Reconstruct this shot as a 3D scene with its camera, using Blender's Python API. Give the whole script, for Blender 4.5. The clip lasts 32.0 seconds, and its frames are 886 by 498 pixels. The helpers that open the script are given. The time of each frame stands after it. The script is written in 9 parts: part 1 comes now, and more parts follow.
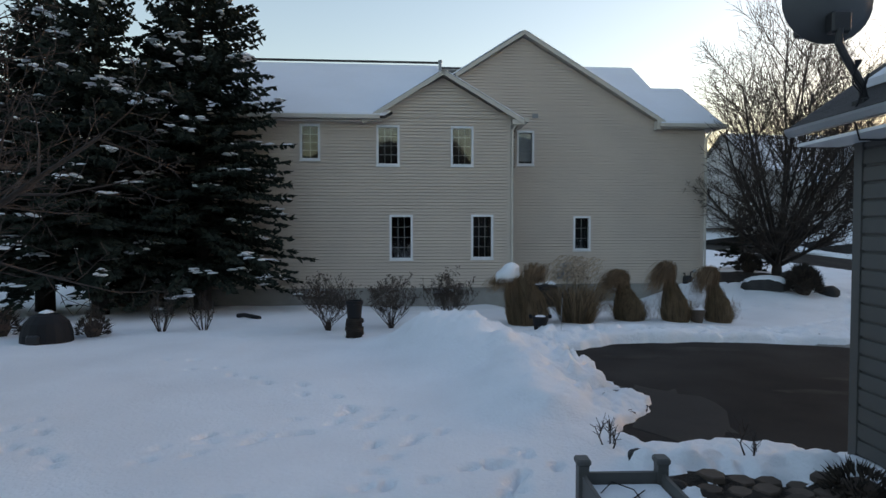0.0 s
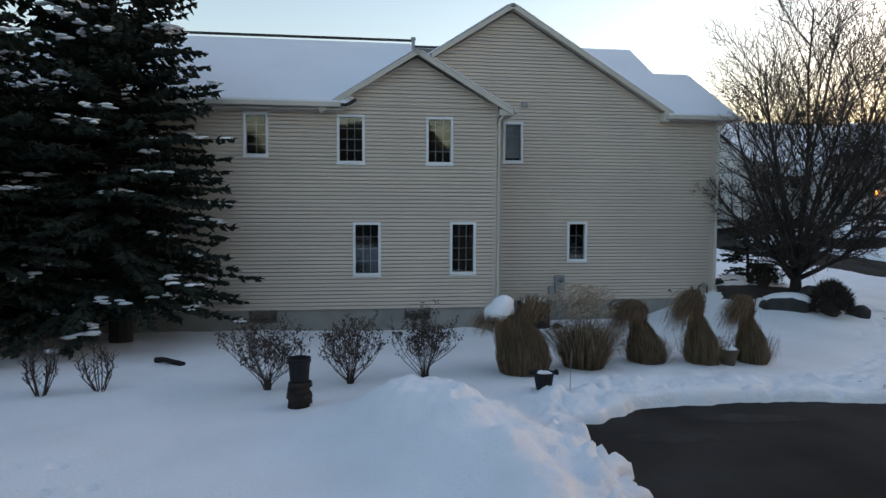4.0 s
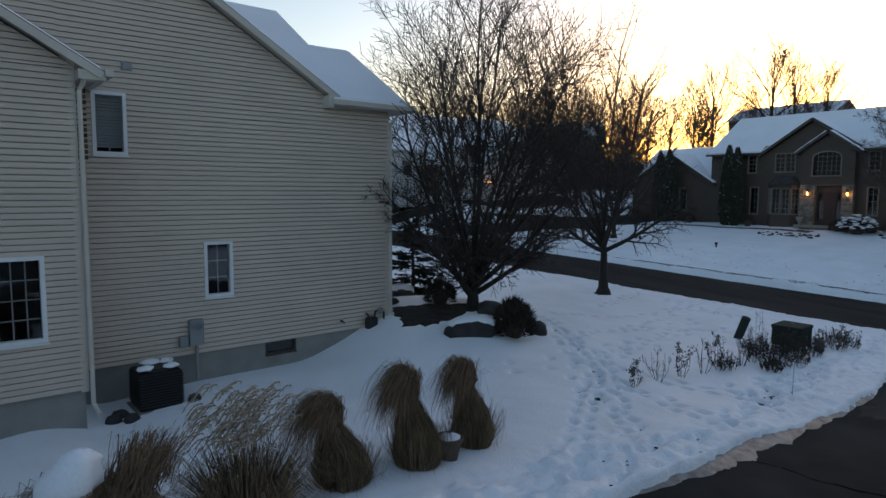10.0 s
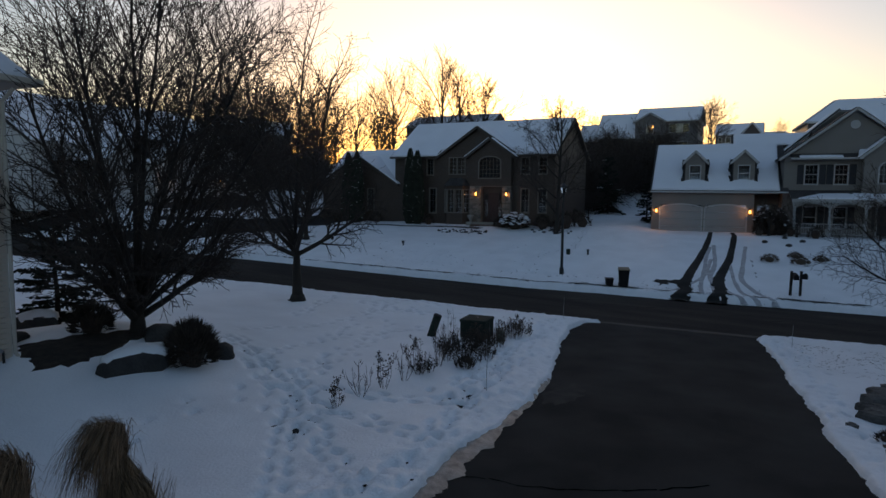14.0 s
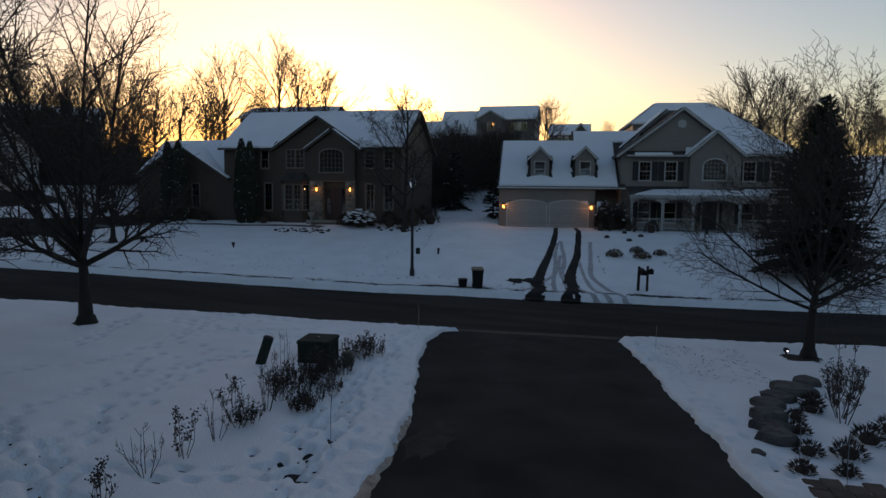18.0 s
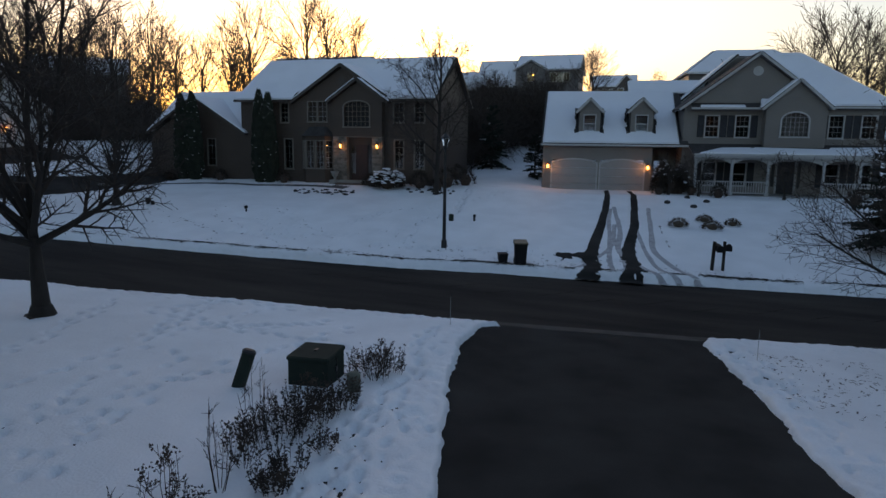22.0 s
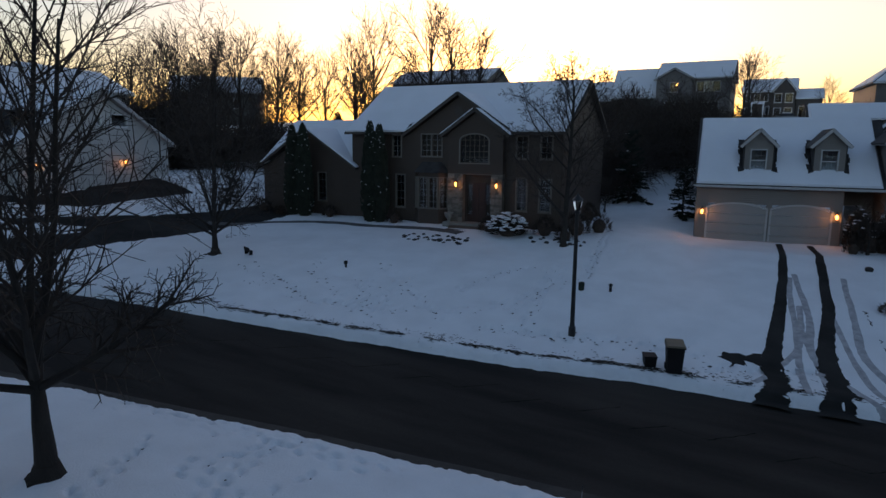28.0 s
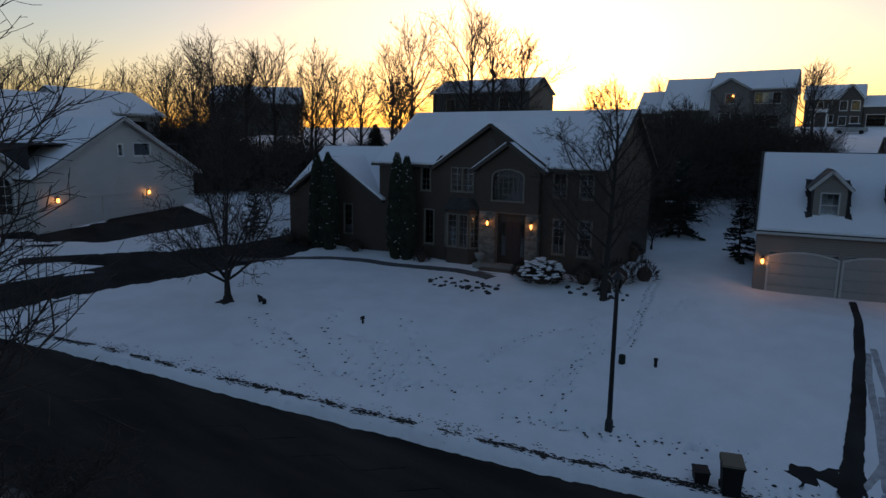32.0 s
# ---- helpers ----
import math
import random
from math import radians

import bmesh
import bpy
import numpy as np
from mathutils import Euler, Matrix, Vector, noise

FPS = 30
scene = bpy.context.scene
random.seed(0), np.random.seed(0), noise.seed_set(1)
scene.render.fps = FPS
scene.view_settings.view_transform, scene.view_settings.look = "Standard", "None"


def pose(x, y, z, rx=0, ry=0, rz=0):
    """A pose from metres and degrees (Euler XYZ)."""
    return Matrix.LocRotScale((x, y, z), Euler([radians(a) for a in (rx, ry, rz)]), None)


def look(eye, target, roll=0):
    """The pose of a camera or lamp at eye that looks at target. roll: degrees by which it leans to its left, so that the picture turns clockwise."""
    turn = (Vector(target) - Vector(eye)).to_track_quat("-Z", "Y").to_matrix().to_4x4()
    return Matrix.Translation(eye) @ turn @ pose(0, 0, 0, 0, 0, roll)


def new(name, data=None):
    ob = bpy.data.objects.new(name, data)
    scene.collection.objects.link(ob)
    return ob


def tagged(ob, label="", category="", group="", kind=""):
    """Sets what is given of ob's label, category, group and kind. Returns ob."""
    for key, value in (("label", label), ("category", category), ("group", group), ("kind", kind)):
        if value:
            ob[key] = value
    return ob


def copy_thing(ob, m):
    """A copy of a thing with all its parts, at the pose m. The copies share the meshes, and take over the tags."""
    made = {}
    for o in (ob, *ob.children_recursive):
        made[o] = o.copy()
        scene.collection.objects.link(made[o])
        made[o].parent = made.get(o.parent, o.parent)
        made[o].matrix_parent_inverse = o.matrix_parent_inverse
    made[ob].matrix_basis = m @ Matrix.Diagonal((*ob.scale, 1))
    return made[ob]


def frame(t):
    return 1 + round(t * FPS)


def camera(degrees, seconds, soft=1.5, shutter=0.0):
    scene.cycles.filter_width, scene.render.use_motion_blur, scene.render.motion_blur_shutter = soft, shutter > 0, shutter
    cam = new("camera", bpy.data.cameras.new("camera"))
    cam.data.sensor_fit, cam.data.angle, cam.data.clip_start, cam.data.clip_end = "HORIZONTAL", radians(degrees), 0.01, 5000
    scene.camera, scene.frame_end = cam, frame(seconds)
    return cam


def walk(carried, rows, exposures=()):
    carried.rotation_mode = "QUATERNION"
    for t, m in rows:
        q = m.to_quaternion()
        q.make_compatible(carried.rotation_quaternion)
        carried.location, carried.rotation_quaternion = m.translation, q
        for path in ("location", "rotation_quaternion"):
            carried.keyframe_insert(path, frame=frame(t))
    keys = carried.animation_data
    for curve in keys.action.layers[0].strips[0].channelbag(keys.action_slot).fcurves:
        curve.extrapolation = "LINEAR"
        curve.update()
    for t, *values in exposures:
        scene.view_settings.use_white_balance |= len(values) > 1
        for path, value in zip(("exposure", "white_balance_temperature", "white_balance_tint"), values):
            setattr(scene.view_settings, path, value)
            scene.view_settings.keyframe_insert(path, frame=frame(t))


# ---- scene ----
cam = camera(70.3, 32.0, shutter=0.0)
PATH = [
    (0, (2.165, -21.05, 2.657), (2.168, -19.051, 2.588), -0.0),
    (0.5, (2.166, -20.658, 2.724), (2.173, -18.66, 2.645), -0.0),
    (1, (2.148, -20.293, 2.859), (2.162, -18.295, 2.764), 0.1),
    (1.5, (2.135, -19.893, 2.948), (2.157, -17.896, 2.843), 0.1),
    (2, (2.106, -19.477, 3.05), (2.138, -17.48, 2.935), 0.1),
    (2.5, (2.118, -19.049, 3.115), (2.161, -17.053, 3.001), 0.3),
    (3, (2.126, -18.644, 3.186), (2.18, -16.648, 3.073), 0.2),
    (3.5, (2.115, -18.225, 3.326), (2.184, -16.229, 3.208), 0.2),
    (5.5, (2.182, -16.329, 3.633), (2.397, -14.347, 3.475), 0.3),
    (6, (2.254, -15.828, 3.691), (2.521, -13.852, 3.525), 0.3),
    (6.5, (2.328, -15.323, 3.721), (2.648, -13.357, 3.55), 0.4),
    (7, (2.391, -14.821, 3.811), (2.8, -12.871, 3.629), 0.4),
    (7.5, (2.496, -14.338, 3.842), (3.001, -12.411, 3.656), 0.4),
    (8, (2.656, -13.881, 3.873), (3.255, -11.981, 3.69), 0.3),
    (8.5, (2.804, -13.433, 3.973), (3.54, -11.583, 3.79), 0.4),
    (9, (3.058, -13.088, 4.136), (3.929, -11.298, 3.942), 0.4),
    (9.5, (3.229, -12.74, 4.19), (4.242, -11.027, 3.999), 0.4),
    (10, (3.365, -12.557, 4.244), (4.503, -10.924, 4.054), 0.4),
    (10.5, (3.446, -12.377, 4.24), (4.662, -10.8, 4.055), 0.2),
    (11, (3.531, -12.292, 4.298), (4.825, -10.779, 4.112), 0.3),
    (11.5, (3.688, -12.147, 4.288), (5.099, -10.742, 4.105), 0.1),
    (12, (3.854, -11.985, 4.27), (5.373, -10.696, 4.09), 0.2),
    (12.5, (4.022, -11.861, 4.305), (5.605, -10.652, 4.123), 0.2),
    (13, (4.217, -11.73, 4.339), (5.846, -10.585, 4.154), 0.3),
    (13.5, (4.431, -11.571, 4.357), (6.114, -10.507, 4.17), 0.4),
    (14, (4.766, -11.387, 4.212), (6.531, -10.464, 4.032), 0.5),
    (14.5, (5.072, -11.184, 4.208), (6.894, -10.378, 4.028), 0.5),
    (15, (5.342, -11.022, 4.177), (7.187, -10.271, 3.998), 0.6),
    (15.5, (5.777, -10.781, 4.135), (7.645, -10.088, 3.957), 0.6),
    (17.5, (7.368, -10.237, 4.113), (9.295, -9.732, 3.935), 0.6),
    (18, (7.854, -10.101, 4.107), (9.79, -9.638, 3.922), 0.6),
    (18.5, (8.351, -9.951, 4.082), (10.287, -9.509, 3.843), 0.7),
    (19, (8.806, -9.857, 4.086), (10.735, -9.416, 3.788), 0.6),
    (19.5, (9.401, -9.669, 4.081), (11.325, -9.23, 3.757), 0.6),
    (20, (9.937, -9.518, 4.092), (11.851, -9.038, 3.768), 0.7),
    (20.5, (10.507, -9.385, 4.093), (12.412, -8.873, 3.767), 0.7),
    (21, (11.078, -9.243, 4.109), (12.981, -8.722, 3.783), 0.8),
    (21.5, (11.665, -9.077, 4.15), (13.561, -8.53, 3.825), 0.8),
    (22, (12.244, -8.908, 4.278), (14.135, -8.347, 3.951), 0.8),
    (22.5, (12.82, -8.719, 4.476), (14.707, -8.143, 4.148), 0.9),
    (23, (13.369, -8.553, 4.671), (15.249, -7.951, 4.344), 0.7),
    (23.5, (13.922, -8.38, 4.874), (15.794, -7.755, 4.546), 0.7),
    (24, (14.443, -8.2, 5.049), (16.308, -7.554, 4.722), 0.7),
    (24.5, (14.968, -8.04, 5.18), (16.822, -7.364, 4.854), 0.7),
    (25, (15.428, -7.849, 5.315), (17.267, -7.134, 4.988), 0.7),
    (25.5, (15.855, -7.722, 5.457), (17.676, -6.963, 5.13), 0.7),
    (26, (16.277, -7.575, 5.63), (18.081, -6.775, 5.303), 0.8),
    (26.5, (16.658, -7.425, 5.791), (18.444, -6.586, 5.466), 0.7),
    (28.5, (18.13, -6.99, 6.748), (19.863, -6.046, 6.419), 0.7),
    (29, (18.556, -6.94, 6.982), (20.28, -5.98, 6.651), 0.8),
    (29.5, (19.035, -6.86, 7.244), (20.749, -5.884, 6.912), 0.7),
    (30, (19.374, -6.791, 7.585), (21.08, -5.801, 7.252), 0.8),
    (30.5, (19.773, -6.713, 7.887), (21.47, -5.707, 7.554), 0.7),
    (31, (20.12, -6.59, 8.138), (21.812, -5.577, 7.805), 0.7),
    (31.5, (20.509, -6.437, 8.365), (22.196, -5.415, 8.033), 0.8),
    (32, (20.949, -6.249, 8.631), (22.62, -5.203, 8.297), 0.7),
]
EXPOSURES = [(0, 2.45, 7200, 20), (6, 2.6, 7100, 20), (8, 2.45, 6800, 19), (10, 1.97, 6600, 18), (12, 1.5, 6400, 20), (14, 1.24, 6450, 20), (15.5, 1.15, 6500, 20), (18, 1.1, 6600, 20), (19, 1.40, 6400, 20), (20, 1.66, 6500, 20), (23, 1.66, 6600, 22), (26, 1.5, 6550, 22), (29, 1.25, 6200, 22), (30, 1.15, 6200, 22), (32, 1.0, 6150, 22)]
walk(cam, [(t, look(eye, target, roll)) for t, eye, target, roll in PATH], EXPOSURES)

# ---- world and sun ----
SUN_AZ = radians(23)      # from +x towards +y
world = bpy.data.worlds.new("dusk_sky")
scene.world = world
world.use_nodes = True
wn = world.node_tree.nodes
sky = wn.new("ShaderNodeTexSky")
sky.sky_type = "NISHITA"
sky.sun_disc = False
sky.sun_elevation = radians(2.5)
sky.sun_rotation = radians(90) - SUN_AZ
sky.altitude = 150
sky.air_density, sky.dust_density, sky.ozone_density = 1.0, 1.6, 1.6
wn["Background"].inputs["Strength"].default_value = 0.15
world.node_tree.links.new(sky.outputs["Color"], wn["Background"].inputs["Color"])

sun_data = bpy.data.lights.new("sun", "SUN")
sun_data.energy, sun_data.angle, sun_data.color = 0.3, radians(15), (1.0, 0.72, 0.45)
sun = new("sun", sun_data)
sun.matrix_world = look((0, 0, 60), (-60 * math.cos(SUN_AZ), -60 * math.sin(SUN_AZ), 60 - 60 * math.tan(radians(2.5))))


# ---- materials ----
def mat(name, color, rough=0.8, spec=0.5, metal=0.0, var=0.12, scale=3.0, fine=60.0, bump=0.1, dist=0.01, stretch=(1, 1, 1), rand=0.0, island=0.0, tint=None, amount=0.5, detail=3):
    """A surface with mottling at two scales and fine relief."""
    m = bpy.data.materials.new(name)
    m.use_nodes = True
    nt = m.node_tree
    n, lk = nt.nodes, nt.links
    b = n["Principled BSDF"]
    b.inputs["Roughness"].default_value, b.inputs["Metallic"].default_value = rough, metal
    b.inputs["Specular IOR Level"].default_value = spec
    tc = n.new("ShaderNodeTexCoord")
    mp = n.new("ShaderNodeMapping")
    mp.inputs["Scale"].default_value = stretch
    lk.new(tc.outputs["Object"], mp.inputs["Vector"])
    big = n.new("ShaderNodeTexNoise")
    big.inputs["Scale"].default_value, big.inputs["Detail"].default_value = scale, 5
    small = n.new("ShaderNodeTexNoise")
    small.inputs["Scale"].default_value, small.inputs["Detail"].default_value = fine, detail
    lk.new(mp.outputs["Vector"], big.inputs["Vector"])
    lk.new(mp.outputs["Vector"], small.inputs["Vector"])
    mix = n.new("ShaderNodeMix")
    mix.data_type = "RGBA"
    other = tint if tint else tuple(c * (1 - 2.2 * var) for c in color)
    mix.inputs["A"].default_value, mix.inputs["B"].default_value = (*color, 1), (*other, 1)
    ramp = n.new("ShaderNodeMapRange")
    ramp.inputs["From Min"].default_value, ramp.inputs["From Max"].default_value = 0.5 - 0.3 * amount, 0.9 - 0.3 * amount
    lk.new(big.outputs["Fac"], ramp.inputs["Value"])
    lk.new(ramp.outputs["Result"], mix.inputs["Factor"])
    hsv = n.new("ShaderNodeHueSaturation")
    lk.new(mix.outputs["Result"], hsv.inputs["Color"])
    val = n.new("ShaderNodeMapRange")
    val.inputs["To Min"].default_value, val.inputs["To Max"].default_value = 1 - var, 1 + var
    lk.new(small.outputs["Fac"], val.inputs["Value"])
    if rand or island:
        info = n.new("ShaderNodeNewGeometry" if island else "ShaderNodeObjectInfo")
        rr = n.new("ShaderNodeMapRange")
        rr.inputs["To Min"].default_value, rr.inputs["To Max"].default_value = 1 - max(rand, island), 1 + max(rand, island)
        lk.new(info.outputs["Random Per Island" if island else "Random"], rr.inputs["Value"])
        mul = n.new("ShaderNodeMath")
        mul.operation = "MULTIPLY"
        lk.new(val.outputs["Result"], mul.inputs[0])
        lk.new(rr.outputs["Result"], mul.inputs[1])
        lk.new(mul.outputs[0], hsv.inputs["Value"])
    else:
        lk.new(val.outputs["Result"], hsv.inputs["Value"])
    lk.new(hsv.outputs["Color"], b.inputs["Base Color"])
    if bump:
        bp = n.new("ShaderNodeBump")
        bp.inputs["Strength"].default_value, bp.inputs["Distance"].default_value = bump, dist
        lk.new(small.outputs["Fac"], bp.inputs["Height"])
        lk.new(bp.outputs["Normal"], b.inputs["Normal"])
    return m


def glow(name, color, strength):
    m = bpy.data.materials.new(name)
    m.use_nodes = True
    b = m.node_tree.nodes["Principled BSDF"]
    b.inputs["Base Color"].default_value = (*color, 1)
    b.inputs["Emission Color"].default_value, b.inputs["Emission Strength"].default_value = (*color, 1), strength
    return m


def glass(name, ior=1.5):
    m = bpy.data.materials.new(name)
    m.use_nodes = True
    b = m.node_tree.nodes["Principled BSDF"]
    b.inputs["Base Color"].default_value = (0.85, 0.9, 0.92, 1)
    b.inputs["Roughness"].default_value, b.inputs["IOR"].default_value = 0.03, ior
    b.inputs["Transmission Weight"].default_value = 1.0
    return m


SNOW = mat("snow", (0.84, 0.86, 0.89), 0.65, spec=0.3, var=0.045, scale=0.7, fine=22, bump=0.55, dist=0.03, detail=8)
# snow made darker and bluer for the shade on roofs facing from the sunset
SHADED_ROOF_SNOW = mat("roof_snow", (0.75, 0.775, 0.83), 0.7, var=0.03, scale=0.5, fine=8, bump=0.12, dist=0.02)
ASPHALT = mat("asphalt", (0.0205, 0.020, 0.0195), 1.0, spec=0.12, var=0.3, scale=0.6, fine=90, bump=0.35, dist=0.008, tint=(0.044, 0.043, 0.041), detail=6)
ROAD = mat("road_asphalt", (0.021, 0.0185, 0.017), 0.95, spec=0.12, var=0.35, scale=0.8, fine=50, bump=0.4, dist=0.01, stretch=(1, 0.2, 1), tint=(0.052, 0.045, 0.039), detail=6)
CONCRETE = mat("concrete", (0.27, 0.26, 0.24), 0.85, var=0.14, scale=1.3, fine=40, bump=0.2, dist=0.005, tint=(0.18, 0.175, 0.165))
SIDING = mat("beige_vinyl_siding", (0.56, 0.475, 0.40), 0.55, var=0.05, scale=0.7, fine=30, bump=0.04, dist=0.003, tint=(0.50, 0.425, 0.365))
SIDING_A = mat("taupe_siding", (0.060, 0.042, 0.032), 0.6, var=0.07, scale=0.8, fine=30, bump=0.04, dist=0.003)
HILL_GREY = mat("grey_brown_siding", (0.15, 0.14, 0.135), 0.7, var=0.08)
HILL_BROWN = mat("dark_brown_siding", (0.075, 0.062, 0.055), 0.7, var=0.08)
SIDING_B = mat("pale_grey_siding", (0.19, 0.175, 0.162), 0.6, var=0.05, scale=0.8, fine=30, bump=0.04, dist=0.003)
SIDING_C = mat("white_siding", (0.5, 0.5, 0.5), 0.6, var=0.05, scale=0.8, fine=30, bump=0.04, dist=0.003)
SIDING_D = mat("grey_siding", (0.085, 0.084, 0.08), 0.6, var=0.08, scale=0.8, fine=30, bump=0.04, dist=0.003)
TRIM = mat("white_trim", (0.72, 0.73, 0.74), 0.5, var=0.04, scale=2, fine=40, bump=0.03)
BEIGE_TRIM = mat("beige_trim", (0.55, 0.51, 0.45), 0.5, var=0.05, scale=2, fine=40, bump=0.03)
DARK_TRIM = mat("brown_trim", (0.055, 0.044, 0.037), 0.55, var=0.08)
SHINGLE = mat("dark_shingle", (0.045, 0.042, 0.042), 0.9, var=0.25, scale=2, fine=30, bump=0.5, dist=0.02)
SHUTTER = mat("dark_blue_shutter", (0.012, 0.013, 0.019), 0.6, var=0.1)
STONE = mat("ledge_stone", (0.19, 0.17, 0.145), 0.85, var=0.2, scale=3, fine=25, bump=0.4, dist=0.02, rand=0.35)
EDGE_STONE = mat("grey_edge_stone", (0.10, 0.095, 0.088), 0.9, var=0.25, scale=3, fine=22, bump=0.7, dist=0.04, rand=0.25)
BOULDER = mat("dark_boulder", (0.042, 0.041, 0.040), 0.9, var=0.25, scale=3, fine=22, bump=0.7, dist=0.04, rand=0.3)
GLASS = glass("window_glass")
DOUBLE_GLASS = glass("double_glazing", 1.7)
# near black, the shade of unlit interiors put into the colour
ROOM = mat("room_shade_black", (0.03, 0.03, 0.033), 0.9, var=0.1)
BLIND = mat("pale_blind", (0.42, 0.43, 0.44), 0.8, var=0.06, scale=1, fine=20)
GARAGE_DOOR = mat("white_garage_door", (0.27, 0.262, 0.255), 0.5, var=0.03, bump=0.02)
BARK = mat("dark_bark", (0.032, 0.026, 0.022), 0.95, var=0.25, scale=4, fine=40, bump=0.7, dist=0.02, stretch=(1, 1, 0.25))
TWIG = mat("brown_twig", (0.045, 0.033, 0.027), 0.9, var=0.2, scale=4, fine=30, bump=0)
NEEDLE = mat("spruce_needle", (0.015, 0.021, 0.016), 0.9, spec=0.2, var=0.3, scale=2.5, fine=20, bump=0, tint=(0.022, 0.03, 0.022))
ARBOR = mat("arborvitae_foliage", (0.022, 0.030, 0.018), 0.9, var=0.3, scale=3, fine=20, bump=0)
STRAW = mat("dry_grass", (0.20, 0.135, 0.078), 0.9, var=0.2, scale=5, fine=40, bump=0, tint=(0.11, 0.078, 0.046), island=0.85)
PLUME = mat("grass_plume", (0.24, 0.15, 0.088), 0.95, var=0.2, scale=6, fine=40, bump=0, tint=(0.10, 0.07, 0.045), island=0.7)
# white trim darkened to carry the shade of the backlit house fronts
TRIM_B = mat("shaded_white_trim", (0.40, 0.40, 0.40), 0.6, var=0.06)
# pale trim with the taupe front's dusk shade put into its colour
TRIM_A = mat("shaded_beige_trim", (0.165, 0.15, 0.128), 0.6, var=0.06)
PALE_PLUME = mat("pale_plume", (0.46, 0.36, 0.27), 0.95, var=0.2, scale=6, fine=40, bump=0, island=0.5)
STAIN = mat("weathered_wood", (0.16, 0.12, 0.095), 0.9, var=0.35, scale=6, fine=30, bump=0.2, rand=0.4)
KERB = mat("dark_kerb", (0.062, 0.054, 0.047), 0.9, var=0.25, scale=1.5, fine=30, bump=0.4, dist=0.02)
BUSH = mat("dark_dry_leaf", (0.045, 0.034, 0.026), 0.95, var=0.3, scale=6, fine=40, bump=0, island=0.5)
TUFT = mat("brown_tuft", (0.11, 0.082, 0.058), 0.95, var=0.3, scale=6, fine=40, bump=0, island=0.7)
SEED = mat("dry_flower_head", (0.075, 0.052, 0.04), 0.95, var=0.25, scale=8, fine=50, bump=0)
BLACK = mat("black_plastic", (0.014, 0.014, 0.016), 0.7, spec=0.25, var=0.15, bump=0.05)
DARK_METAL = mat("dark_metal", (0.04, 0.04, 0.042), 0.45, metal=0.6, var=0.1, bump=0.05)
GREY_METAL = mat("grey_metal", (0.30, 0.31, 0.32), 0.45, metal=0.3, var=0.1, bump=0.05)
BAR = mat("grey_glazing_bar", (0.42, 0.43, 0.44), 0.6, var=0.05)
GREEN_METAL = mat("green_painted_steel", (0.026, 0.036, 0.029), 0.85, spec=0.15, var=0.12, bump=0.05)
PALE_GREEN = mat("faded_green_plastic", (0.10, 0.11, 0.085), 0.7, var=0.12, bump=0.05)
TAN_LID = mat("tan_plastic", (0.11, 0.095, 0.06), 0.6, var=0.12, bump=0.05)
MULCH = mat("bark_mulch", (0.035, 0.026, 0.02), 1.0, var=0.35, scale=6, fine=60, bump=1.0, dist=0.03)
BRICK = mat("paver_brick", (0.10, 0.072, 0.055), 0.9, var=0.2, scale=3, fine=30, bump=0.3, rand=0.3)
LAMP_GLOW = glow("lamp_glow", (1.0, 0.40, 0.07), 3.2)
WINDOW_GLOW = glow("lit_room", (1.0, 0.72, 0.42), 1.2)
DOOR_WOOD = mat("dark_red_door", (0.036, 0.015, 0.012), 0.5, var=0.15, stretch=(4, 4, 0.6))
CURB_GRIT = mat("snow_grit", (0.06, 0.055, 0.05), 1.0, var=0.4, scale=6, fine=40, bump=0.8, dist=0.03)


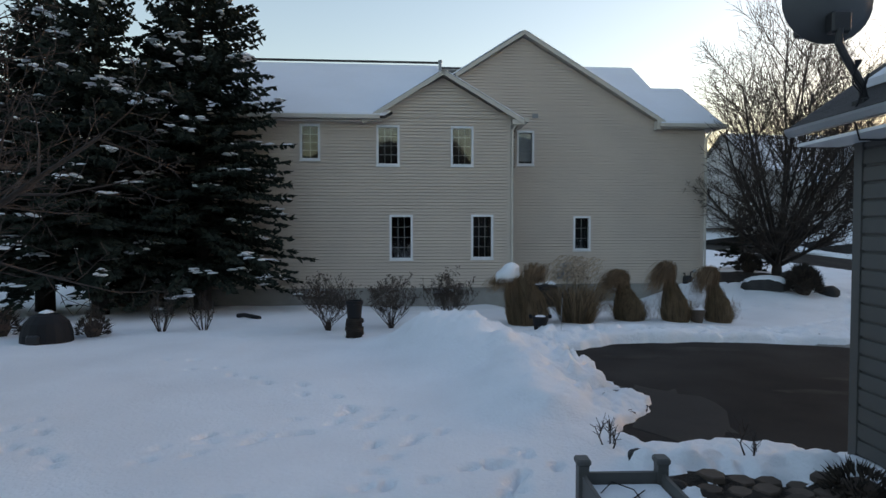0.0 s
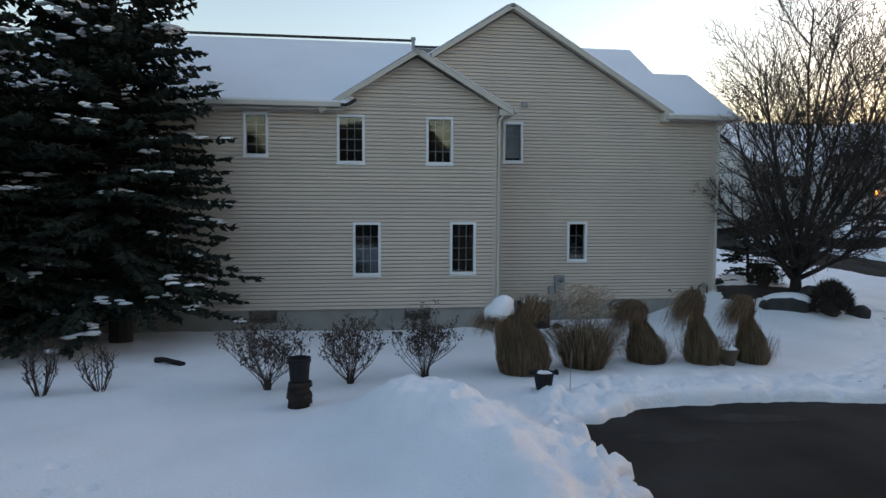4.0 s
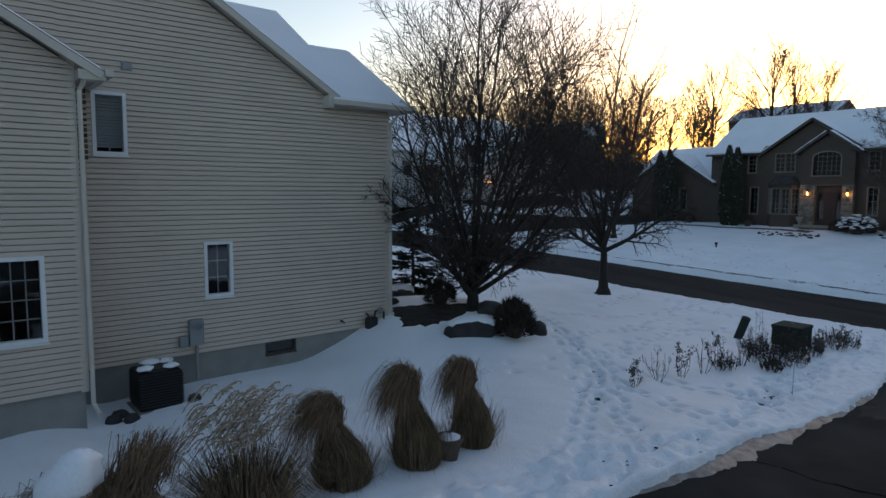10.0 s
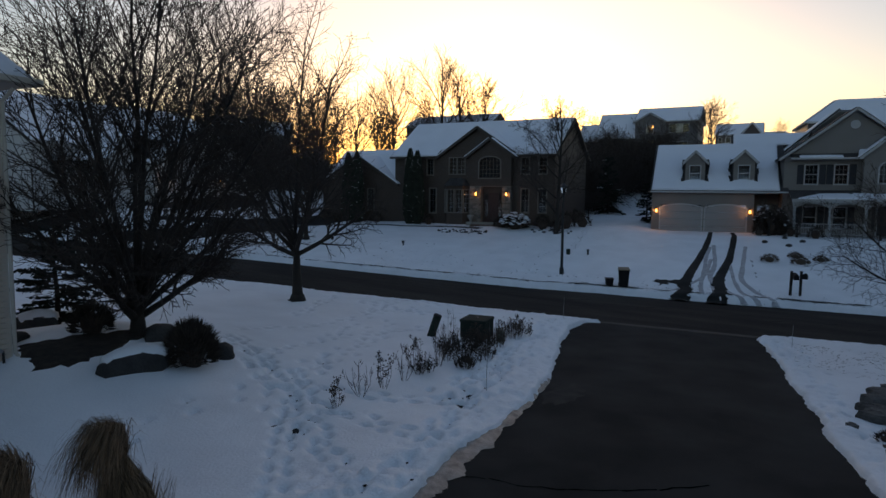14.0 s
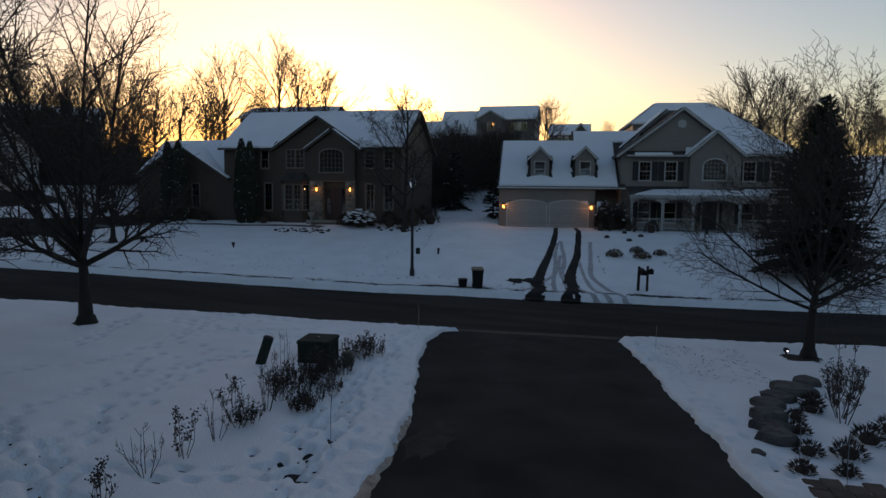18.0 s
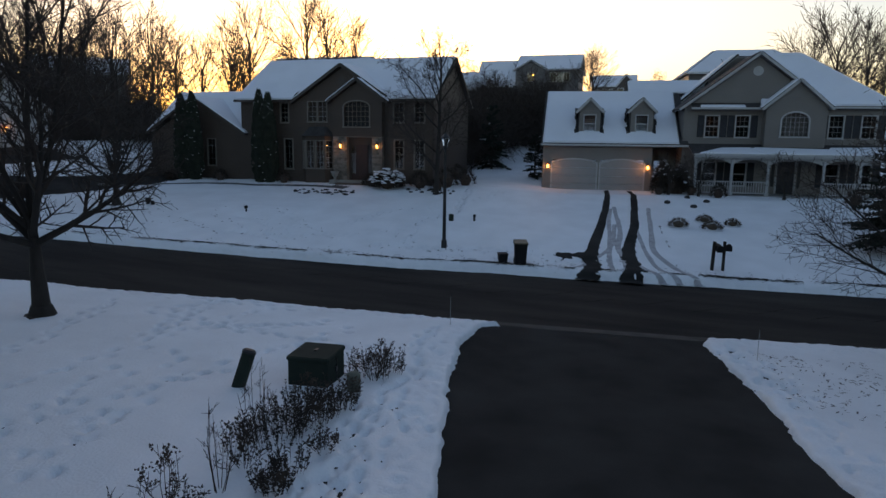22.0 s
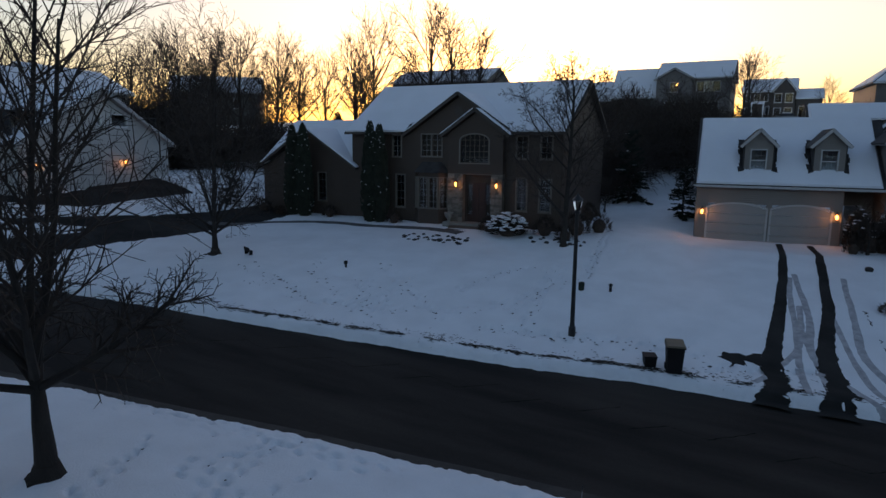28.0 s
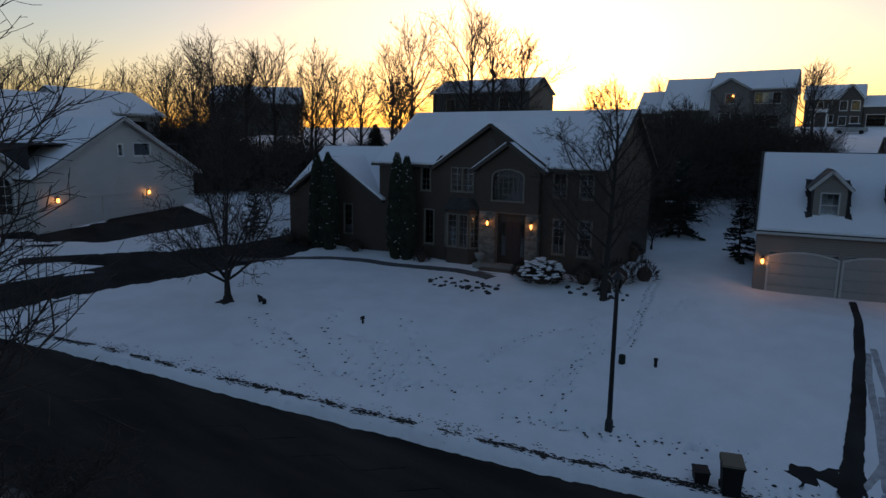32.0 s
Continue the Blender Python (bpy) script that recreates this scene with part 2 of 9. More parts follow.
# ---- mesh tools ----
class Mesh:
    """Collects vertices and faces of one mesh."""

    def __init__(self):
        self.v, self.f = [], []

    def face(self, *pts):
        k = len(self.v)
        self.v += [tuple(p) for p in pts]
        self.f.append(tuple(range(k, k + len(pts))))

    def box(self, x0, x1, y0, y1, z0, z1, bev=0.0):
        if bev:
            self.rings([[(x0 + b, y0 + c), (x1 - b, y0 + c), (x1 - c, y0 + b), (x1 - c, y1 - b), (x1 - b, y1 - c), (x0 + b, y1 - c), (x0 + c, y1 - b), (x0 + c, y0 + b)] + [z]
                        for z, c, b in ((z0, bev * 0.7, bev * 1.7), (z0 + bev, 0, bev), (z1 - bev, 0, bev), (z1, bev * 0.7, bev * 1.7))])
            return
        k = len(self.v)
        self.v += [(x, y, z) for z in (z0, z1) for x, y in ((x0, y0), (x1, y0), (x1, y1), (x0, y1))]
        self.f += [tuple(k + i for i in q) for q in ((3, 2, 1, 0), (4, 5, 6, 7), (0, 1, 5, 4), (1, 2, 6, 5), (2, 3, 7, 6), (3, 0, 4, 7))]

    def rings(self, rows):
        """Closed skin over rings; each ring is a list of (x, y) and its z at the end."""
        loops = [[(p[0], p[1], r[-1]) for p in r[:-1]] for r in rows]
        self.loft(loops)

    def loft(self, loops, caps=True):
        k, n = len(self.v), len(loops[0])
        for lp in loops:
            self.v += [tuple(p) for p in lp]
        for a in range(len(loops) - 1):
            for i in range(n):
                j = (i + 1) % n
                self.f.append((k + a * n + i, k + a * n + j, k + (a + 1) * n + j, k + (a + 1) * n + i))
        if caps:
            self.f.append(tuple(k + i for i in reversed(range(n))))
            self.f.append(tuple(k + (len(loops) - 1) * n + i for i in range(n)))

    def turned(self, cx, cy, prof, n=16):
        self.loft([[(cx + r * math.cos(2 * math.pi * i / n), cy + r * math.sin(2 * math.pi * i / n), z) for i in range(n)] for r, z in prof])

    def tube(self, pts, radii, n=6):
        """A tapered tube along points."""
        pts = [Vector(p) for p in pts]
        loops = []
        for i, p in enumerate(pts):
            d = (pts[min(i + 1, len(pts) - 1)] - pts[max(i - 1, 0)]).normalized()
            a = d.orthogonal().normalized() if i == 0 else (a - d * a.dot(d)).normalized()
            b = d.cross(a)
            r = radii[i] if hasattr(radii, "__len__") else radii
            loops.append([p + r * (math.cos(2 * math.pi * j / n) * a + math.sin(2 * math.pi * j / n) * b) for j in range(n)])
        self.loft(loops)

    def beam(self, p, q, w, h):
        """A bar with a rectangular section, w across and h down from the line p to q."""
        p, q = Vector(p), Vector(q)
        d = (q - p).normalized()
        s = d.cross(Vector((0, 0, 1))).normalized() * (w / 2)
        up = s.cross(d).normalized() * h
        self.loft([[p + s, p - s, p - s - up, p + s - up], [q + s, q - s, q - s - up, q + s - up]])

    def slab(self, pts, t):
        """A flat polygon given thickness t along its upward normal."""
        pts = [Vector(p) for p in pts]
        nrm = Vector((0, 0, 0))
        for i in range(len(pts)):
            nrm += pts[i].cross(pts[(i + 1) % len(pts)])
        nrm.normalize()
        if nrm.z < 0:
            nrm, pts = -nrm, pts[::-1]
        self.loft([pts, [p + nrm * t for p in pts]])

    def mesh(self, name, smooth=False):
        me = bpy.data.meshes.new(name)
        me.from_pydata(self.v, [], self.f)
        if smooth:
            me.polygons.foreach_set("use_smooth", [True] * len(me.polygons))
        me.update()
        return me


STUFF = {"bough_snow", "leaf_mass", "twig_crown", "flower_mass", "stem_mass", "needle_crown", "plume_mass", "siding", "twig_mass"}


def part(name, mb, material, parent=None, label="", smooth=False, m=None):
    me = mb if isinstance(mb, bpy.types.Mesh) else mb.mesh(name, smooth)
    if material and not me.materials:
        me.materials.append(material)
    ob = new(name, me)
    ob.parent = parent
    if name in STUFF:
        ob["kind"] = "stuff"
    if m is not None:
        ob.matrix_basis = m
    if label:
        ob["label"] = label
    return ob


def thing(name, m, label, category, group="", kind=""):
    ob = new(name)
    ob.empty_display_size = 0.2
    ob.matrix_basis = m
    return tagged(ob, label, category, group, kind)


def lerp_table(v, table):
    if v <= table[0][0]:
        return table[0][1]
    for (a, p), (b, q) in zip(table, table[1:]):
        if v <= b:
            return p + (q - p) * (v - a) / (b - a)
    return table[-1][1]


def smooth01(t):
    t = min(1.0, max(0.0, t))
    return t * t * (3 - 2 * t)


# ---- the lie of the land ----
NEAR_KERB = ((-60, 38.3), (-16, 32.2), (-11, 31.25), (-2, 30.15), (3.5, 29.3), (10.6, 27.85), (16, 26.6), (60, 15.5))
FAR_KERB = ((-60, 45.5), (-17.7, 39.7), (-7, 38.35), (-3.5, 37.95), (0.7, 37.1), (6.9, 36.0), (14.5, 34.7), (20.4, 33.6), (60, 23.8))
STREET_Z = ((-60, -1.8), (-15, -1.25), (-5, -1.08), (0, -0.95), (6, -0.7), (12, -0.4), (20, 0.0), (30, 0.6), (60, 2.2))
YARD = ((-60, 0.35), (0, 0.28), (8, 0.18), (13, -0.06), (22, -0.55), (30, -0.98), (40, -1.0))
HILL = ((53, 1.42), (62, 1.6), (72, 2.6), (85, 5.5), (100, 8.1), (115, 9.1), (140, 10.8), (160, 12.4), (400, 18.0))


def street_z(y):
    return lerp_table(y, STREET_Z)


def ground_z(x, y):
    """Height of the bare ground."""
    xn, xf, sz = lerp_table(y, NEAR_KERB), lerp_table(y, FAR_KERB), street_z(y)
    if x <= xn:
        w = smooth01((x - 3) / (xn - 3))
        z = lerp_table(x, YARD) + w * (sz - street_z(-6)) * 0.95
        z += 0.95 * math.exp(-((x - 13.5) ** 2) / (18 if x > 13.5 else 8.5) - (y - 2.5) ** 2 / 13.5)
        z -= 0.30 * smooth01((y + 6) / 6) * smooth01((7 - x) / 5)
        z -= 0.34 * smooth01((y + 4.5) / 4) * smooth01((x - 3.5) / 1.5) * smooth01((11.5 - x) / 2.5)
        b = smooth01((xn - x) / 1.5)
        return z * b + (sz + 0.06) * (1 - b)
    if x < xf:
        return sz - 0.02
    s = min(1.0, (x - xf) / (53 - xf))
    side = 2.6 * smooth01((y - 24) / 12)
    far = lerp_table(max(x, 53), HILL)
    base = (sz + 0.1) * (1 - s) + (1.42 + (0 if x < 53 else 0)) * s
    z = base if x < 53 else far
    z -= 0.2 * smooth01((-1 - y) / 4) * smooth01((x - xf - 4) / 10) * smooth01((75 - x) / 15)
    return z + side * smooth01((x - xf) / 8) * smooth01((90 - x) / 30)


DRIVE = ((4.7, -8.75), (5.9, -7.85), (8.5, -7.4), (11, -7.28), (13.5, -7.08), (16.4, -7.0), (19.4, -6.75), (22, -6.1), (25.2, -5.3), (28.2, -4.95), (29.7, -4.95), (30.35, -5.75), (31.5, -5.6),
         (32.5, -12.0), (31.4, -11.4), (30.6, -11.05), (26.5, -11.68), (22.0, -12.15), (18.7, -12.5), (16.4, -12.85), (13, -13.6), (6.9, -14.6), (6.2, -14.3), (5.3, -14.0), (4.7, -14.15), (4.2, -13.95), (4.3, -13.6), (4.75, -13.3), (4.9, -12.7), (4.75, -11.5), (4.6, -10.9), (4.7, -9.8))


def signed_distance(px, py, poly):
    """Distance to a polygon's outline, negative inside."""
    d = np.full(px.shape, 1e9)
    inside = np.zeros(px.shape, bool)
    for (x0, y0), (x1, y1) in zip(poly, poly[1:] + poly[:1]):
        ex, ey = x1 - x0, y1 - y0
        t = np.clip(((px - x0) * ex + (py - y0) * ey) / (ex * ex + ey * ey), 0, 1)
        d = np.minimum(d, np.hypot(px - x0 - t * ex, py - y0 - t * ey))
        if y0 != y1:
            inside ^= ((y0 > py) != (y1 > py)) & (px < ex * (py - y0) / ey + x0)
    return np.where(inside, -d, d)


def spread(a, b, step):
    return list(np.arange(a, b, step))


ROAD_OUTLINE = tuple((x - 0.3, y) for y, x in NEAR_KERB) + tuple((x - 0.15, y) for y, x in reversed(FAR_KERB))
A_DRIVE = ((33.0, 26.5), (32.2, 31.0), (38, 30.2), (44, 28.3), (49, 27.4), (56, 27.2), (56, 24.0), (49.5, 23.4), (44, 24.3), (38.5, 25.6))
D_DRIVE = ((29.0, 36.2), (28.5, 39.5), (36, 35.5), (41, 33.6), (50, 35.0), (50, 31.6), (41.5, 30.6), (36, 32.6))
STEP = spread
gx = np.array(STEP(-400, -60, 40) + STEP(-60, -12, 3) + STEP(-12, -4, 0.25) + STEP(-4, 7, 0.05) + STEP(7, 34, 0.08) + STEP(34, 56, 0.16) + STEP(56, 120, 2.0) + STEP(120, 200, 8) + STEP(200, 901, 70))
gy = np.array(STEP(-600, -60, 60) + STEP(-60, -22, 2.5) + STEP(-22, -3, 0.055) + STEP(-3, 10, 0.085) + STEP(10, 30, 0.2) + STEP(30, 90, 2.0) + STEP(90, 160, 7) + STEP(160, 701, 60))
GX, GY = np.meshgrid(gx, gy, indexing="ij")


def noise_grid(scale, seed, long=1.0):
    """Smooth lattice noise over the whole grid, -1 to 1."""
    rng = np.random.default_rng(seed)
    n = 256
    table = rng.uniform(-1, 1, (n, n))
    u, v = GX / (scale * long), GY / scale
    i, j = np.floor(u).astype(int), np.floor(v).astype(int)
    a, b = u - i, v - j
    a, b = a * a * (3 - 2 * a), b * b * (3 - 2 * b)
    return (table[i % n, j % n] * (1 - a) + table[(i + 1) % n, j % n] * a) * (1 - b) + (table[i % n, (j + 1) % n] * (1 - a) + table[(i + 1) % n, (j + 1) % n] * a) * b


base = np.array([[ground_z(x, y) for y in gy] for x in gx])
edge = np.minimum(signed_distance(GX, GY, DRIVE), signed_distance(GX, GY, ROAD_OUTLINE))
rough = np.exp(-((GX - 5) / 1.6) ** 2 - ((GY + 11.4) / 2.2) ** 2)
ragged = edge + (0.05 + 0.18 * rough) * noise_grid(0.5, 3) + (0.04 + 0.1 * rough) * noise_grid(0.17, 4) + 0.06 * noise_grid(1.7, 5) + 0.42 * rough * noise_grid(0.3, 6, 4.0)
for strip in (A_DRIVE, D_DRIVE):
    ragged = np.minimum(ragged, signed_distance(GX, GY, strip) + 0.15 * noise_grid(0.6, 8))
cover = np.clip((ragged + 0.04) / 0.16, 0, 1)
cover = cover * cover * (3 - 2 * cover)
near = np.clip(1 - (np.hypot(GX - 14, GY + 5) - 45) / 20, 0, 1)
snow = 0.10 + near * (0.045 * noise_grid(2.3, 11) + 0.012 * noise_grid(0.7, 12) + 0.004 * noise_grid(0.24, 13) + 0.003 * noise_grid(0.11, 14))
# ploughed banks beside the driveway
lump = 0.55 + 0.34 * noise_grid(0.8, 21) + 0.2 * noise_grid(0.35, 22) + 0.06 * noise_grid(0.16, 23)


def bank(x0, y0, x1, y1, wide, high):
    ex, ey = x1 - x0, y1 - y0
    t = np.clip(((GX - x0) * ex + (GY - y0) * ey) / (ex * ex + ey * ey), 0, 1)
    d = np.hypot(GX - x0 - t * ex, GY - y0 - t * ey)
    return high * np.exp(-(d / wide) ** 2 * 1.4) * (0.55 + lump * 0.8)


pile = np.maximum(bank(2.2, -9.0, 3.1, -10.6, 1.15, 0.60), bank(3.2, -10.6, 3.5, -13.2, 0.9, 0.40))
pile = np.maximum(pile, bank(4.3, -7.9, 12, -6.6, 0.7, 0.10))
pile = np.maximum(pile, bank(4.2, -14.9, 6.4, -15.05, 0.25, 0.10))
pile = np.maximum(pile, bank(13, -6.2, 29, -3.8, 0.9, 0.06))
far_bank = np.exp(-((edge - 0.45) / 0.4) ** 2) * (GX > 33) * (0.06 + 0.05 * lump)
crumbs = np.exp(-((GX - 4.1) / 0.8) ** 2 - ((GY + 10.8) / 2.4) ** 2) + 1.0 * np.exp(-((GX - 2.6) / 0.9) ** 2 - ((GY + 9.2) / 0.8) ** 2) + (0.5 + 0.35 * (GX < 12)) * np.exp(-((edge - np.where(GX < 12, 0.9, 0.5)) / np.where(GX < 12, 0.75, 0.45)) ** 2) * (GX < 32) * (GX > 4)
snow = snow + pile + far_bank * near + crumbs * (0.075 * noise_grid(0.34, 31) + 0.10 * np.abs(noise_grid(0.2, 32)) + 0.065 * noise_grid(0.11, 33))
# footprints: trails of small dents
rng = np.random.default_rng(77)
PRINTS = []
TRAILS = (((-0.9, -14.85), (1.5, -13.25), 11, 0.5), ((1.55, -14.75), (2.15, -13.85), 5, 0.5), ((1.25, -13.75), (1.85, -13.25), 3, 0.3), ((-0.4, -14.3), (0.9, -13.95), 5, 0.6), ((0.2, -16.2), (3.2, -14.6), 10, 0.8), ((2.6, -16.6), (3.1, -14.6), 12, 0.5), ((1.5, -13.3), (-3.0, -10.0), 12, 0.4), ((-3.0, -13.5), (-1.4, -15.5), 8, 0.5), ((0.4, -18.0), (2.0, -15.5), 14, 0.7),
          ((16.6, 1.4), (15.6, -1.2), 14, 0.25), ((15.6, -1.2), (14.85, -2.7), 9, 0.25), ((14.85, -2.7), (13.4, -4.2), 10, 0.2), ((13.4, -4.2), (11.9, -6.0), 11, 0.2), ((13.67, -3.44), (10.6, -5.85), 15, 0.06), ((17.4, -1.46), (13.5, -3.5), 13, 0.25), ((15.0, -1.0), (22.5, 1.0), 20, 0.5), ((16.5, -2.0), (24.0, 0.5), 18, 0.5), ((14.6, -2.2), (13.8, -6.5), 18, 0.4), ((15.4, -3.0), (16.4, -6.4), 14, 0.5),
          ((16.0, -5.6), (22.4, -4.8), 85, 1.0), ((22.4, -4.8), (28.5, -4.0), 36, 0.6), ((13.5, -6.3), (20.0, -5.4), 40, 0.6), ((5.0, -7.2), (13.0, -6.6), 60, 0.5), 
          ((18.0, 2.0), (29.0, 1.2), 24, 0.5), ((25.5, -3.0), (26.2, 3.8), 22, 0.5), ((26.2, 3.8), (29.0, 2.5), 10, 0.3), ((20.0, 0.0), (27.5, -2.0), 20, 0.4), ((22.0, 3.5), (27.0, 5.5), 18, 0.5), ((28.0, 8.5), (28.6, 0.0), 30, 0.5),
          ((38.9, 4.2), (44.0, 10.5), 24, 0.5), ((39.6, 1.0), (48.5, 2.5), 26, 0.4), ((39.2, 2.6), (40.2, -5.5), 34, 0.35), ((38.0, 9.5), (40.6, 3.0), 26, 0.5), ((40.5, 6.0), (41.5, 11.5), 16, 0.5), ((39.5, 12.5), (40.5, 16.5), 22, 0.7), ((41.0, 3.0), (46.0, 0.6), 18, 0.4),
          ((45.0, 2.0), (52.5, -1.0), 22, 0.4), ((46.0, 0.5), (55.8, 1.7), 60, 0.25), ((39.0, 2.5), (41.0, -5.2), 30, 0.2), ((37.9, 7.0), (41.0, 9.5), 18, 0.4), ((24.0, 2.0), (28.5, 3.2), 20, 0.2), ((25.6, 1.2), (27.6, -1.2), 16, 0.2), ((18.5, -13.2), (29.5, -12.0), 24, 0.6), ((26.0, -12.4), (30.0, -11.8), 40, 0.8), ((10.0, -2.5), (21.5, -0.8), 20, 0.5), ((39.4, -5.5), (40.6, -9.0), 22, 0.25), ((43.5, 13.6), (41.4, 12.8), 7, 0.3), ((41.4, 12.8), (38.9, 9.0), 14, 0.3), ((38.8, 12.0), (38.4, 10.4), 12, 0.9), ((37.95, 10.6), (38.75, 5.8), 22, 0.4), ((38.8, 7.8), (41.0, 7.5), 14, 0.9), ((42.2, 5.1), (45.0, 4.4), 12, 0.2), ((45.0, 4.4), (46.8, 3.1), 9, 0.2), ((40.85, 2.2), (43.5, 1.8), 13, 0.25), ((38.0, 14.6), (39.6, 12.9), 12, 0.5), ((17.0, 1.0), (12.5, -4.5), 16, 0.3))
for (xa, ya), (xb, yb), count, wander in TRAILS:
    length = math.hypot(xb - xa, yb - ya)
    tx, ty = (xb - xa) / length, (yb - ya) / length
    for k in range(count):
        s = (k + rng.uniform(-0.25, 0.25)) / count
        side = (0.14 if k % 2 else -0.14) + rng.normal(0, wander * 0.28)
        px, py = xa + (xb - xa) * s - ty * side, ya + (yb - ya) * s + tx * side
        i0, i1 = np.searchsorted(gx, (px - 0.5, px + 0.5))
        j0, j1 = np.searchsorted(gy, (py - 0.5, py + 0.5))
        if i1 <= i0 or j1 <= j0:
            continue
        a = rng.uniform(-0.5, 0.5)
        PRINTS.append((px, py, a))
        ca, sa = math.cos(a), math.sin(a)
        ux, uy = tx * ca - ty * sa, tx * sa + ty * ca
        qx, qy = GX[i0:i1, j0:j1] - px, GY[i0:i1, j0:j1] - py
        small = 0.7 if px < 5 and py < -8.5 else 1.0
        al, ac = (qx * ux + qy * uy) / (0.135 * small), (-qx * uy + qy * ux) / (0.068 * small)
        r2 = al * al + ac * ac
        snow[i0:i1, j0:j1] += (1.1 if small < 1 else 1.0) * rng.uniform(0.6, 1.2) * (-0.13 / (1 + r2 ** 2.2) + 0.014 * np.exp(-((np.sqrt(r2) - 1.5) / 0.35) ** 2))
height = base + np.where(cover > 0, snow * cover, 0) - 0.16 * (1 - cover)


def top_z(x, y):
    """Height of the snow at a place."""
    i, j = min(max(int(np.searchsorted(gx, x)), 1), len(gx) - 1), min(max(int(np.searchsorted(gy, y)), 1), len(gy) - 1)
    a = min(1.0, max(0.0, (x - gx[i - 1]) / (gx[i] - gx[i - 1])))
    b = min(1.0, max(0.0, (y - gy[j - 1]) / (gy[j] - gy[j - 1])))
    return float((height[i - 1, j - 1] * (1 - a) + height[i, j - 1] * a) * (1 - b) + (height[i - 1, j] * (1 - a) + height[i, j] * a) * b)


nx, ny = len(gx), len(gy)
idx = np.arange(nx * ny).reshape(nx, ny)
quads = np.stack([idx[:-1, :-1], idx[1:, :-1], idx[1:, 1:], idx[:-1, 1:]], -1).reshape(-1, 4)
me = bpy.data.meshes.new("ground")
me.vertices.add(nx * ny)
me.vertices.foreach_set("co", np.stack([GX, GY, height], -1).ravel())
me.loops.add(quads.size)
me.loops.foreach_set("vertex_index", quads.ravel())
me.polygons.add(len(quads))
me.polygons.foreach_set("loop_start", np.arange(len(quads)) * 4)
me.polygons.foreach_set("use_smooth", [True] * len(quads))
me.update(calc_edges=True)
me.materials.append(SNOW)
tagged(new("ground", me), "snow-covered lawn with footprints and a ploughed pile", "ground", kind="structure")


def sheet(name, xs_of, ys, cols, lift, material, label):
    m = Mesh()
    rows = []
    for y in ys:
        a, b = xs_of(y)
        rows.append([(a + (b - a) * i / cols, y, 0) for i in range(cols + 1)])
    for r in rows:
        m.v += [(x, y, (street_z(y) if name == "road" else ground_z(x, y)) + lift(x, y)) for x, y, _ in r]
    for i in range(len(rows) - 1):
        for j in range(cols):
            k = i * (cols + 1) + j
            m.f.append((k, k + 1, k + cols + 2, k + cols + 1))
    return tagged(part(name, m, material, smooth=True), label, "road", kind="structure")


sheet("road", lambda y: (lerp_table(y, NEAR_KERB) - 0.6, lerp_table(y, FAR_KERB) + 0.5), spread(-60, 60.1, 1.0), 8, lambda x, y: -0.02, ROAD, "dark worn asphalt residential street")
sheet("driveway", lambda y: (4.0, 32.0), spread(-15.2, -3.4, 0.4), 56, lambda x, y: -0.015 if x < 30.3 else -0.06, ASPHALT, "wide black asphalt driveway cleared of snow")
for nm, outline in (("side_driveway", A_DRIVE), ("side_driveway", D_DRIVE)):
    m = Mesh()
    k = len(outline) // 2
    left, right = outline[:k], outline[:k - 1:-1]
    for (xa, ya), (xb, yb) in zip(left, right):
        m.v += [(xa + (xb - xa) * i / 6, ya + (yb - ya) * i / 6, ground_z(xa + (xb - xa) * i / 6, ya + (yb - ya) * i / 6) + 0.0) for i in range(-1, 8)]
    for i in range(k - 1):
        m.f += [(9 * i + j, 9 * i + j + 1, 9 * i + j + 10, 9 * i + j + 9) for j in range(8)]
    tagged(part(nm, m, ASPHALT, smooth=True), "dark asphalt driveway swept clear of snow", "driveway", kind="structure")


# ---- houses: walls, windows, roofs ----
class Plane:
    """A wall's plane: u along it, d inwards, z up."""

    def __init__(self, ox, oy, deg=0.0):
        self.o, a = (ox, oy), radians(deg)
        self.u, self.n = (math.cos(a), math.sin(a)), (-math.sin(a), math.cos(a))

    def __call__(self, u, d, z):
        return (self.o[0] + u * self.u[0] + d * self.n[0], self.o[1] + u * self.u[1] + d * self.n[1], z)

    def box(self, m, u0, u1, d0, d1, z0, z1):
        k = len(m.v)
        m.v += [self(u, d, z) for z in (z0, z1) for u, d in ((u0, d0), (u1, d0), (u1, d1), (u0, d1))]
        m.f += [tuple(k + i for i in q) for q in ((3, 2, 1, 0), (4, 5, 6, 7), (0, 1, 5, 4), (1, 2, 6, 5), (2, 3, 7, 6), (3, 0, 4, 7))]


def span_at(poly, z):
    """The stretch of u that a convex outline covers at height z."""
    us = []
    for (u0, z0), (u1, z1) in zip(poly, poly[1:] + poly[:1]):
        if (z0 - z) * (z1 - z) <= 0 and z0 != z1:
            us.append(u0 + (u1 - u0) * (z - z0) / (z1 - z0))
        elif z0 == z1 == z:
            us += [u0, u1]
    return (min(us), max(us)) if us else None


def minus(span, cuts):
    out = [span]
    for a, b in sorted(cuts):
        out = [s for p, q in out for s in ((p, min(q, a)), (max(p, b), q)) if s[1] - s[0] > 1e-3]
    return out


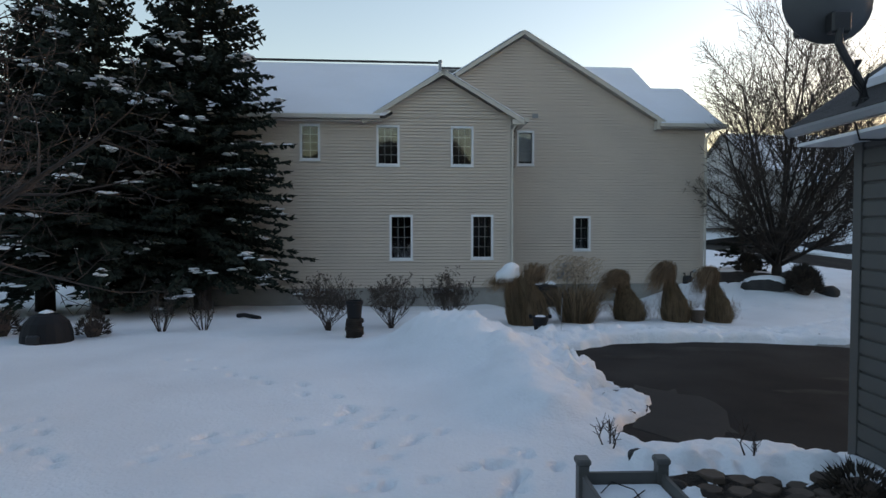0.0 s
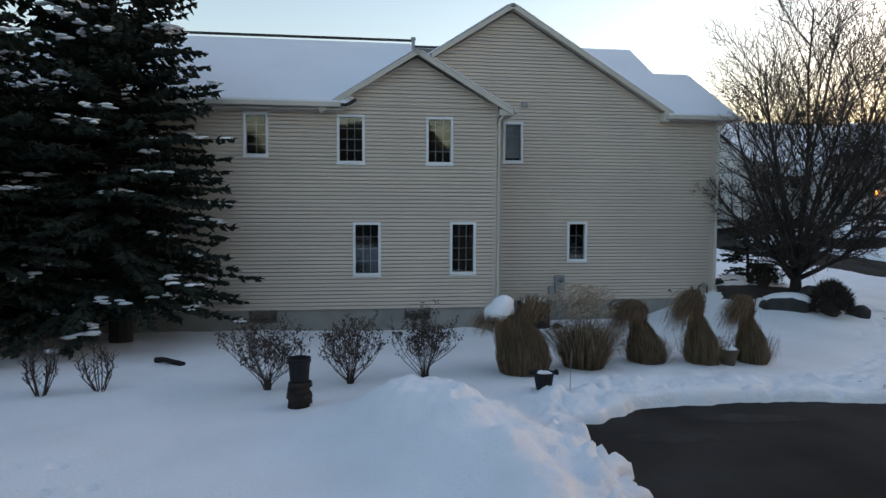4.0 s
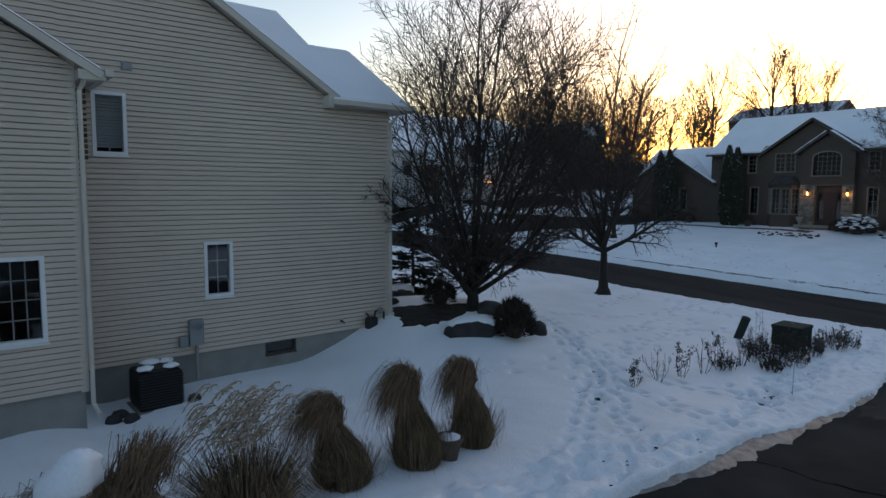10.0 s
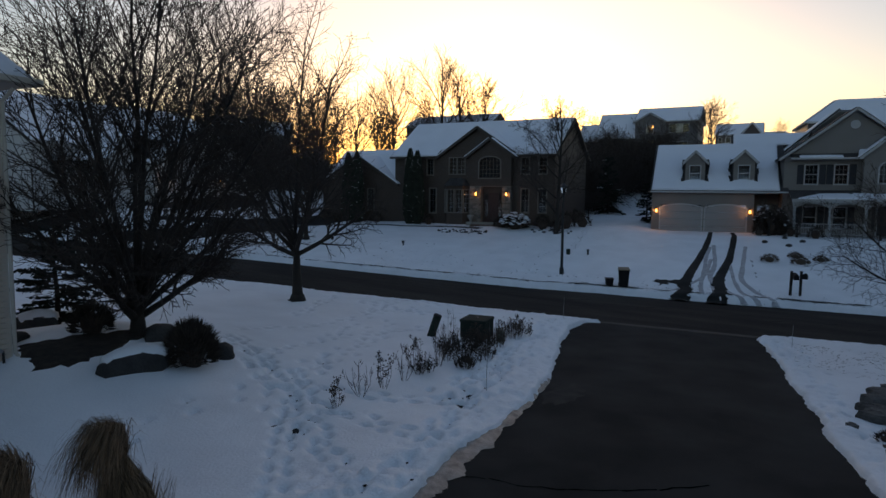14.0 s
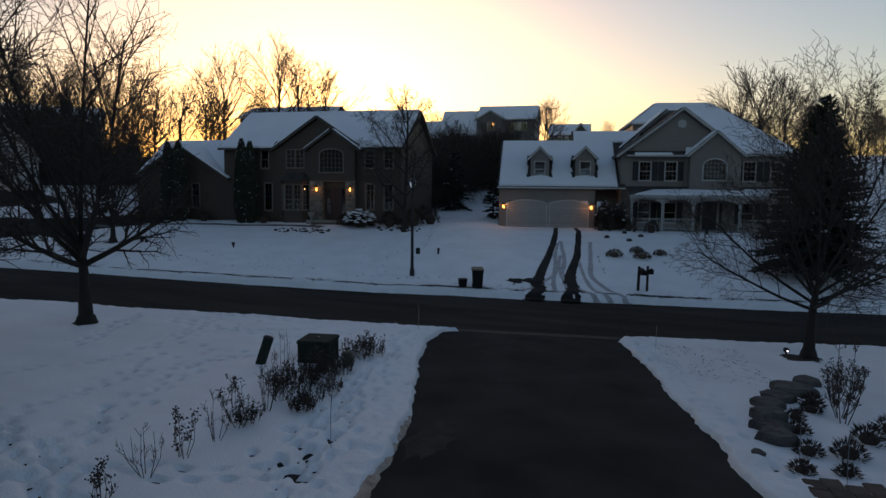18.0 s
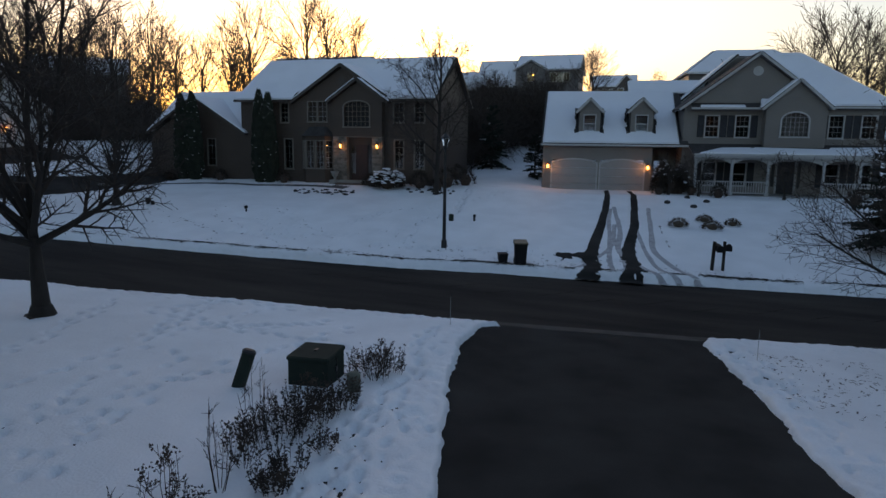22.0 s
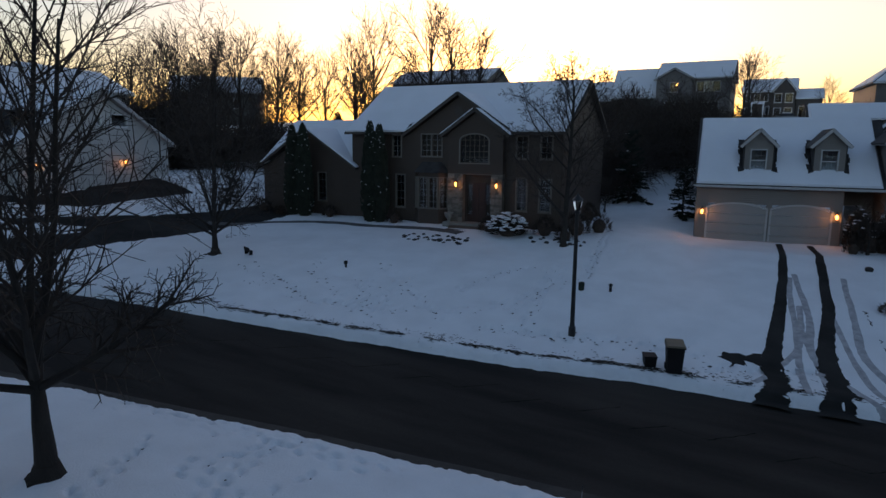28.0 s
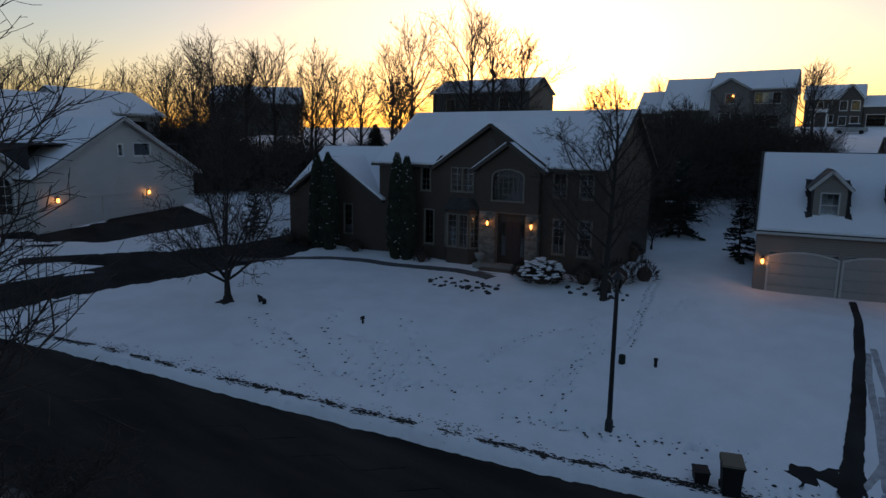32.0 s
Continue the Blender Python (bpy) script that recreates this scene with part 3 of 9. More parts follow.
def wall(parent, pl, poly, holes, material, course=0.115, thick=0.18, skin="siding", name="wall", boards=False):
    """A wall with its openings: a solid core and, over it, lapped courses of siding."""
    poly = tuple(poly)
    lo, hi = min(z for _, z in poly), max(z for _, z in poly)
    core = Mesh()
    levels = sorted({z for _, z in poly} | {z for h in holes for z in h[2:]})
    levels = [z for z in levels if lo <= z <= hi]
    for z0, z1 in zip(levels, levels[1:]):
        if z1 - z0 < 1e-3:
            continue
        s0, s1 = span_at(poly, z0 + 1e-4), span_at(poly, z1 - 1e-4)
        cuts = [h[:2] for h in holes if h[2] < (z0 + z1) / 2 < h[3]]
        a0, b0, a1, b1 = *s0, *s1
        for p, q in minus((min(a0, a1), max(b0, b1)), cuts):
            lo_u = (max(p, a0), max(p, a1))
            hi_u = (min(q, b0), min(q, b1))
            core.loft([[pl(lo_u[0], 0, z0), pl(hi_u[0], 0, z0), pl(hi_u[0], thick, z0), pl(lo_u[0], thick, z0)], [pl(lo_u[1], 0, z1), pl(hi_u[1], 0, z1), pl(hi_u[1], thick, z1), pl(lo_u[1], thick, z1)]])
    if not course and holes:
        for k in range(0, len(core.v), 8):
            one = Mesh()
            one.v, one.f = core.v[k:k + 8], [tuple(i - k for i in f) for f in core.f if k <= min(f) < k + 8]
            w = part(name, one, material, parent)
        return w
    w = part(name, core, material, parent)
    if not course:
        return w
    lap = Mesh()
    lip = 0.046 if boards else 0.026
    z = lo
    while z < hi - 0.02:
        z1 = min(z + course, hi - 0.005)
        s0, s1 = span_at(poly, z + 1e-4), span_at(poly, z1)
        cuts = [h[:2] for h in holes if h[2] < (z + z1) / 2 < h[3]]
        if s0 and s1:
            for p, q in minus((min(s0[0], s1[0]), max(s0[1], s1[1])), cuts):
                b0, b1, t0, t1 = max(p, s0[0]), min(q, s0[1]), max(p, s1[0]), min(q, s1[1])
                if boards:
                    lap = Mesh()
                za, zb = z + (z1 - z) * 0.80, z + (z1 - z) * 0.86
                ends = lambda f: (b0 + (t0 - b0) * f, b1 + (t1 - b1) * f)
                rows_ = [(b0, b1, 0.010, z), (b0, b1, -lip, z), (*ends(0.80), -lip + 0.006, za), (*ends(0.86), -0.001, zb), (t0, t1, -0.001, z1)]
                k = len(lap.v)
                for u0, u1, d, zz in rows_:
                    lap.v += [pl(u0, d, zz), pl(u1, d, zz)]
                lap.f += [(k + 2 * i, k + 2 * i + 1, k + 2 * i + 3, k + 2 * i + 2) for i in range(4)]
                if boards:
                    part("siding_board", lap, material, w)
        z = z1
    if not boards:
        part(skin, lap, material, w)
    return w


def window(parent, pl, u0, u1, z0, z1, cols=3, rows=4, trim=None, sash=False, blind=False, lit=False, frame=0.07, name="window", depth=0.06, glazing=None):
    """A window in its opening: casing, glazing bars, pane and, behind it, a blind or a dim room."""
    trim = trim or TRIM
    f = Mesh()
    for a, b, c, d in ((u0 - frame * 0.4, u1 + frame * 0.4, z1 - frame * 0.6, z1 + frame * 0.4), (u0 - frame * 0.4, u1 + frame * 0.4, z0 - frame * 0.4, z0 + frame * 0.6),
                       (u0 - frame * 0.4, u0 + frame * 0.6, z0 + frame * 0.6, z1 - frame * 0.6), (u1 - frame * 0.6, u1 + frame * 0.4, z0 + frame * 0.6, z1 - frame * 0.6)):
        pl.box(f, a, b, -depth, 0.10, c, d)
    w = part(name, f, trim, parent)
    a, b, c, d = u0 + frame * 0.6, u1 - frame * 0.6, z0 + frame * 0.6, z1 - frame * 0.6
    for i in range(1, cols):
        g = Mesh()
        u = a + (b - a) * i / cols
        pl.box(g, u - 0.011, u + 0.011, 0.042, 0.052, c, d)
        part("glazing_bar", g, BAR, w)
    for i in range(1, rows):
        g = Mesh()
        z = c + (d - c) * i / rows
        h = 0.03 if sash and i * 2 == rows else 0.011
        pl.box(g, a, b, *((0.010, 0.026) if h > 0.02 else (0.041, 0.053)), z - h, z + h)
        part("glazing_bar", g, trim if h > 0.02 else BAR, w)
    p = Mesh()
    pl.box(p, a, b, 0.03, 0.038, c, d)
    pane = part("pane", p, glazing or GLASS, w)
    pane.visible_shadow = False
    s = Mesh()
    pl.box(s, u0 - frame * 0.7, u1 + frame * 0.7, -depth - 0.03, 0.0, z0 - frame * 0.4 - 0.035, z0 - frame * 0.4 - 0.003)
    part("sill", s, trim, w)
    if blind:
        q = Mesh()
        top = d
        n = int((d - c) * blind / 0.06)
        for i in range(n):
            pl.box(q, a, b, 0.07, 0.076, top - 0.06 * (i + 1) + 0.006, top - 0.06 * i)
        part("blind", q, BLIND, w)
    if lit:
        q = Mesh()
        pl.box(q, a, b, 0.3, 0.31, c, d)
        part("lit_room", q, WINDOW_GLOW, w)
    return w


def roof(parent, faces, snow_faces=None, t=0.12, deep=0.11, fascia=None, edges=(), name="roof", gutter=(), rake=0.15):
    """Roof slabs with a blanket of snow over them, fascia boards and gutters along the given edges."""
    m = Mesh()
    for f in faces:
        m.slab(f, t)
    r = part(name, m, SHINGLE, parent)
    if fascia:
        under = Mesh()
        for f in faces:
            pts = [Vector(p) for p in f]
            nrm = Vector()
            for i in range(len(pts)):
                nrm += pts[i].cross(pts[(i + 1) % len(pts)])
            nrm.normalize()
            nrm = nrm if nrm.z > 0 else -nrm
            under.slab([p - nrm * 0.03 for p in pts], 0.026)
        part("soffit", under, fascia, r)
    for f in snow_faces if snow_faces is not None else faces:
        pts = [Vector(p) for p in f]
        mid = sum(pts, Vector()) / len(pts)
        hi, lo = max(p.z for p in pts), min(p.z for p in pts)
        nrm = Vector()
        for i in range(len(pts)):
            nrm += pts[i].cross(pts[(i + 1) % len(pts)])
        nrm.normalize()
        nrm = nrm if nrm.z > 0 else -nrm
        shrunk = [p + (mid - p) * min(0.35, 0.16 / max(0.5, (mid - p).length)) for p in pts]
        low = [p + nrm * (t + 0.002) for p in pts]
        ins = [p + nrm * (t + deep) for p in shrunk]
        s = Mesh()
        s.loft([[p + (mid - p) * 0.012 for p in low] if nrm.z > 0 else low, ins])
        part("roof_snow", s, SHADED_ROOF_SNOW, r, "thick blanket of snow")
    if fascia:
        for p, q in edges:
            b = Mesh()
            b.beam(Vector(p) + Vector((0, 0, t * 0.9)), Vector(q) + Vector((0, 0, t * 0.9)), 0.05, rake)
            part("fascia", b, fascia, r)
        for p, q in gutter:
            b = Mesh()
            b.beam(Vector(p) + Vector((0, 0, 0.10)), Vector(q) + Vector((0, 0, 0.10)), 0.13, 0.12)
            part("gutter", b, fascia, r)
    return r


def solid(name, parent, material, label="", **boxes):
    m = Mesh()
    for b in boxes.values():
        m.box(*b)
    return part(name, m, material, parent, label)


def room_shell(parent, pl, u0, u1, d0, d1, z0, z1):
    """Room surfaces behind the windows, painted near black for their shade: floors, a back wall and cross walls."""
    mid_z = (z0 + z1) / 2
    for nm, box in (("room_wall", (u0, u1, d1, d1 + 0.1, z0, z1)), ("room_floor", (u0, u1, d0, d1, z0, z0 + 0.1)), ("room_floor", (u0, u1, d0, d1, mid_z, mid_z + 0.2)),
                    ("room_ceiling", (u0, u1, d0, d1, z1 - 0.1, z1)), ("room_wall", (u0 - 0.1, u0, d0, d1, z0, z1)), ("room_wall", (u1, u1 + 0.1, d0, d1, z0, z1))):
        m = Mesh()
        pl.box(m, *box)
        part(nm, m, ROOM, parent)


# ---- the beige neighbour house ----
# the house stands a little askew to the driveway
BEIGE_POSE = pose(4.42, 0, 0, 0, 0, 4.5) @ pose(-4.42, 0, 0)


def beige_house():
    h = thing("beige_house", BEIGE_POSE, "two-storey beige vinyl-sided house with snowy roof beside the yard", "house")
    a, b = Plane(0, 0), Plane(0, 1.467)
    left = [(-2.44, -1.84, 4.86, 5.98), (0.03, 0.73, 4.70, 5.97), (2.47, 3.17, 4.70, 5.96), (0.45, 1.16, 1.61, 3.04), (3.15, 3.84, 1.63, 3.05)]
    right = [(4.97, 5.54, 4.89, 6.07), (7.04, 7.62, 1.85, 3.03)]
    wall(h, a, ((-9, 0.66), (4.42, 0.66), (4.42, 6.28), (-9, 6.28)), left, SIDING, 0.105, boards=True)
    wall(h, a, ((-0.15, 6.28), (4.42, 6.28), (2.18, 7.58)), [], SIDING, 0.105, name="gable_wall", boards=True)
    wall(h, b, ((4.40, 0.62), (11.86, 0.62), (11.86, 6.25), (10.4, 6.25), (5.16, 9.38), (4.40, 8.92)), right, SIDING, 0.105, boards=True)
    wall(h, b, ((1.5, 7.15), (4.40, 6.3), (4.40, 8.88)), [], SIDING, 0.105, name="upper_gable_wall", boards=True)
    wall(h, Plane(4.42, 0, 90), ((0.02, 0.66), (1.46, 0.66), (1.46, 6.5), (0.02, 6.5)), [], SIDING, 0.105, name="return_wall")
    wall(h, Plane(11.86, 1.467, 90), ((0, 0.62), (13, 0.62), (13, 6.28), (0, 6.28)), [], SIDING, name="front_wall")
    wall(h, Plane(11.86, 14.4, 180), ((0, 0.62), (20.84, 0.62), (20.84, 6.2), (0, 6.2)), [], SIDING, name="far_wall")
    wall(h, Plane(-9, 14.4, -90), ((0, 0.66), (14.4, 0.66), (14.4, 6.4), (0, 6.4)), [], SIDING, name="back_wall")
    wl = [(-2.38, -1.66, 0.36, 0.65), (1.87, 2.56, 0.42, 0.655)]
    wall(h, Plane(0, 0.03), ((-9, -1.0), (4.40, -1.0), (4.40, 0.66), (-9, 0.66)), wl, CONCRETE, course=0, name="foundation")
    wr = [(8.42, 9.17, 0.32, 0.605)]
    wall(h, Plane(0, 1.497), ((4.40, -1.0), (11.84, -1.0), (11.84, 0.62), (4.40, 0.62)), wr, CONCRETE, course=0, name="foundation")
    wall(h, Plane(4.385, 0.03, 90), ((0.2, -1.0), (1.44, -1.0), (1.44, 0.655), (0.2, 0.655)), [], CONCRETE, course=0, name="foundation")
    wall(h, Plane(11.825, 1.5, 90), ((0.2, -1.0), (12.9, -1.0), (12.9, 0.615), (0.2, 0.615)), [], CONCRETE, course=0, name="foundation")
    for u0, u1, z0, z1 in left[:1]:
        window(h, a, u0, u1, z0, z1, 2, 4)
    for u0, u1, z0, z1 in left[1:]:
        window(h, a, u0, u1, z0, z1, 3, 4, glazing=DOUBLE_GLASS)
    window(h, b, *right[0], 2, 3, blind=0.95)
    window(h, b, *right[1], 2, 3, glazing=DOUBLE_GLASS)
    for pl, u0, u1, z0, z1 in ((Plane(0, 0.03), *wl[0]), (Plane(0, 0.03), *wl[1]), (Plane(0, 1.497), *wr[0])):
        window(h, pl, u0, u1, z0, z1, 1, 1, trim=DARK_TRIM, name="vent_window", frame=0.04, depth=0.01)
    room_shell(h, a, -8.7, 4.2, 0.2, 3.5, 0.7, 6.3)
    room_shell(h, b, 4.5, 11.6, 0.2, 3.5, 0.7, 6.2)
    # corner posts
    for nm, box in (("corner_post", (4.33, 4.45, -0.03, 0.09, 0.62, 6.45)), ("corner_post", (11.78, 11.90, 1.437, 1.557, 0.60, 6.2))):
        m = Mesh()
        m.box(*box)
        part(nm, m, BEIGE_TRIM, h)
    # roofs
    e, rz = 6.16, 8.98
    roof(h, [[(-9.4, -0.35, e), (0.3, -0.35, e), (2.2, 2.4, 7.74), (2.45, 4.45, rz), (-9.4, 4.45, rz)], [(-9.4, 4.45, rz), (5.0, 4.45, rz), (5.0, 14.7, 3.2 + e - 3.2), (-9.4, 14.7, e)]],
         fascia=BEIGE_TRIM, gutter=[((-9.4, -0.40, e), (0.12, -0.40, e))], t=0.08, deep=0.06)
    roof(h, [[(-0.43, -0.30, 6.04), (2.18, -0.30, 7.69), (2.18, 2.7, 7.69), (-0.43, 0.0, 6.04)], [(2.18, -0.30, 7.69), (4.83, -0.30, 6.12), (4.83, 3.0, 6.12), (2.18, 3.0, 7.69)]],
         fascia=BEIGE_TRIM, edges=[((-0.48, -0.31, 6.02), (2.19, -0.31, 7.69)), ((2.17, -0.31, 7.69), (4.86, -0.31, 6.10))], name="gable_roof", t=0.08, deep=0.05, rake=0.13, gutter=[((4.92, -0.36, 6.13), (4.92, 1.4, 6.13))])
    roof(h, [[(5.16, 1.22, 9.49), (10.50, 1.22, 6.25), (10.50, 1.6, 6.25), (5.77, 5.8, 9.13), (5.16, 5.8, 9.49)], [(5.16, 1.22, 9.49), (5.16, 9, 9.49), (1.3, 9, 7.02), (1.3, 1.22, 7.02)]],
         fascia=BEIGE_TRIM, edges=[((5.15, 1.21, 9.49), (10.55, 1.21, 6.22)), ((2.7, 1.21, 7.92), (5.17, 1.21, 9.49))], name="great_gable_roof", t=0.10, deep=0.05, rake=0.13)
    roof(h, [[(10.03, 1.15, 6.29), (12.46, 1.15, 6.29), (12.14, 3.86, 8.14), (10.86, 3.86, 8.14), (10.74, 5.79, 9.45), (5.77, 5.79, 9.45), (10.03, 1.57, 6.57)]],
         fascia=BEIGE_TRIM, gutter=[((10.03, 1.10, 6.27), (12.51, 1.10, 6.27)), ((12.51, 1.1, 6.27), (12.51, 14.7, 6.27))], name="hip_roof", t=0.07, deep=0.05)
    roof(h, [[(12.46, 1.15, 6.29), (12.46, 14.7, 6.29), (12.14, 12.0, 8.14), (12.14, 3.86, 8.14)], [(12.14, 3.86, 8.14), (12.14, 12.0, 8.14), (10.86, 12.0, 8.14), (10.86, 3.86, 8.14)], [(10.86, 3.86, 8.14), (10.86, 12, 8.14), (10.74, 10.0, 9.45), (10.74, 5.79, 9.45)]], fascia=BEIGE_TRIM, name="front_roof", t=0.07, deep=0.05)
    # soffits and the boxed eave ends
    solid("soffit", h, BEIGE_TRIM, s=(-9.3, 0.2, -0.33, 0.0, 6.08, 6.11))
    solid("soffit", h, BEIGE_TRIM, s=(10.0, 12.44, 1.16, 1.46, 6.23, 6.26), t=(11.86, 12.44, 1.46, 14.4, 6.23, 6.26))
    solid("eave_return", h, BEIGE_TRIM, s=(4.46, 4.88, -0.3, 0.0, 6.04, 6.2))
    solid("eave_return", h, BEIGE_TRIM, s=(9.96, 10.1, 1.12, 1.46, 6.17, 6.46))
    # downpipes
    for x, y, z0, z1 in ((4.50, -0.06, 0.25, 6.12), (11.94, 1.42, 0.75, 6.15)):
        m = Mesh()
        m.tube([(x + 0.1, y - 0.2, z1), (x, y, z1 - 0.25), (x, y, z0 + 0.15), (x + 0.05, y - 0.25, z0)], 0.04, 8)
        part("downpipe", m, BEIGE_TRIM, h)
    # stack pipe on the ridge, wall vent
    m = Mesh()
    m.turned(2.36, 3.55, ((0.06, 8.2), (0.06, 8.98), (0.085, 8.99), (0.085, 9.07)), 10)
    part("flue", m, GREY_METAL, h)
    solid("wall_vent", h, GREY_METAL, s=(5.50, 5.70, 1.40, 1.45, 6.54, 6.70), t=(5.53, 5.67, 1.38, 1.40, 6.56, 6.68))
    m = Mesh()
    m.beam((-9.4, 4.45, rz + 0.25), (2.4, 4.45, rz + 0.25), 0.16, 0.05)
    part("ridge_cap", m, SHINGLE, h, "dark bare shingle ridge")
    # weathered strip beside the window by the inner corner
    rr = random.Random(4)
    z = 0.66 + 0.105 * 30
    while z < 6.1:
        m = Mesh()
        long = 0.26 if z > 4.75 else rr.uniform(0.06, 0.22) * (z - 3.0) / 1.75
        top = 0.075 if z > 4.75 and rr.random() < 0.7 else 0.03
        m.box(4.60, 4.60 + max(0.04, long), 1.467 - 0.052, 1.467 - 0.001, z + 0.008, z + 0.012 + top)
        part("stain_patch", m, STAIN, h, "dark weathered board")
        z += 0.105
    return h


beige_house()


def garage_door(parent, pl, u0, u1, z0, z1, arch=0.0, casing=None, leaf=None):
    """A sectional door: four panels in a frame, with a segmental head."""
    f = Mesh()
    pl.box(f, u0 - 0.1, u0, -0.04, 0.1, z0, z1 - arch)
    pl.box(f, u1, u1 + 0.1, -0.04, 0.1, z0, z1 - arch)
    n = 10
    head = []
    for i in range(n + 1):
        t = i / n
        head.append((u0 - 0.1 + (u1 - u0 + 0.2) * t, z1 - arch + arch * math.sin(math.pi * t) ** 0.8))
    for (ua, za), (ub, zb) in zip(head, head[1:]):
        f.loft([[pl(ua, -0.04, za), pl(ua, 0.1, za), pl(ua, 0.1, za + 0.1), pl(ua, -0.04, za + 0.1)], [pl(ub, -0.04, zb), pl(ub, 0.1, zb), pl(ub, 0.1, zb + 0.1), pl(ub, -0.04, zb + 0.1)]])
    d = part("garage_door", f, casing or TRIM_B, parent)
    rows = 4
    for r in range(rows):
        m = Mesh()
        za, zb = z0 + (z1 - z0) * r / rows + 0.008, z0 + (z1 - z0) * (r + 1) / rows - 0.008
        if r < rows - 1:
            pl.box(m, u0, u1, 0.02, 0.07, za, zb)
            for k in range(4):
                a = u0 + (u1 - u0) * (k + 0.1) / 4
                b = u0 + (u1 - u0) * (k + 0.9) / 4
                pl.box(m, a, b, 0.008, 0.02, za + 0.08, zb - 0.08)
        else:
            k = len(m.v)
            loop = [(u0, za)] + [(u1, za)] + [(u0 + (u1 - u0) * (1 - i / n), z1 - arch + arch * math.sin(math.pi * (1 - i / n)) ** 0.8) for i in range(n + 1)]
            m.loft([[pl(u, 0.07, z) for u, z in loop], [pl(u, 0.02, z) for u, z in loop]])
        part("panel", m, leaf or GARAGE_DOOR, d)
    return d


def wall_lantern(parent, pl, u, z, power=9.0, s=1.0):
    """A carriage lantern on a back plate, lit."""
    m = Mesh()
    pl.box(m, u - 0.05 * s, u + 0.05 * s, -0.03, 0.0, z - 0.12 * s, z + 0.16 * s)
    pl.box(m, u - 0.015, u + 0.015, -0.16 * s, -0.03, z + 0.12 * s, z + 0.15 * s)
    k = 0.075 * s
    cx, cy, _ = pl(u, -0.16 * s, 0)
    m.turned(cx, cy, ((k * 0.5, z - 0.15 * s), (k, z - 0.13 * s), (k, z - 0.12 * s)), 6)
    m.turned(cx, cy, ((k * 1.35, z + 0.10 * s), (k * 0.5, z + 0.18 * s), (0.01, z + 0.24 * s)), 6)
    for i in range(6):
        a = 2 * math.pi * i / 6
        m.box(cx + k * math.cos(a) - 0.006, cx + k * math.cos(a) + 0.006, cy + k * math.sin(a) - 0.006, cy + k * math.sin(a) + 0.006, z - 0.12 * s, z + 0.10 * s)
    lan = part("wall_lantern", m, DARK_METAL, parent, "lit black carriage lantern")
    b = Mesh()
    b.turned(cx, cy, ((0.03 * s, z - 0.11 * s), (0.055 * s, z - 0.05 * s), (0.055 * s, z + 0.04 * s), (0.03 * s, z + 0.09 * s)), 10)
    bulb = part("bulb", b, LAMP_GLOW, lan)
    bulb.visible_shadow = False
    ld = bpy.data.lights.new("lantern_light", "POINT")
    ld.energy, ld.color, ld.shadow_soft_size = power * 1.6, (1.0, 0.38, 0.09), 0.06
    lo = new("lantern_light", ld)
    lo.parent = parent
    lo.location = pl(u, -0.22 * s - 0.06, z)


def arch_window(parent, pl, u0, u1, z0, z1, spring, cols=5, rows=5, trim=None, skin=None):
    """A window with a curved head; the corners above the curve are filled with the wall's skin."""
    trim = trim or TRIM
    n = 12
    c, hw = (u0 + u1) / 2, (u1 - u0) / 2

    def curve(w, lift):
        return [(c + w * math.cos(math.pi * i / n), spring + (z1 - spring + lift) * math.sin(math.pi * i / n)) for i in range(n + 1)]

    outer, inner = curve(hw + 0.09, 0.09), curve(hw, 0.0)
    m = Mesh()
    for i in range(n):
        q = [outer[i], outer[i + 1], inner[i + 1], inner[i]]
        m.loft([[pl(u, 0.10, z) for u, z in q], [pl(u, -0.06, z) for u, z in q]])
    for a, b in ((u0 - 0.09, u0), (u1, u1 + 0.09)):
        pl.box(m, a, b, -0.06, 0.10, z0, spring)
    pl.box(m, u0 - 0.12, u1 + 0.12, -0.08, 0.10, z0 - 0.08, z0)
    w = part("arch_window", m, trim, parent)
    f = Mesh()
    for side in (0, 1):
        half = inner[: n // 2 + 1] if side == 0 else inner[n // 2:]
        corner = (u1, z1) if side == 0 else (u0, z1)
        for p, q in zip(half, half[1:]):
            f.face(*(pl(u, -0.004, z) for u, z in ((p, q, corner) if side == 0 else (p, q, corner))))
    part("spandrel", f, skin, w)
    p = Mesh()
    loop = [(u0, z0), (u1, z0)] + inner
    p.loft([[pl(u, 0.038, z) for u, z in loop], [pl(u, 0.03, z) for u, z in loop]])
    pane = part("pane", p, GLASS, w)
    fix = bmesh.new()
    fix.from_mesh(pane.data)
    bmesh.ops.recalc_face_normals(fix, faces=fix.faces)
    fix.to_mesh(pane.data)
    fix.free()
    pane.visible_shadow = False
    g = Mesh()
    for i in range(1, cols):
        u = u0 + (u1 - u0) * i / cols
        top = spring + (z1 - spring) * math.sqrt(max(0, 1 - ((u - c) / hw) ** 2))
        pl.box(g, u - 0.012, u + 0.012, 0.010, 0.026, z0, top)
    for i in range(1, rows):
        z = z0 + (z1 - z0) * i / rows
        e = hw if z < spring else hw * math.sqrt(max(0, 1 - ((z - spring) / (z1 - spring)) ** 2))
        pl.box(g, c - e, c + e, 0.012, 0.024, z - 0.012, z + 0.012)
    part("glazing_bar", g, trim, w, "curved-headed lattice of glazing bars")
    return w


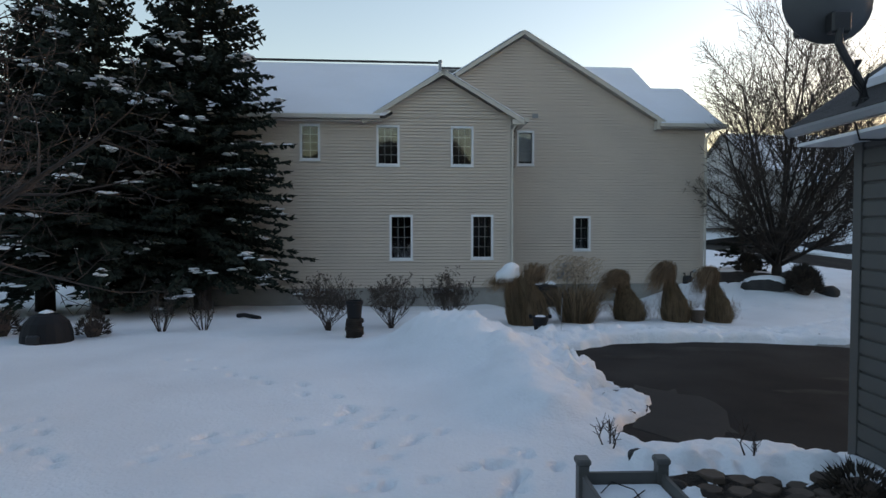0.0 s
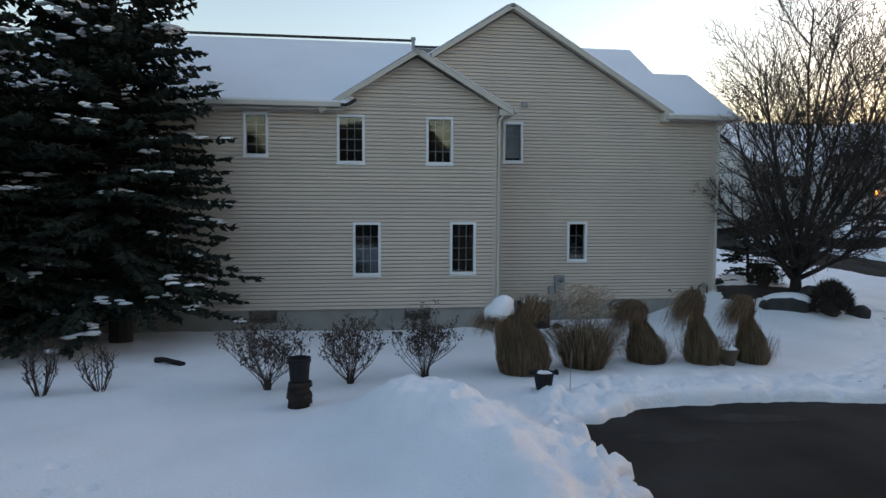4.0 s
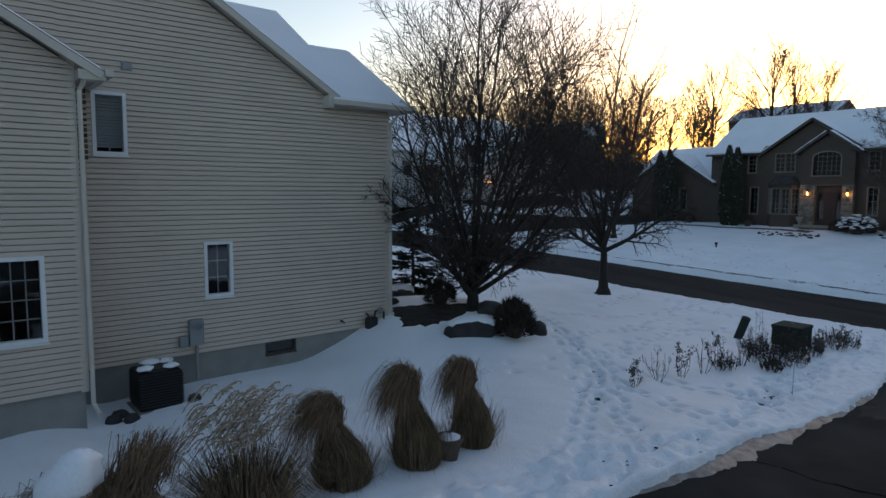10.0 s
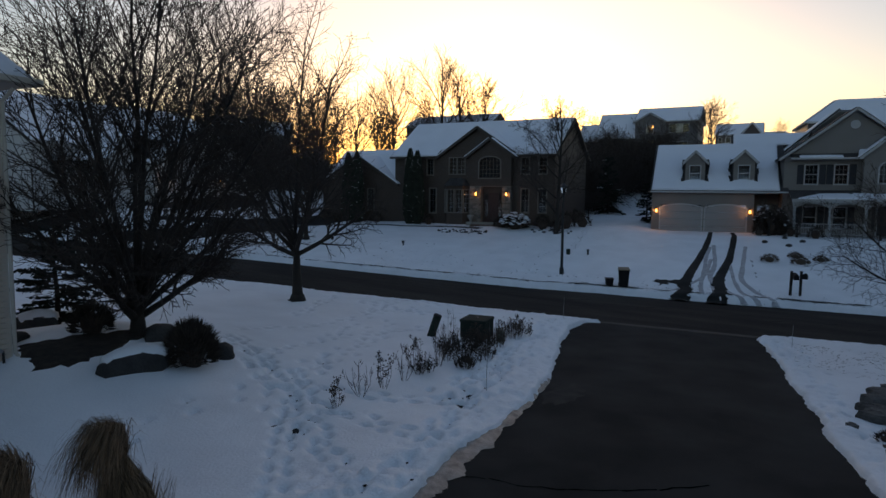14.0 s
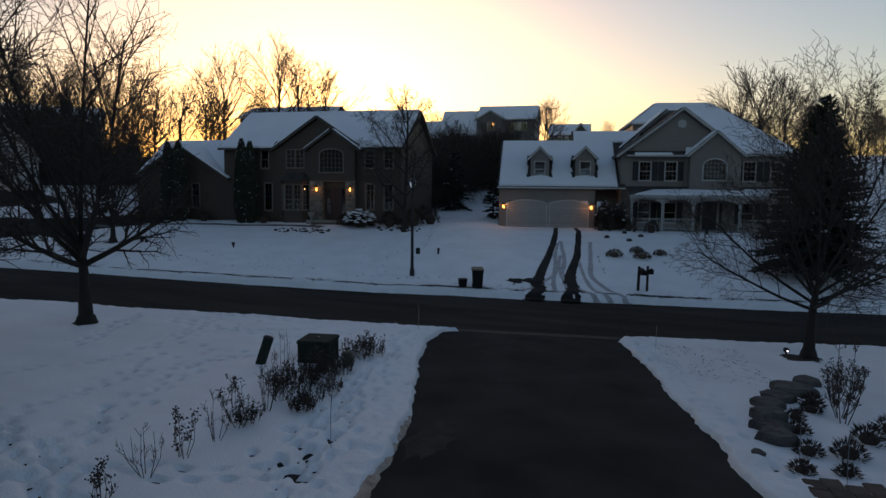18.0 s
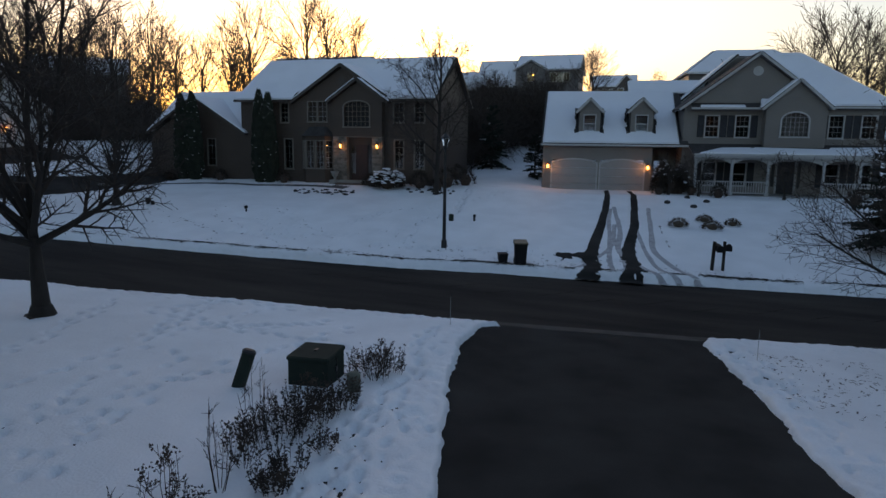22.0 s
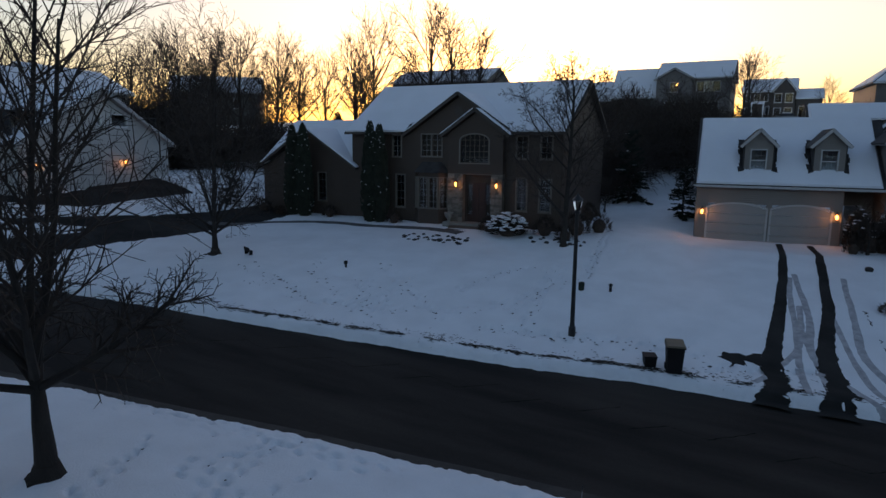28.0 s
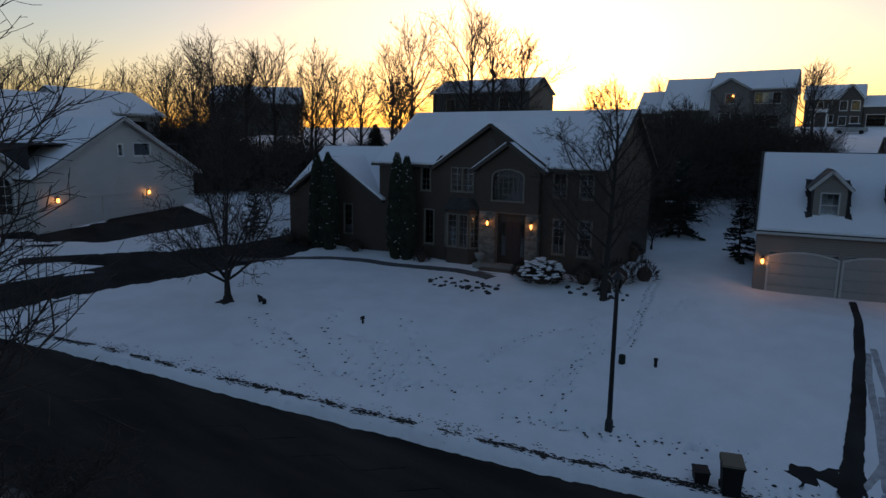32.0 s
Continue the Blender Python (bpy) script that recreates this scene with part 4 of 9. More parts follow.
def shutter(parent, pl, u0, u1, z0, z1):
    m = Mesh()
    pl.box(m, u0, u0 + 0.05, -0.06, -0.02, z0, z1)
    pl.box(m, u1 - 0.05, u1, -0.06, -0.02, z0, z1)
    for z in (z0, (z0 + z1) / 2 - 0.03, z1 - 0.06):
        pl.box(m, u0 + 0.05, u1 - 0.05, -0.06, -0.02, z, z + 0.06)
    n = 16
    for i in range(n):
        z = z0 + 0.06 + (z1 - z0 - 0.12) * i / n
        m.face(pl(u0 + 0.05, -0.05, z), pl(u1 - 0.05, -0.05, z), pl(u1 - 0.05, -0.025, z + (z1 - z0) / n), pl(u0 + 0.05, -0.025, z + (z1 - z0) / n))
    part("shutter", m, SHUTTER, parent)


def P3(pl, *pts):
    return [pl(u, d, z) for u, d, z in pts]


# ---- the taupe house across the street ----
def taupe_house():
    h = thing("taupe_house", pose(0, 0, 0), "two-storey taupe house with stone entry and lit lanterns", "house")
    p = Plane(53.4, 19.1, -90)
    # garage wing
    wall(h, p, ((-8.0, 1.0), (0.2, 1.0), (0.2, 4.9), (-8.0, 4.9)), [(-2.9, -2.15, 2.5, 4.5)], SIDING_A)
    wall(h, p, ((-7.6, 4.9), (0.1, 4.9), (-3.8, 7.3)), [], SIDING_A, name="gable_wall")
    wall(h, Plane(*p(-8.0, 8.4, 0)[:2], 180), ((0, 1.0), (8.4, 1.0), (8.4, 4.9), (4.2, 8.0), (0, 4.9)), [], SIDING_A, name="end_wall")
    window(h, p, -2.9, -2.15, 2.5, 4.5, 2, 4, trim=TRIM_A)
    roof(h, [P3(p, (-8.3, -0.20, 4.86), (-7.75, -0.20, 4.86), (-7.2, 0.4, 5.315), (0.12, 0.4, 5.315), (0.12, 4.2, 8.2), (-8.3, 4.2, 8.2)), P3(p, (-8.3, 4.2, 8.2), (0.12, 4.2, 8.2), (0.12, 8.6, 4.86), (-8.3, 8.6, 4.86))], fascia=DARK_TRIM, name="wing_roof", deep=0.07,
         edges=[(p(-8.32, -0.2, 4.83), p(-8.32, 4.2, 8.17)), (p(-8.32, 4.2, 8.17), p(-8.32, 8.6, 4.83))])
    roof(h, [P3(p, (-8.1, -0.42, 4.84), (-3.8, -0.42, 7.5), (-3.8, 3.5, 7.5), (-8.1, 0.0, 4.84)), P3(p, (-3.8, -0.42, 7.5), (0.62, -0.42, 4.80), (0.62, -0.02, 4.80), (0.12, 0.02, 5.12), (-3.8, 3.5, 7.5))], fascia=DARK_TRIM, name="wing_gable_roof", deep=0.09,
         edges=[(p(-8.15, -0.44, 4.80), p(-3.8, -0.44, 7.5)), (p(-3.8, -0.44, 7.5), p(0.66, -0.44, 4.76))])
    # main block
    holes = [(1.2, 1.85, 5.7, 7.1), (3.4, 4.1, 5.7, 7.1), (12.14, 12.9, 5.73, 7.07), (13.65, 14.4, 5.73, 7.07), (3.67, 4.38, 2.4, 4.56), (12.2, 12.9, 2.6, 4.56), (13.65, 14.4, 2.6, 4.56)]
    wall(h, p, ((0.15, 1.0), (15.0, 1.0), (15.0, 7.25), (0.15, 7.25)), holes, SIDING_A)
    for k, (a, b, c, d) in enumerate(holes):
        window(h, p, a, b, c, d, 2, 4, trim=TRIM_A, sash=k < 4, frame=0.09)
    room_shell(h, p, 0.4, 14.8, 0.2, 4.0, 1.3, 7.2)
    wall(h, Plane(*p(15.0, 0, 0)[:2], 0), ((0, 1.0), (9.2, 1.0), (9.2, 7.25), (4.6, 10.3), (0, 7.25)), [], SIDING_A, name="side_wall")
    wall(h, Plane(*p(0.15, 9.2, 0)[:2], 180), ((0, 4.9), (9.2, 4.9), (9.2, 7.25), (4.6, 10.3), (0, 7.25)), [], SIDING_A, name="side_wall")
    wall(h, Plane(*p(15.0, 9.2, 0)[:2], 90), ((0, 1.0), (23, 1.0), (23, 4.9), (0, 4.9)), [], SIDING_A, name="rear_wall")
    roof(h, [P3(p, (-0.15, -0.4, 7.18), (4.5, -0.4, 7.18), (4.5, 0.4, 7.711), (11.95, 0.4, 7.711), (11.95, -0.4, 7.18), (15.3, -0.4, 7.18), (15.3, 4.6, 10.5), (-0.15, 4.6, 10.5)), P3(p, (-0.15, 4.6, 10.5), (15.3, 4.6, 10.5), (15.3, 9.6, 7.18), (-0.15, 9.6, 7.18))],
         fascia=DARK_TRIM, gutter=[(p(-0.15, -0.45, 7.16), p(4.3, -0.45, 7.16)), (p(11.7, -0.45, 7.16), p(15.3, -0.45, 7.16))], edges=[(p(15.32, -0.4, 7.14), p(15.32, 4.6, 10.46)), (p(15.32, 4.6, 10.46), p(15.32, 9.6, 7.14))])
    # broad middle gable, a little forward
    q = Plane(*p(0, -0.12, 0)[:2], -90)
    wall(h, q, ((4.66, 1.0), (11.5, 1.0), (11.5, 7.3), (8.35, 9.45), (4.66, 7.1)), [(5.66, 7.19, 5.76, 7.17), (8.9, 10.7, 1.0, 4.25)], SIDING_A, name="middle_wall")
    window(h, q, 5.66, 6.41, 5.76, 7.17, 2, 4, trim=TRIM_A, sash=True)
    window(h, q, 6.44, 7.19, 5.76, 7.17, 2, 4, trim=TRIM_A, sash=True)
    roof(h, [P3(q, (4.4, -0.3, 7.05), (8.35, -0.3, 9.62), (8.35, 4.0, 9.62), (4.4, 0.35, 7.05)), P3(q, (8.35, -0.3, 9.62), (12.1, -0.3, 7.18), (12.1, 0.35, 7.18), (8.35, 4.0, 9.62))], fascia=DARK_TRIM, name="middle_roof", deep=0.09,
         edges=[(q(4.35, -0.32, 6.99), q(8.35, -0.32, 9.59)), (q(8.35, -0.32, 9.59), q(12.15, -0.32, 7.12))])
    # entry bay with the arched window
    r = Plane(*p(0, -0.5, 0)[:2], -90)
    wall(h, r, ((7.8, 4.75), (11.5, 4.75), (11.5, 7.2), (9.7, 8.45), (7.8, 7.2)), [(8.67, 10.55, 5.43, 7.14)], SIDING_A, name="entry_wall")
    for u in (11.4, 7.9):
        m = Mesh()
        r.box(m, u - 0.09, u + 0.09, 0.005, 0.37, 4.75, 7.2)
        part("cheek_wall", m, SIDING_A, h)
    solid("entry_soffit", h, TRIM_A, s=(r(0, 0, 0)[0], r(0, 0.36, 0)[0], r(11.5, 0, 0)[1], r(7.8, 0, 0)[1], 4.70, 4.76))
    # near-black panel standing in for the shaded room behind the arched window
    m = Mesh()
    r.box(m, 8.4, 10.8, 0.31, 0.35, 5.2, 7.3)
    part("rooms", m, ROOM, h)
    arch_window(h, r, 8.67, 10.55, 5.43, 7.14, 6.75, 6, 5, trim=TRIM_A, skin=SIDING_A)
    roof(h, [P3(r, (7.4, -0.3, 7.02), (9.7, -0.3, 8.6), (9.7, 2.5, 8.6), (7.4, 0.6, 7.02)), P3(r, (9.7, -0.3, 8.6), (11.95, -0.3, 7.02), (11.95, 0.6, 7.02), (9.7, 2.5, 8.6))], fascia=DARK_TRIM, name="entry_roof", deep=0.08,
         edges=[(r(7.35, -0.32, 6.96), r(9.7, -0.32, 8.57)), (r(9.7, -0.32, 8.57), r(12.0, -0.32, 6.96))])
    # stone piers, laid in courses of separate stones
    rng = random.Random(4)
    stones = [Mesh() for _ in range(3)]
    for (a, b) in ((7.8, 8.86), (10.74, 11.5)):
        core = Mesh()
        r.box(core, a + 0.02, b - 0.02, 0.05, 0.37, 1.2, 4.72)
        pier = part("stone_pier", core, STONE, h, "pier of stacked ledge stones")
        z = 1.3
        while z < 4.6:
            hh = rng.uniform(0.11, 0.19)
            u = a
            while u < b - 0.05:
                w = min(rng.uniform(0.22, 0.5), b - u)
                m = Mesh()
                o = rng.uniform(0, 0.04)
                r.box(m, u + 0.008, u + w - 0.008, -o, 0.06, z + 0.006, min(z + hh, 4.72) - 0.006)
                part("stone", m, STONE, pier)
                u += w
            z += hh
    # panelled double door with side light
    m = Mesh()
    q.box(m, 8.88, 10.72, 0.02, 0.12, 4.25, 4.36)
    q.box(m, 8.88, 8.98, 0.02, 0.12, 1.75, 4.25)
    q.box(m, 10.62, 10.72, 0.02, 0.12, 1.75, 4.25)
    d = part("front_door", m, DARK_TRIM, h)
    for a, b in ((8.98, 9.33), (10.27, 10.62)):
        m = Mesh()
        q.box(m, a, b, 0.05, 0.06, 2.2, 4.1)
        part("side_light", m, GLASS, d)
        m = Mesh()
        q.box(m, a, b, 0.04, 0.09, 1.75, 2.2)
        part("side_panel", m, DOOR_WOOD, d)
    m = Mesh()
    q.box(m, 9.33, 10.27, 0.03, 0.09, 1.75, 4.2)
    for a, b in ((9.41, 9.75), (9.85, 10.19)):
        for c, e in ((1.95, 2.7), (2.85, 3.95)):
            q.box(m, a, b, 0.01, 0.03, c, e)
    part("door_leaf", m, DOOR_WOOD, d)
    solid("porch_slab", h, CONCRETE, s=(r(0, -0.5, 0)[0], r(0, 0.8, 0)[0], r(11.5, 0, 0)[1], r(7.7, 0, 0)[1], 1.2, 1.74))
    for i in range(2):
        solid("porch_step", h, BRICK, s=(r(0, -0.85 - 0.35 * i, 0)[0], r(0, -0.5 - 0.35 * i, 0)[0], r(11.0, 0, 0)[1], r(8.3, 0, 0)[1], 1.1, 1.58 - 0.17 * i))
    wall_lantern(h, r, 8.45, 4.1, 1.8, 1.25)
    wall_lantern(h, r, 11.18, 4.1, 1.8, 1.25)
    # bay window with its own little roof
    b0 = q
    bay = Mesh()
    ring = [(5.25, 0.0), (5.7, -0.5), (7.2, -0.5), (7.65, 0.0)]
    bay.loft([[b0(u, d, 1.2) for u, d in ring], [b0(u, d, 2.45) for u, d in ring]])
    head = Mesh()
    head.loft([[b0(u, d, 4.5) for u, d in ring], [b0(u, d, 4.75) for u, d in ring]])
    part("bay_head", head, SIDING_A, h)
    bw = part("bay_base", bay, SIDING_A, h)
    for (ua, da), (ub, db) in zip(ring, ring[1:]):
        ax, ay, _ = b0(ua, da, 0)
        bx, by, _ = b0(ub, db, 0)
        fp = Plane(ax, ay, math.degrees(math.atan2(by - ay, bx - ax)))
        ln = math.hypot(bx - ax, by - ay)
        for k in range(2 if ln > 1 else 1):
            u0, u1 = ln * k / (2 if ln > 1 else 1), ln * (k + 1) / (2 if ln > 1 else 1)
            window(h, fp, u0 + 0.06, u1 - 0.06, 2.5, 4.45, 2, 5, trim=TRIM_A, name="bay_pane", frame=0.06)
    m = Mesh()
    e = [(5.05, 0.05), (5.6, -0.72), (7.3, -0.72), (7.78, 0.05)]
    m.loft([[b0(u, d, 4.75) for u, d in e], [b0(u, d, 5.42) for u, d in ((5.65, 0.05), (5.95, -0.15), (6.95, -0.15), (7.25, 0.05))]])
    part("bay_roof", m, SHINGLE, bw, "dark hipped bay roof")
    m = Mesh()
    n = 16
    ring = [[q(8.35 + 0.28 * math.cos(2 * math.pi * i / n), d, 8.5 + 0.4 * math.sin(2 * math.pi * i / n)) for i in range(n)] for d in (0.02, -0.05)]
    m.loft(ring)
    part("gable_vent", m, DARK_TRIM, h)
    return h


# ---- the pale house with the porch and the double garage ----
def porch_house():
    h = thing("porch_house", pose(0, 0, 0), "pale grey house with dormered double garage and railed porch", "house")
    p = Plane(56.07, -3.43, -84.6)
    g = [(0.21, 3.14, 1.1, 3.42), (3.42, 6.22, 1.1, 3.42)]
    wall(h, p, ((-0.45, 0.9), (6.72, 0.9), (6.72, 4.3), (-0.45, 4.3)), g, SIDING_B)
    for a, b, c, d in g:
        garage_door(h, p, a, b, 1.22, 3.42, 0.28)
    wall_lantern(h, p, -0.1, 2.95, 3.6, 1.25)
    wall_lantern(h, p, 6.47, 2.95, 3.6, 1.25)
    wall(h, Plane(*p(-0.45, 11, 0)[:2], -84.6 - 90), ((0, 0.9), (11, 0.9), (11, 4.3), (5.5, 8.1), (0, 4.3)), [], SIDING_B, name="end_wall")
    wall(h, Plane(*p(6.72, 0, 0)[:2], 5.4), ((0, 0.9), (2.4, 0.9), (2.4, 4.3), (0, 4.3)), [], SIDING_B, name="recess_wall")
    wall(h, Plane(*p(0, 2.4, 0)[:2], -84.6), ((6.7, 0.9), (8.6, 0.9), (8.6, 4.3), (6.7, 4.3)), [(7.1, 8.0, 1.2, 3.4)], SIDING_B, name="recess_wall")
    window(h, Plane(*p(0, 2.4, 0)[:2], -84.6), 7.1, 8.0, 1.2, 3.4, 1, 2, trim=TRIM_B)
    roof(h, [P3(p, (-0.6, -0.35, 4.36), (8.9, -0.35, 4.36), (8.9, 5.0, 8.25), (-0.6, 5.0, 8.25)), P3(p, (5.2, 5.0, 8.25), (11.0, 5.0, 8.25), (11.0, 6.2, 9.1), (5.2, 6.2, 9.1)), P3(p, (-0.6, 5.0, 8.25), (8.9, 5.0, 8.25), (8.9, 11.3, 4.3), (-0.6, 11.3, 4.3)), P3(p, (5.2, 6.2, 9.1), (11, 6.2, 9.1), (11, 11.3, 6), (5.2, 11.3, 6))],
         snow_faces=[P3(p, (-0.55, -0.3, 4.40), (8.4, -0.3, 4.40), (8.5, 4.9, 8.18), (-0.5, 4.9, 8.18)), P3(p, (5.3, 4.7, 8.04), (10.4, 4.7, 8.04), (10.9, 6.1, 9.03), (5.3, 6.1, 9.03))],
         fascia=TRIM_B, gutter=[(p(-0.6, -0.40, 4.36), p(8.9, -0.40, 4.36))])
    for c, w in ((2.58, 0.70), (5.98, 0.72)):
        f = Plane(*p(0, 0.6, 0)[:2], -84.6)
        win = (c - 0.4, c + 0.4, 5.22, 6.42)
        wall(h, f, ((c - w, 4.95), (c + w, 4.95), (c + w, 6.72), (c, 7.42), (c - w, 6.72)), [win], SIDING_B, name="dormer_wall")
        window(h, f, *win, 3, 4, sash=True, trim=TRIM_B)
        for s in (-1, 1):
            m = Mesh()
            f.box(m, c + s * w - 0.05, c + s * w + 0.05, 0.0, 2.2, 4.9, 6.72)
            part("dormer_cheek", m, SHINGLE, h)
        for s in (-1, 1):
            rag = Mesh()
            rr = random.Random(int(c * 10) + s)
            for k in range(9):
                d = -0.15 + 0.26 * k
                u = c + s * (w + 0.06 + rr.uniform(0.10, 0.26))
                f2 = [(c + s * (w - 0.02), d), (u, d - 0.1), (u + s * rr.uniform(-.05, .08), d + 0.30), (c + s * (w - 0.02), d + 0.28)]
                rag.face(*(f(a, e, 4.36 + 0.727 * (0.6 + e + 0.35) + 0.31) for a, e in f2))
            part("bare_shingles", rag, SHINGLE, h, "dark bare shingles where snow melted")
        roof(h, [P3(f, (c - w - 0.25, -0.22, 6.55), (c, -0.22, 7.5), (c, 2.9, 7.5), (c - w - 0.25, 2.4, 6.55)), P3(f, (c, -0.22, 7.5), (c + w + 0.25, -0.22, 6.55), (c + w + 0.25, 2.4, 6.55), (c, 2.9, 7.5))], fascia=TRIM_B, name="dormer_roof", t=0.07, deep=0.07, snow_faces=[],
             edges=[(f(c - w - 0.28, -0.24, 6.53), f(c, -0.24, 7.52)), (f(c, -0.24, 7.52), f(c + w + 0.28, -0.24, 6.53))])
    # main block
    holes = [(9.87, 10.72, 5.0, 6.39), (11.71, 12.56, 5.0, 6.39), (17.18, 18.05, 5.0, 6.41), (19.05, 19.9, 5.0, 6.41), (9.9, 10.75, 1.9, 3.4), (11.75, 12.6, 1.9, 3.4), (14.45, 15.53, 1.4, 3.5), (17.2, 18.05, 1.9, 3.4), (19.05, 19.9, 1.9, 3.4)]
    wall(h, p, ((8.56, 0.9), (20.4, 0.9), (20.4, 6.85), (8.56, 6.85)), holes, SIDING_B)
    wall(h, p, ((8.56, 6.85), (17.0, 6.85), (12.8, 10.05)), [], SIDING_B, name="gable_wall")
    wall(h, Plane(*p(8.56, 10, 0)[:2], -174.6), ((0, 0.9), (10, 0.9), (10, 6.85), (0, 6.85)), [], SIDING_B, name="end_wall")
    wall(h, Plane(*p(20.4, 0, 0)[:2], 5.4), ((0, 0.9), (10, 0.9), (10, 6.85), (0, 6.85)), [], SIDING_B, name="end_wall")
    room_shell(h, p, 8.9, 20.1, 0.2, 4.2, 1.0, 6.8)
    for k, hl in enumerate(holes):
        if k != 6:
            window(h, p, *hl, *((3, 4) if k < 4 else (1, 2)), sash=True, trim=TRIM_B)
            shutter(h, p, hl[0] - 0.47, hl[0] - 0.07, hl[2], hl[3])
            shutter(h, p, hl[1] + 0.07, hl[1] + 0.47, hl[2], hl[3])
    m = Mesh()
    p.box(m, 14.5, 15.48, 0.02, 0.07, 1.45, 3.45)
    for a, b in ((14.6, 14.95), (15.03, 15.38)):
        for c, e in ((1.6, 2.3), (2.45, 3.3)):
            p.box(m, a, b, 0.0, 0.02, c, e)
    fd = part("front_door", m, SHUTTER, h)
    m = Mesh()
    for a, b, c, e in ((14.36, 14.48, 1.42, 3.5), (15.5, 15.62, 1.42, 3.5), (14.3, 15.68, 3.5, 3.66)):
        p.box(m, a, b, -0.05, 0.06, c, e)
    part("door_casing", m, TRIM_B, fd)
    roof(h, [P3(p, (8.2, -0.35, 6.72), (12.8, -0.35, 10.22), (12.8, 4.0, 10.22), (8.2, 4.0, 6.72)), P3(p, (12.8, -0.35, 10.22), (17.3, -0.35, 6.8), (17.3, 0.0, 6.8), (13.4, 4.0, 9.8), (12.8, 4.0, 10.22))], fascia=TRIM_B, name="gable_roof",
         snow_faces=[P3(p, (12.9, -0.2, 10.2), (17.2, -0.2, 6.9), (17.2, 0.0, 6.9), (13.4, 4.0, 9.8), (12.9, 4.0, 10.2))],
         edges=[(p(8.15, -0.37, 6.68), p(12.8, -0.37, 10.2)), (p(12.8, -0.37, 10.2), p(17.35, -0.37, 6.76))])
    roof(h, [P3(p, (13.0, -0.4, 6.85), (20.9, -0.4, 6.85), (16.4, 4.4, 10.72), (13.6, 4.4, 10.72)), P3(p, (20.9, -0.4, 6.85), (20.9, 10.4, 6.85), (16.4, 5.6, 10.72), (16.4, 4.4, 10.72)), P3(p, (8.2, 10.4, 6.85), (20.9, 10.4, 6.85), (16.4, 5.6, 10.72), (12.6, 5.6, 10.72)), P3(p, (8.2, 4.0, 6.85), (8.2, 10.4, 6.85), (12.6, 5.6, 10.72), (12.6, 4.4, 10.72))],
         fascia=TRIM_B, name="hip_roof", gutter=[(p(16.9, -0.45, 6.83), p(20.95, -0.45, 6.83))])
    roof(h, [P3(p, (8.9, -0.55, 6.78), (13.4, -0.55, 6.78), (13.4, -0.02, 7.12), (8.9, -0.02, 7.12))], fascia=TRIM_B, name="skirt_roof", t=0.05, deep=0.05, snow_faces=[P3(p, (9.4, -0.5, 6.80), (12.2, -0.5, 6.80), (12.2, -0.2, 6.98), (9.4, -0.2, 6.98))], gutter=[(p(8.9, -0.58, 6.76), p(13.4, -0.58, 6.76))])
    q = Plane(*p(0, -0.7, 0)[:2], -84.6)
    wall(h, q, ((13.4, 4.3), (16.75, 4.3), (16.75, 7.0), (15.05, 8.42), (13.4, 7.0)), [(14.25, 15.8, 5.07, 6.55)], SIDING_B, name="bay_wall")
    for u in (13.4, 16.75):
        m = Mesh()
        q.box(m, u - 0.08, u + 0.08, 0.0, 0.7, 4.3, 7.0)
        part("cheek_wall", m, SIDING_B, h)
    arch_window(h, q, 14.25, 15.8, 5.07, 6.55, 6.05, 6, 5, trim=TRIM_B, skin=SIDING_B)
    roof(h, [P3(q, (13.0, -0.28, 6.75), (15.05, -0.28, 8.52), (15.05, 3.0, 8.52), (13.0, 0.8, 6.75)), P3(q, (15.05, -0.28, 8.52), (17.1, -0.28, 6.75), (17.1, 0.8, 6.75), (15.05, 3.0, 8.52))], fascia=TRIM_B, name="bay_roof", deep=0.08, t=0.09,
         edges=[(q(12.96, -0.30, 6.70), q(15.05, -0.30, 8.52)), (q(15.05, -0.30, 8.52), q(17.14, -0.30, 6.70))])
    m = Mesh()
    n = 20
    m.loft([[p(12.8 + 0.3 * math.cos(2 * math.pi * i / n), d, 9.15 + 0.3 * math.sin(2 * math.pi * i / n)) for i in range(n)] for d in (0.02, -0.06)])
    part("round_vent", m, TRIM_B, h)
    # porch
    roof(h, [P3(p, (8.9, -2.35, 3.86), (20.6, -2.35, 3.86), (20.6, 0.0, 4.5), (8.9, 0.0, 4.5))], fascia=TRIM_B, name="porch_roof", t=0.08, deep=0.08, snow_faces=[P3(p, (9.2, -2.3, 3.88), (13.2, -2.3, 3.88), (12.6, -0.95, 4.24), (10.6, -1.05, 4.22)), P3(p, (13.2, -2.3, 3.88), (20.5, -2.3, 3.88), (20.5, -0.6, 4.34), (17.2, -0.75, 4.30), (16.9, -1.2, 4.18), (12.6, -0.95, 4.24))], gutter=[(p(8.9, -2.4, 3.86), p(20.6, -2.4, 3.86))], edges=[(p(8.9, -2.37, 3.80), p(20.6, -2.37, 3.80))])
    m = Mesh()
    p.box(m, 9.0, 20.4, -2.2, 0.0, 1.28, 1.42)
    deck = part("porch_deck", m, GREY_METAL, h, "grey porch deck")
    m = Mesh()
    p.box(m, 9.05, 20.35, -2.1, -2.05, 0.5, 1.28)
    part("porch_skirt", m, DARK_TRIM, deck)
    posts = (9.12, 11.25, 13.35, 16.45, 18.45, 20.25)
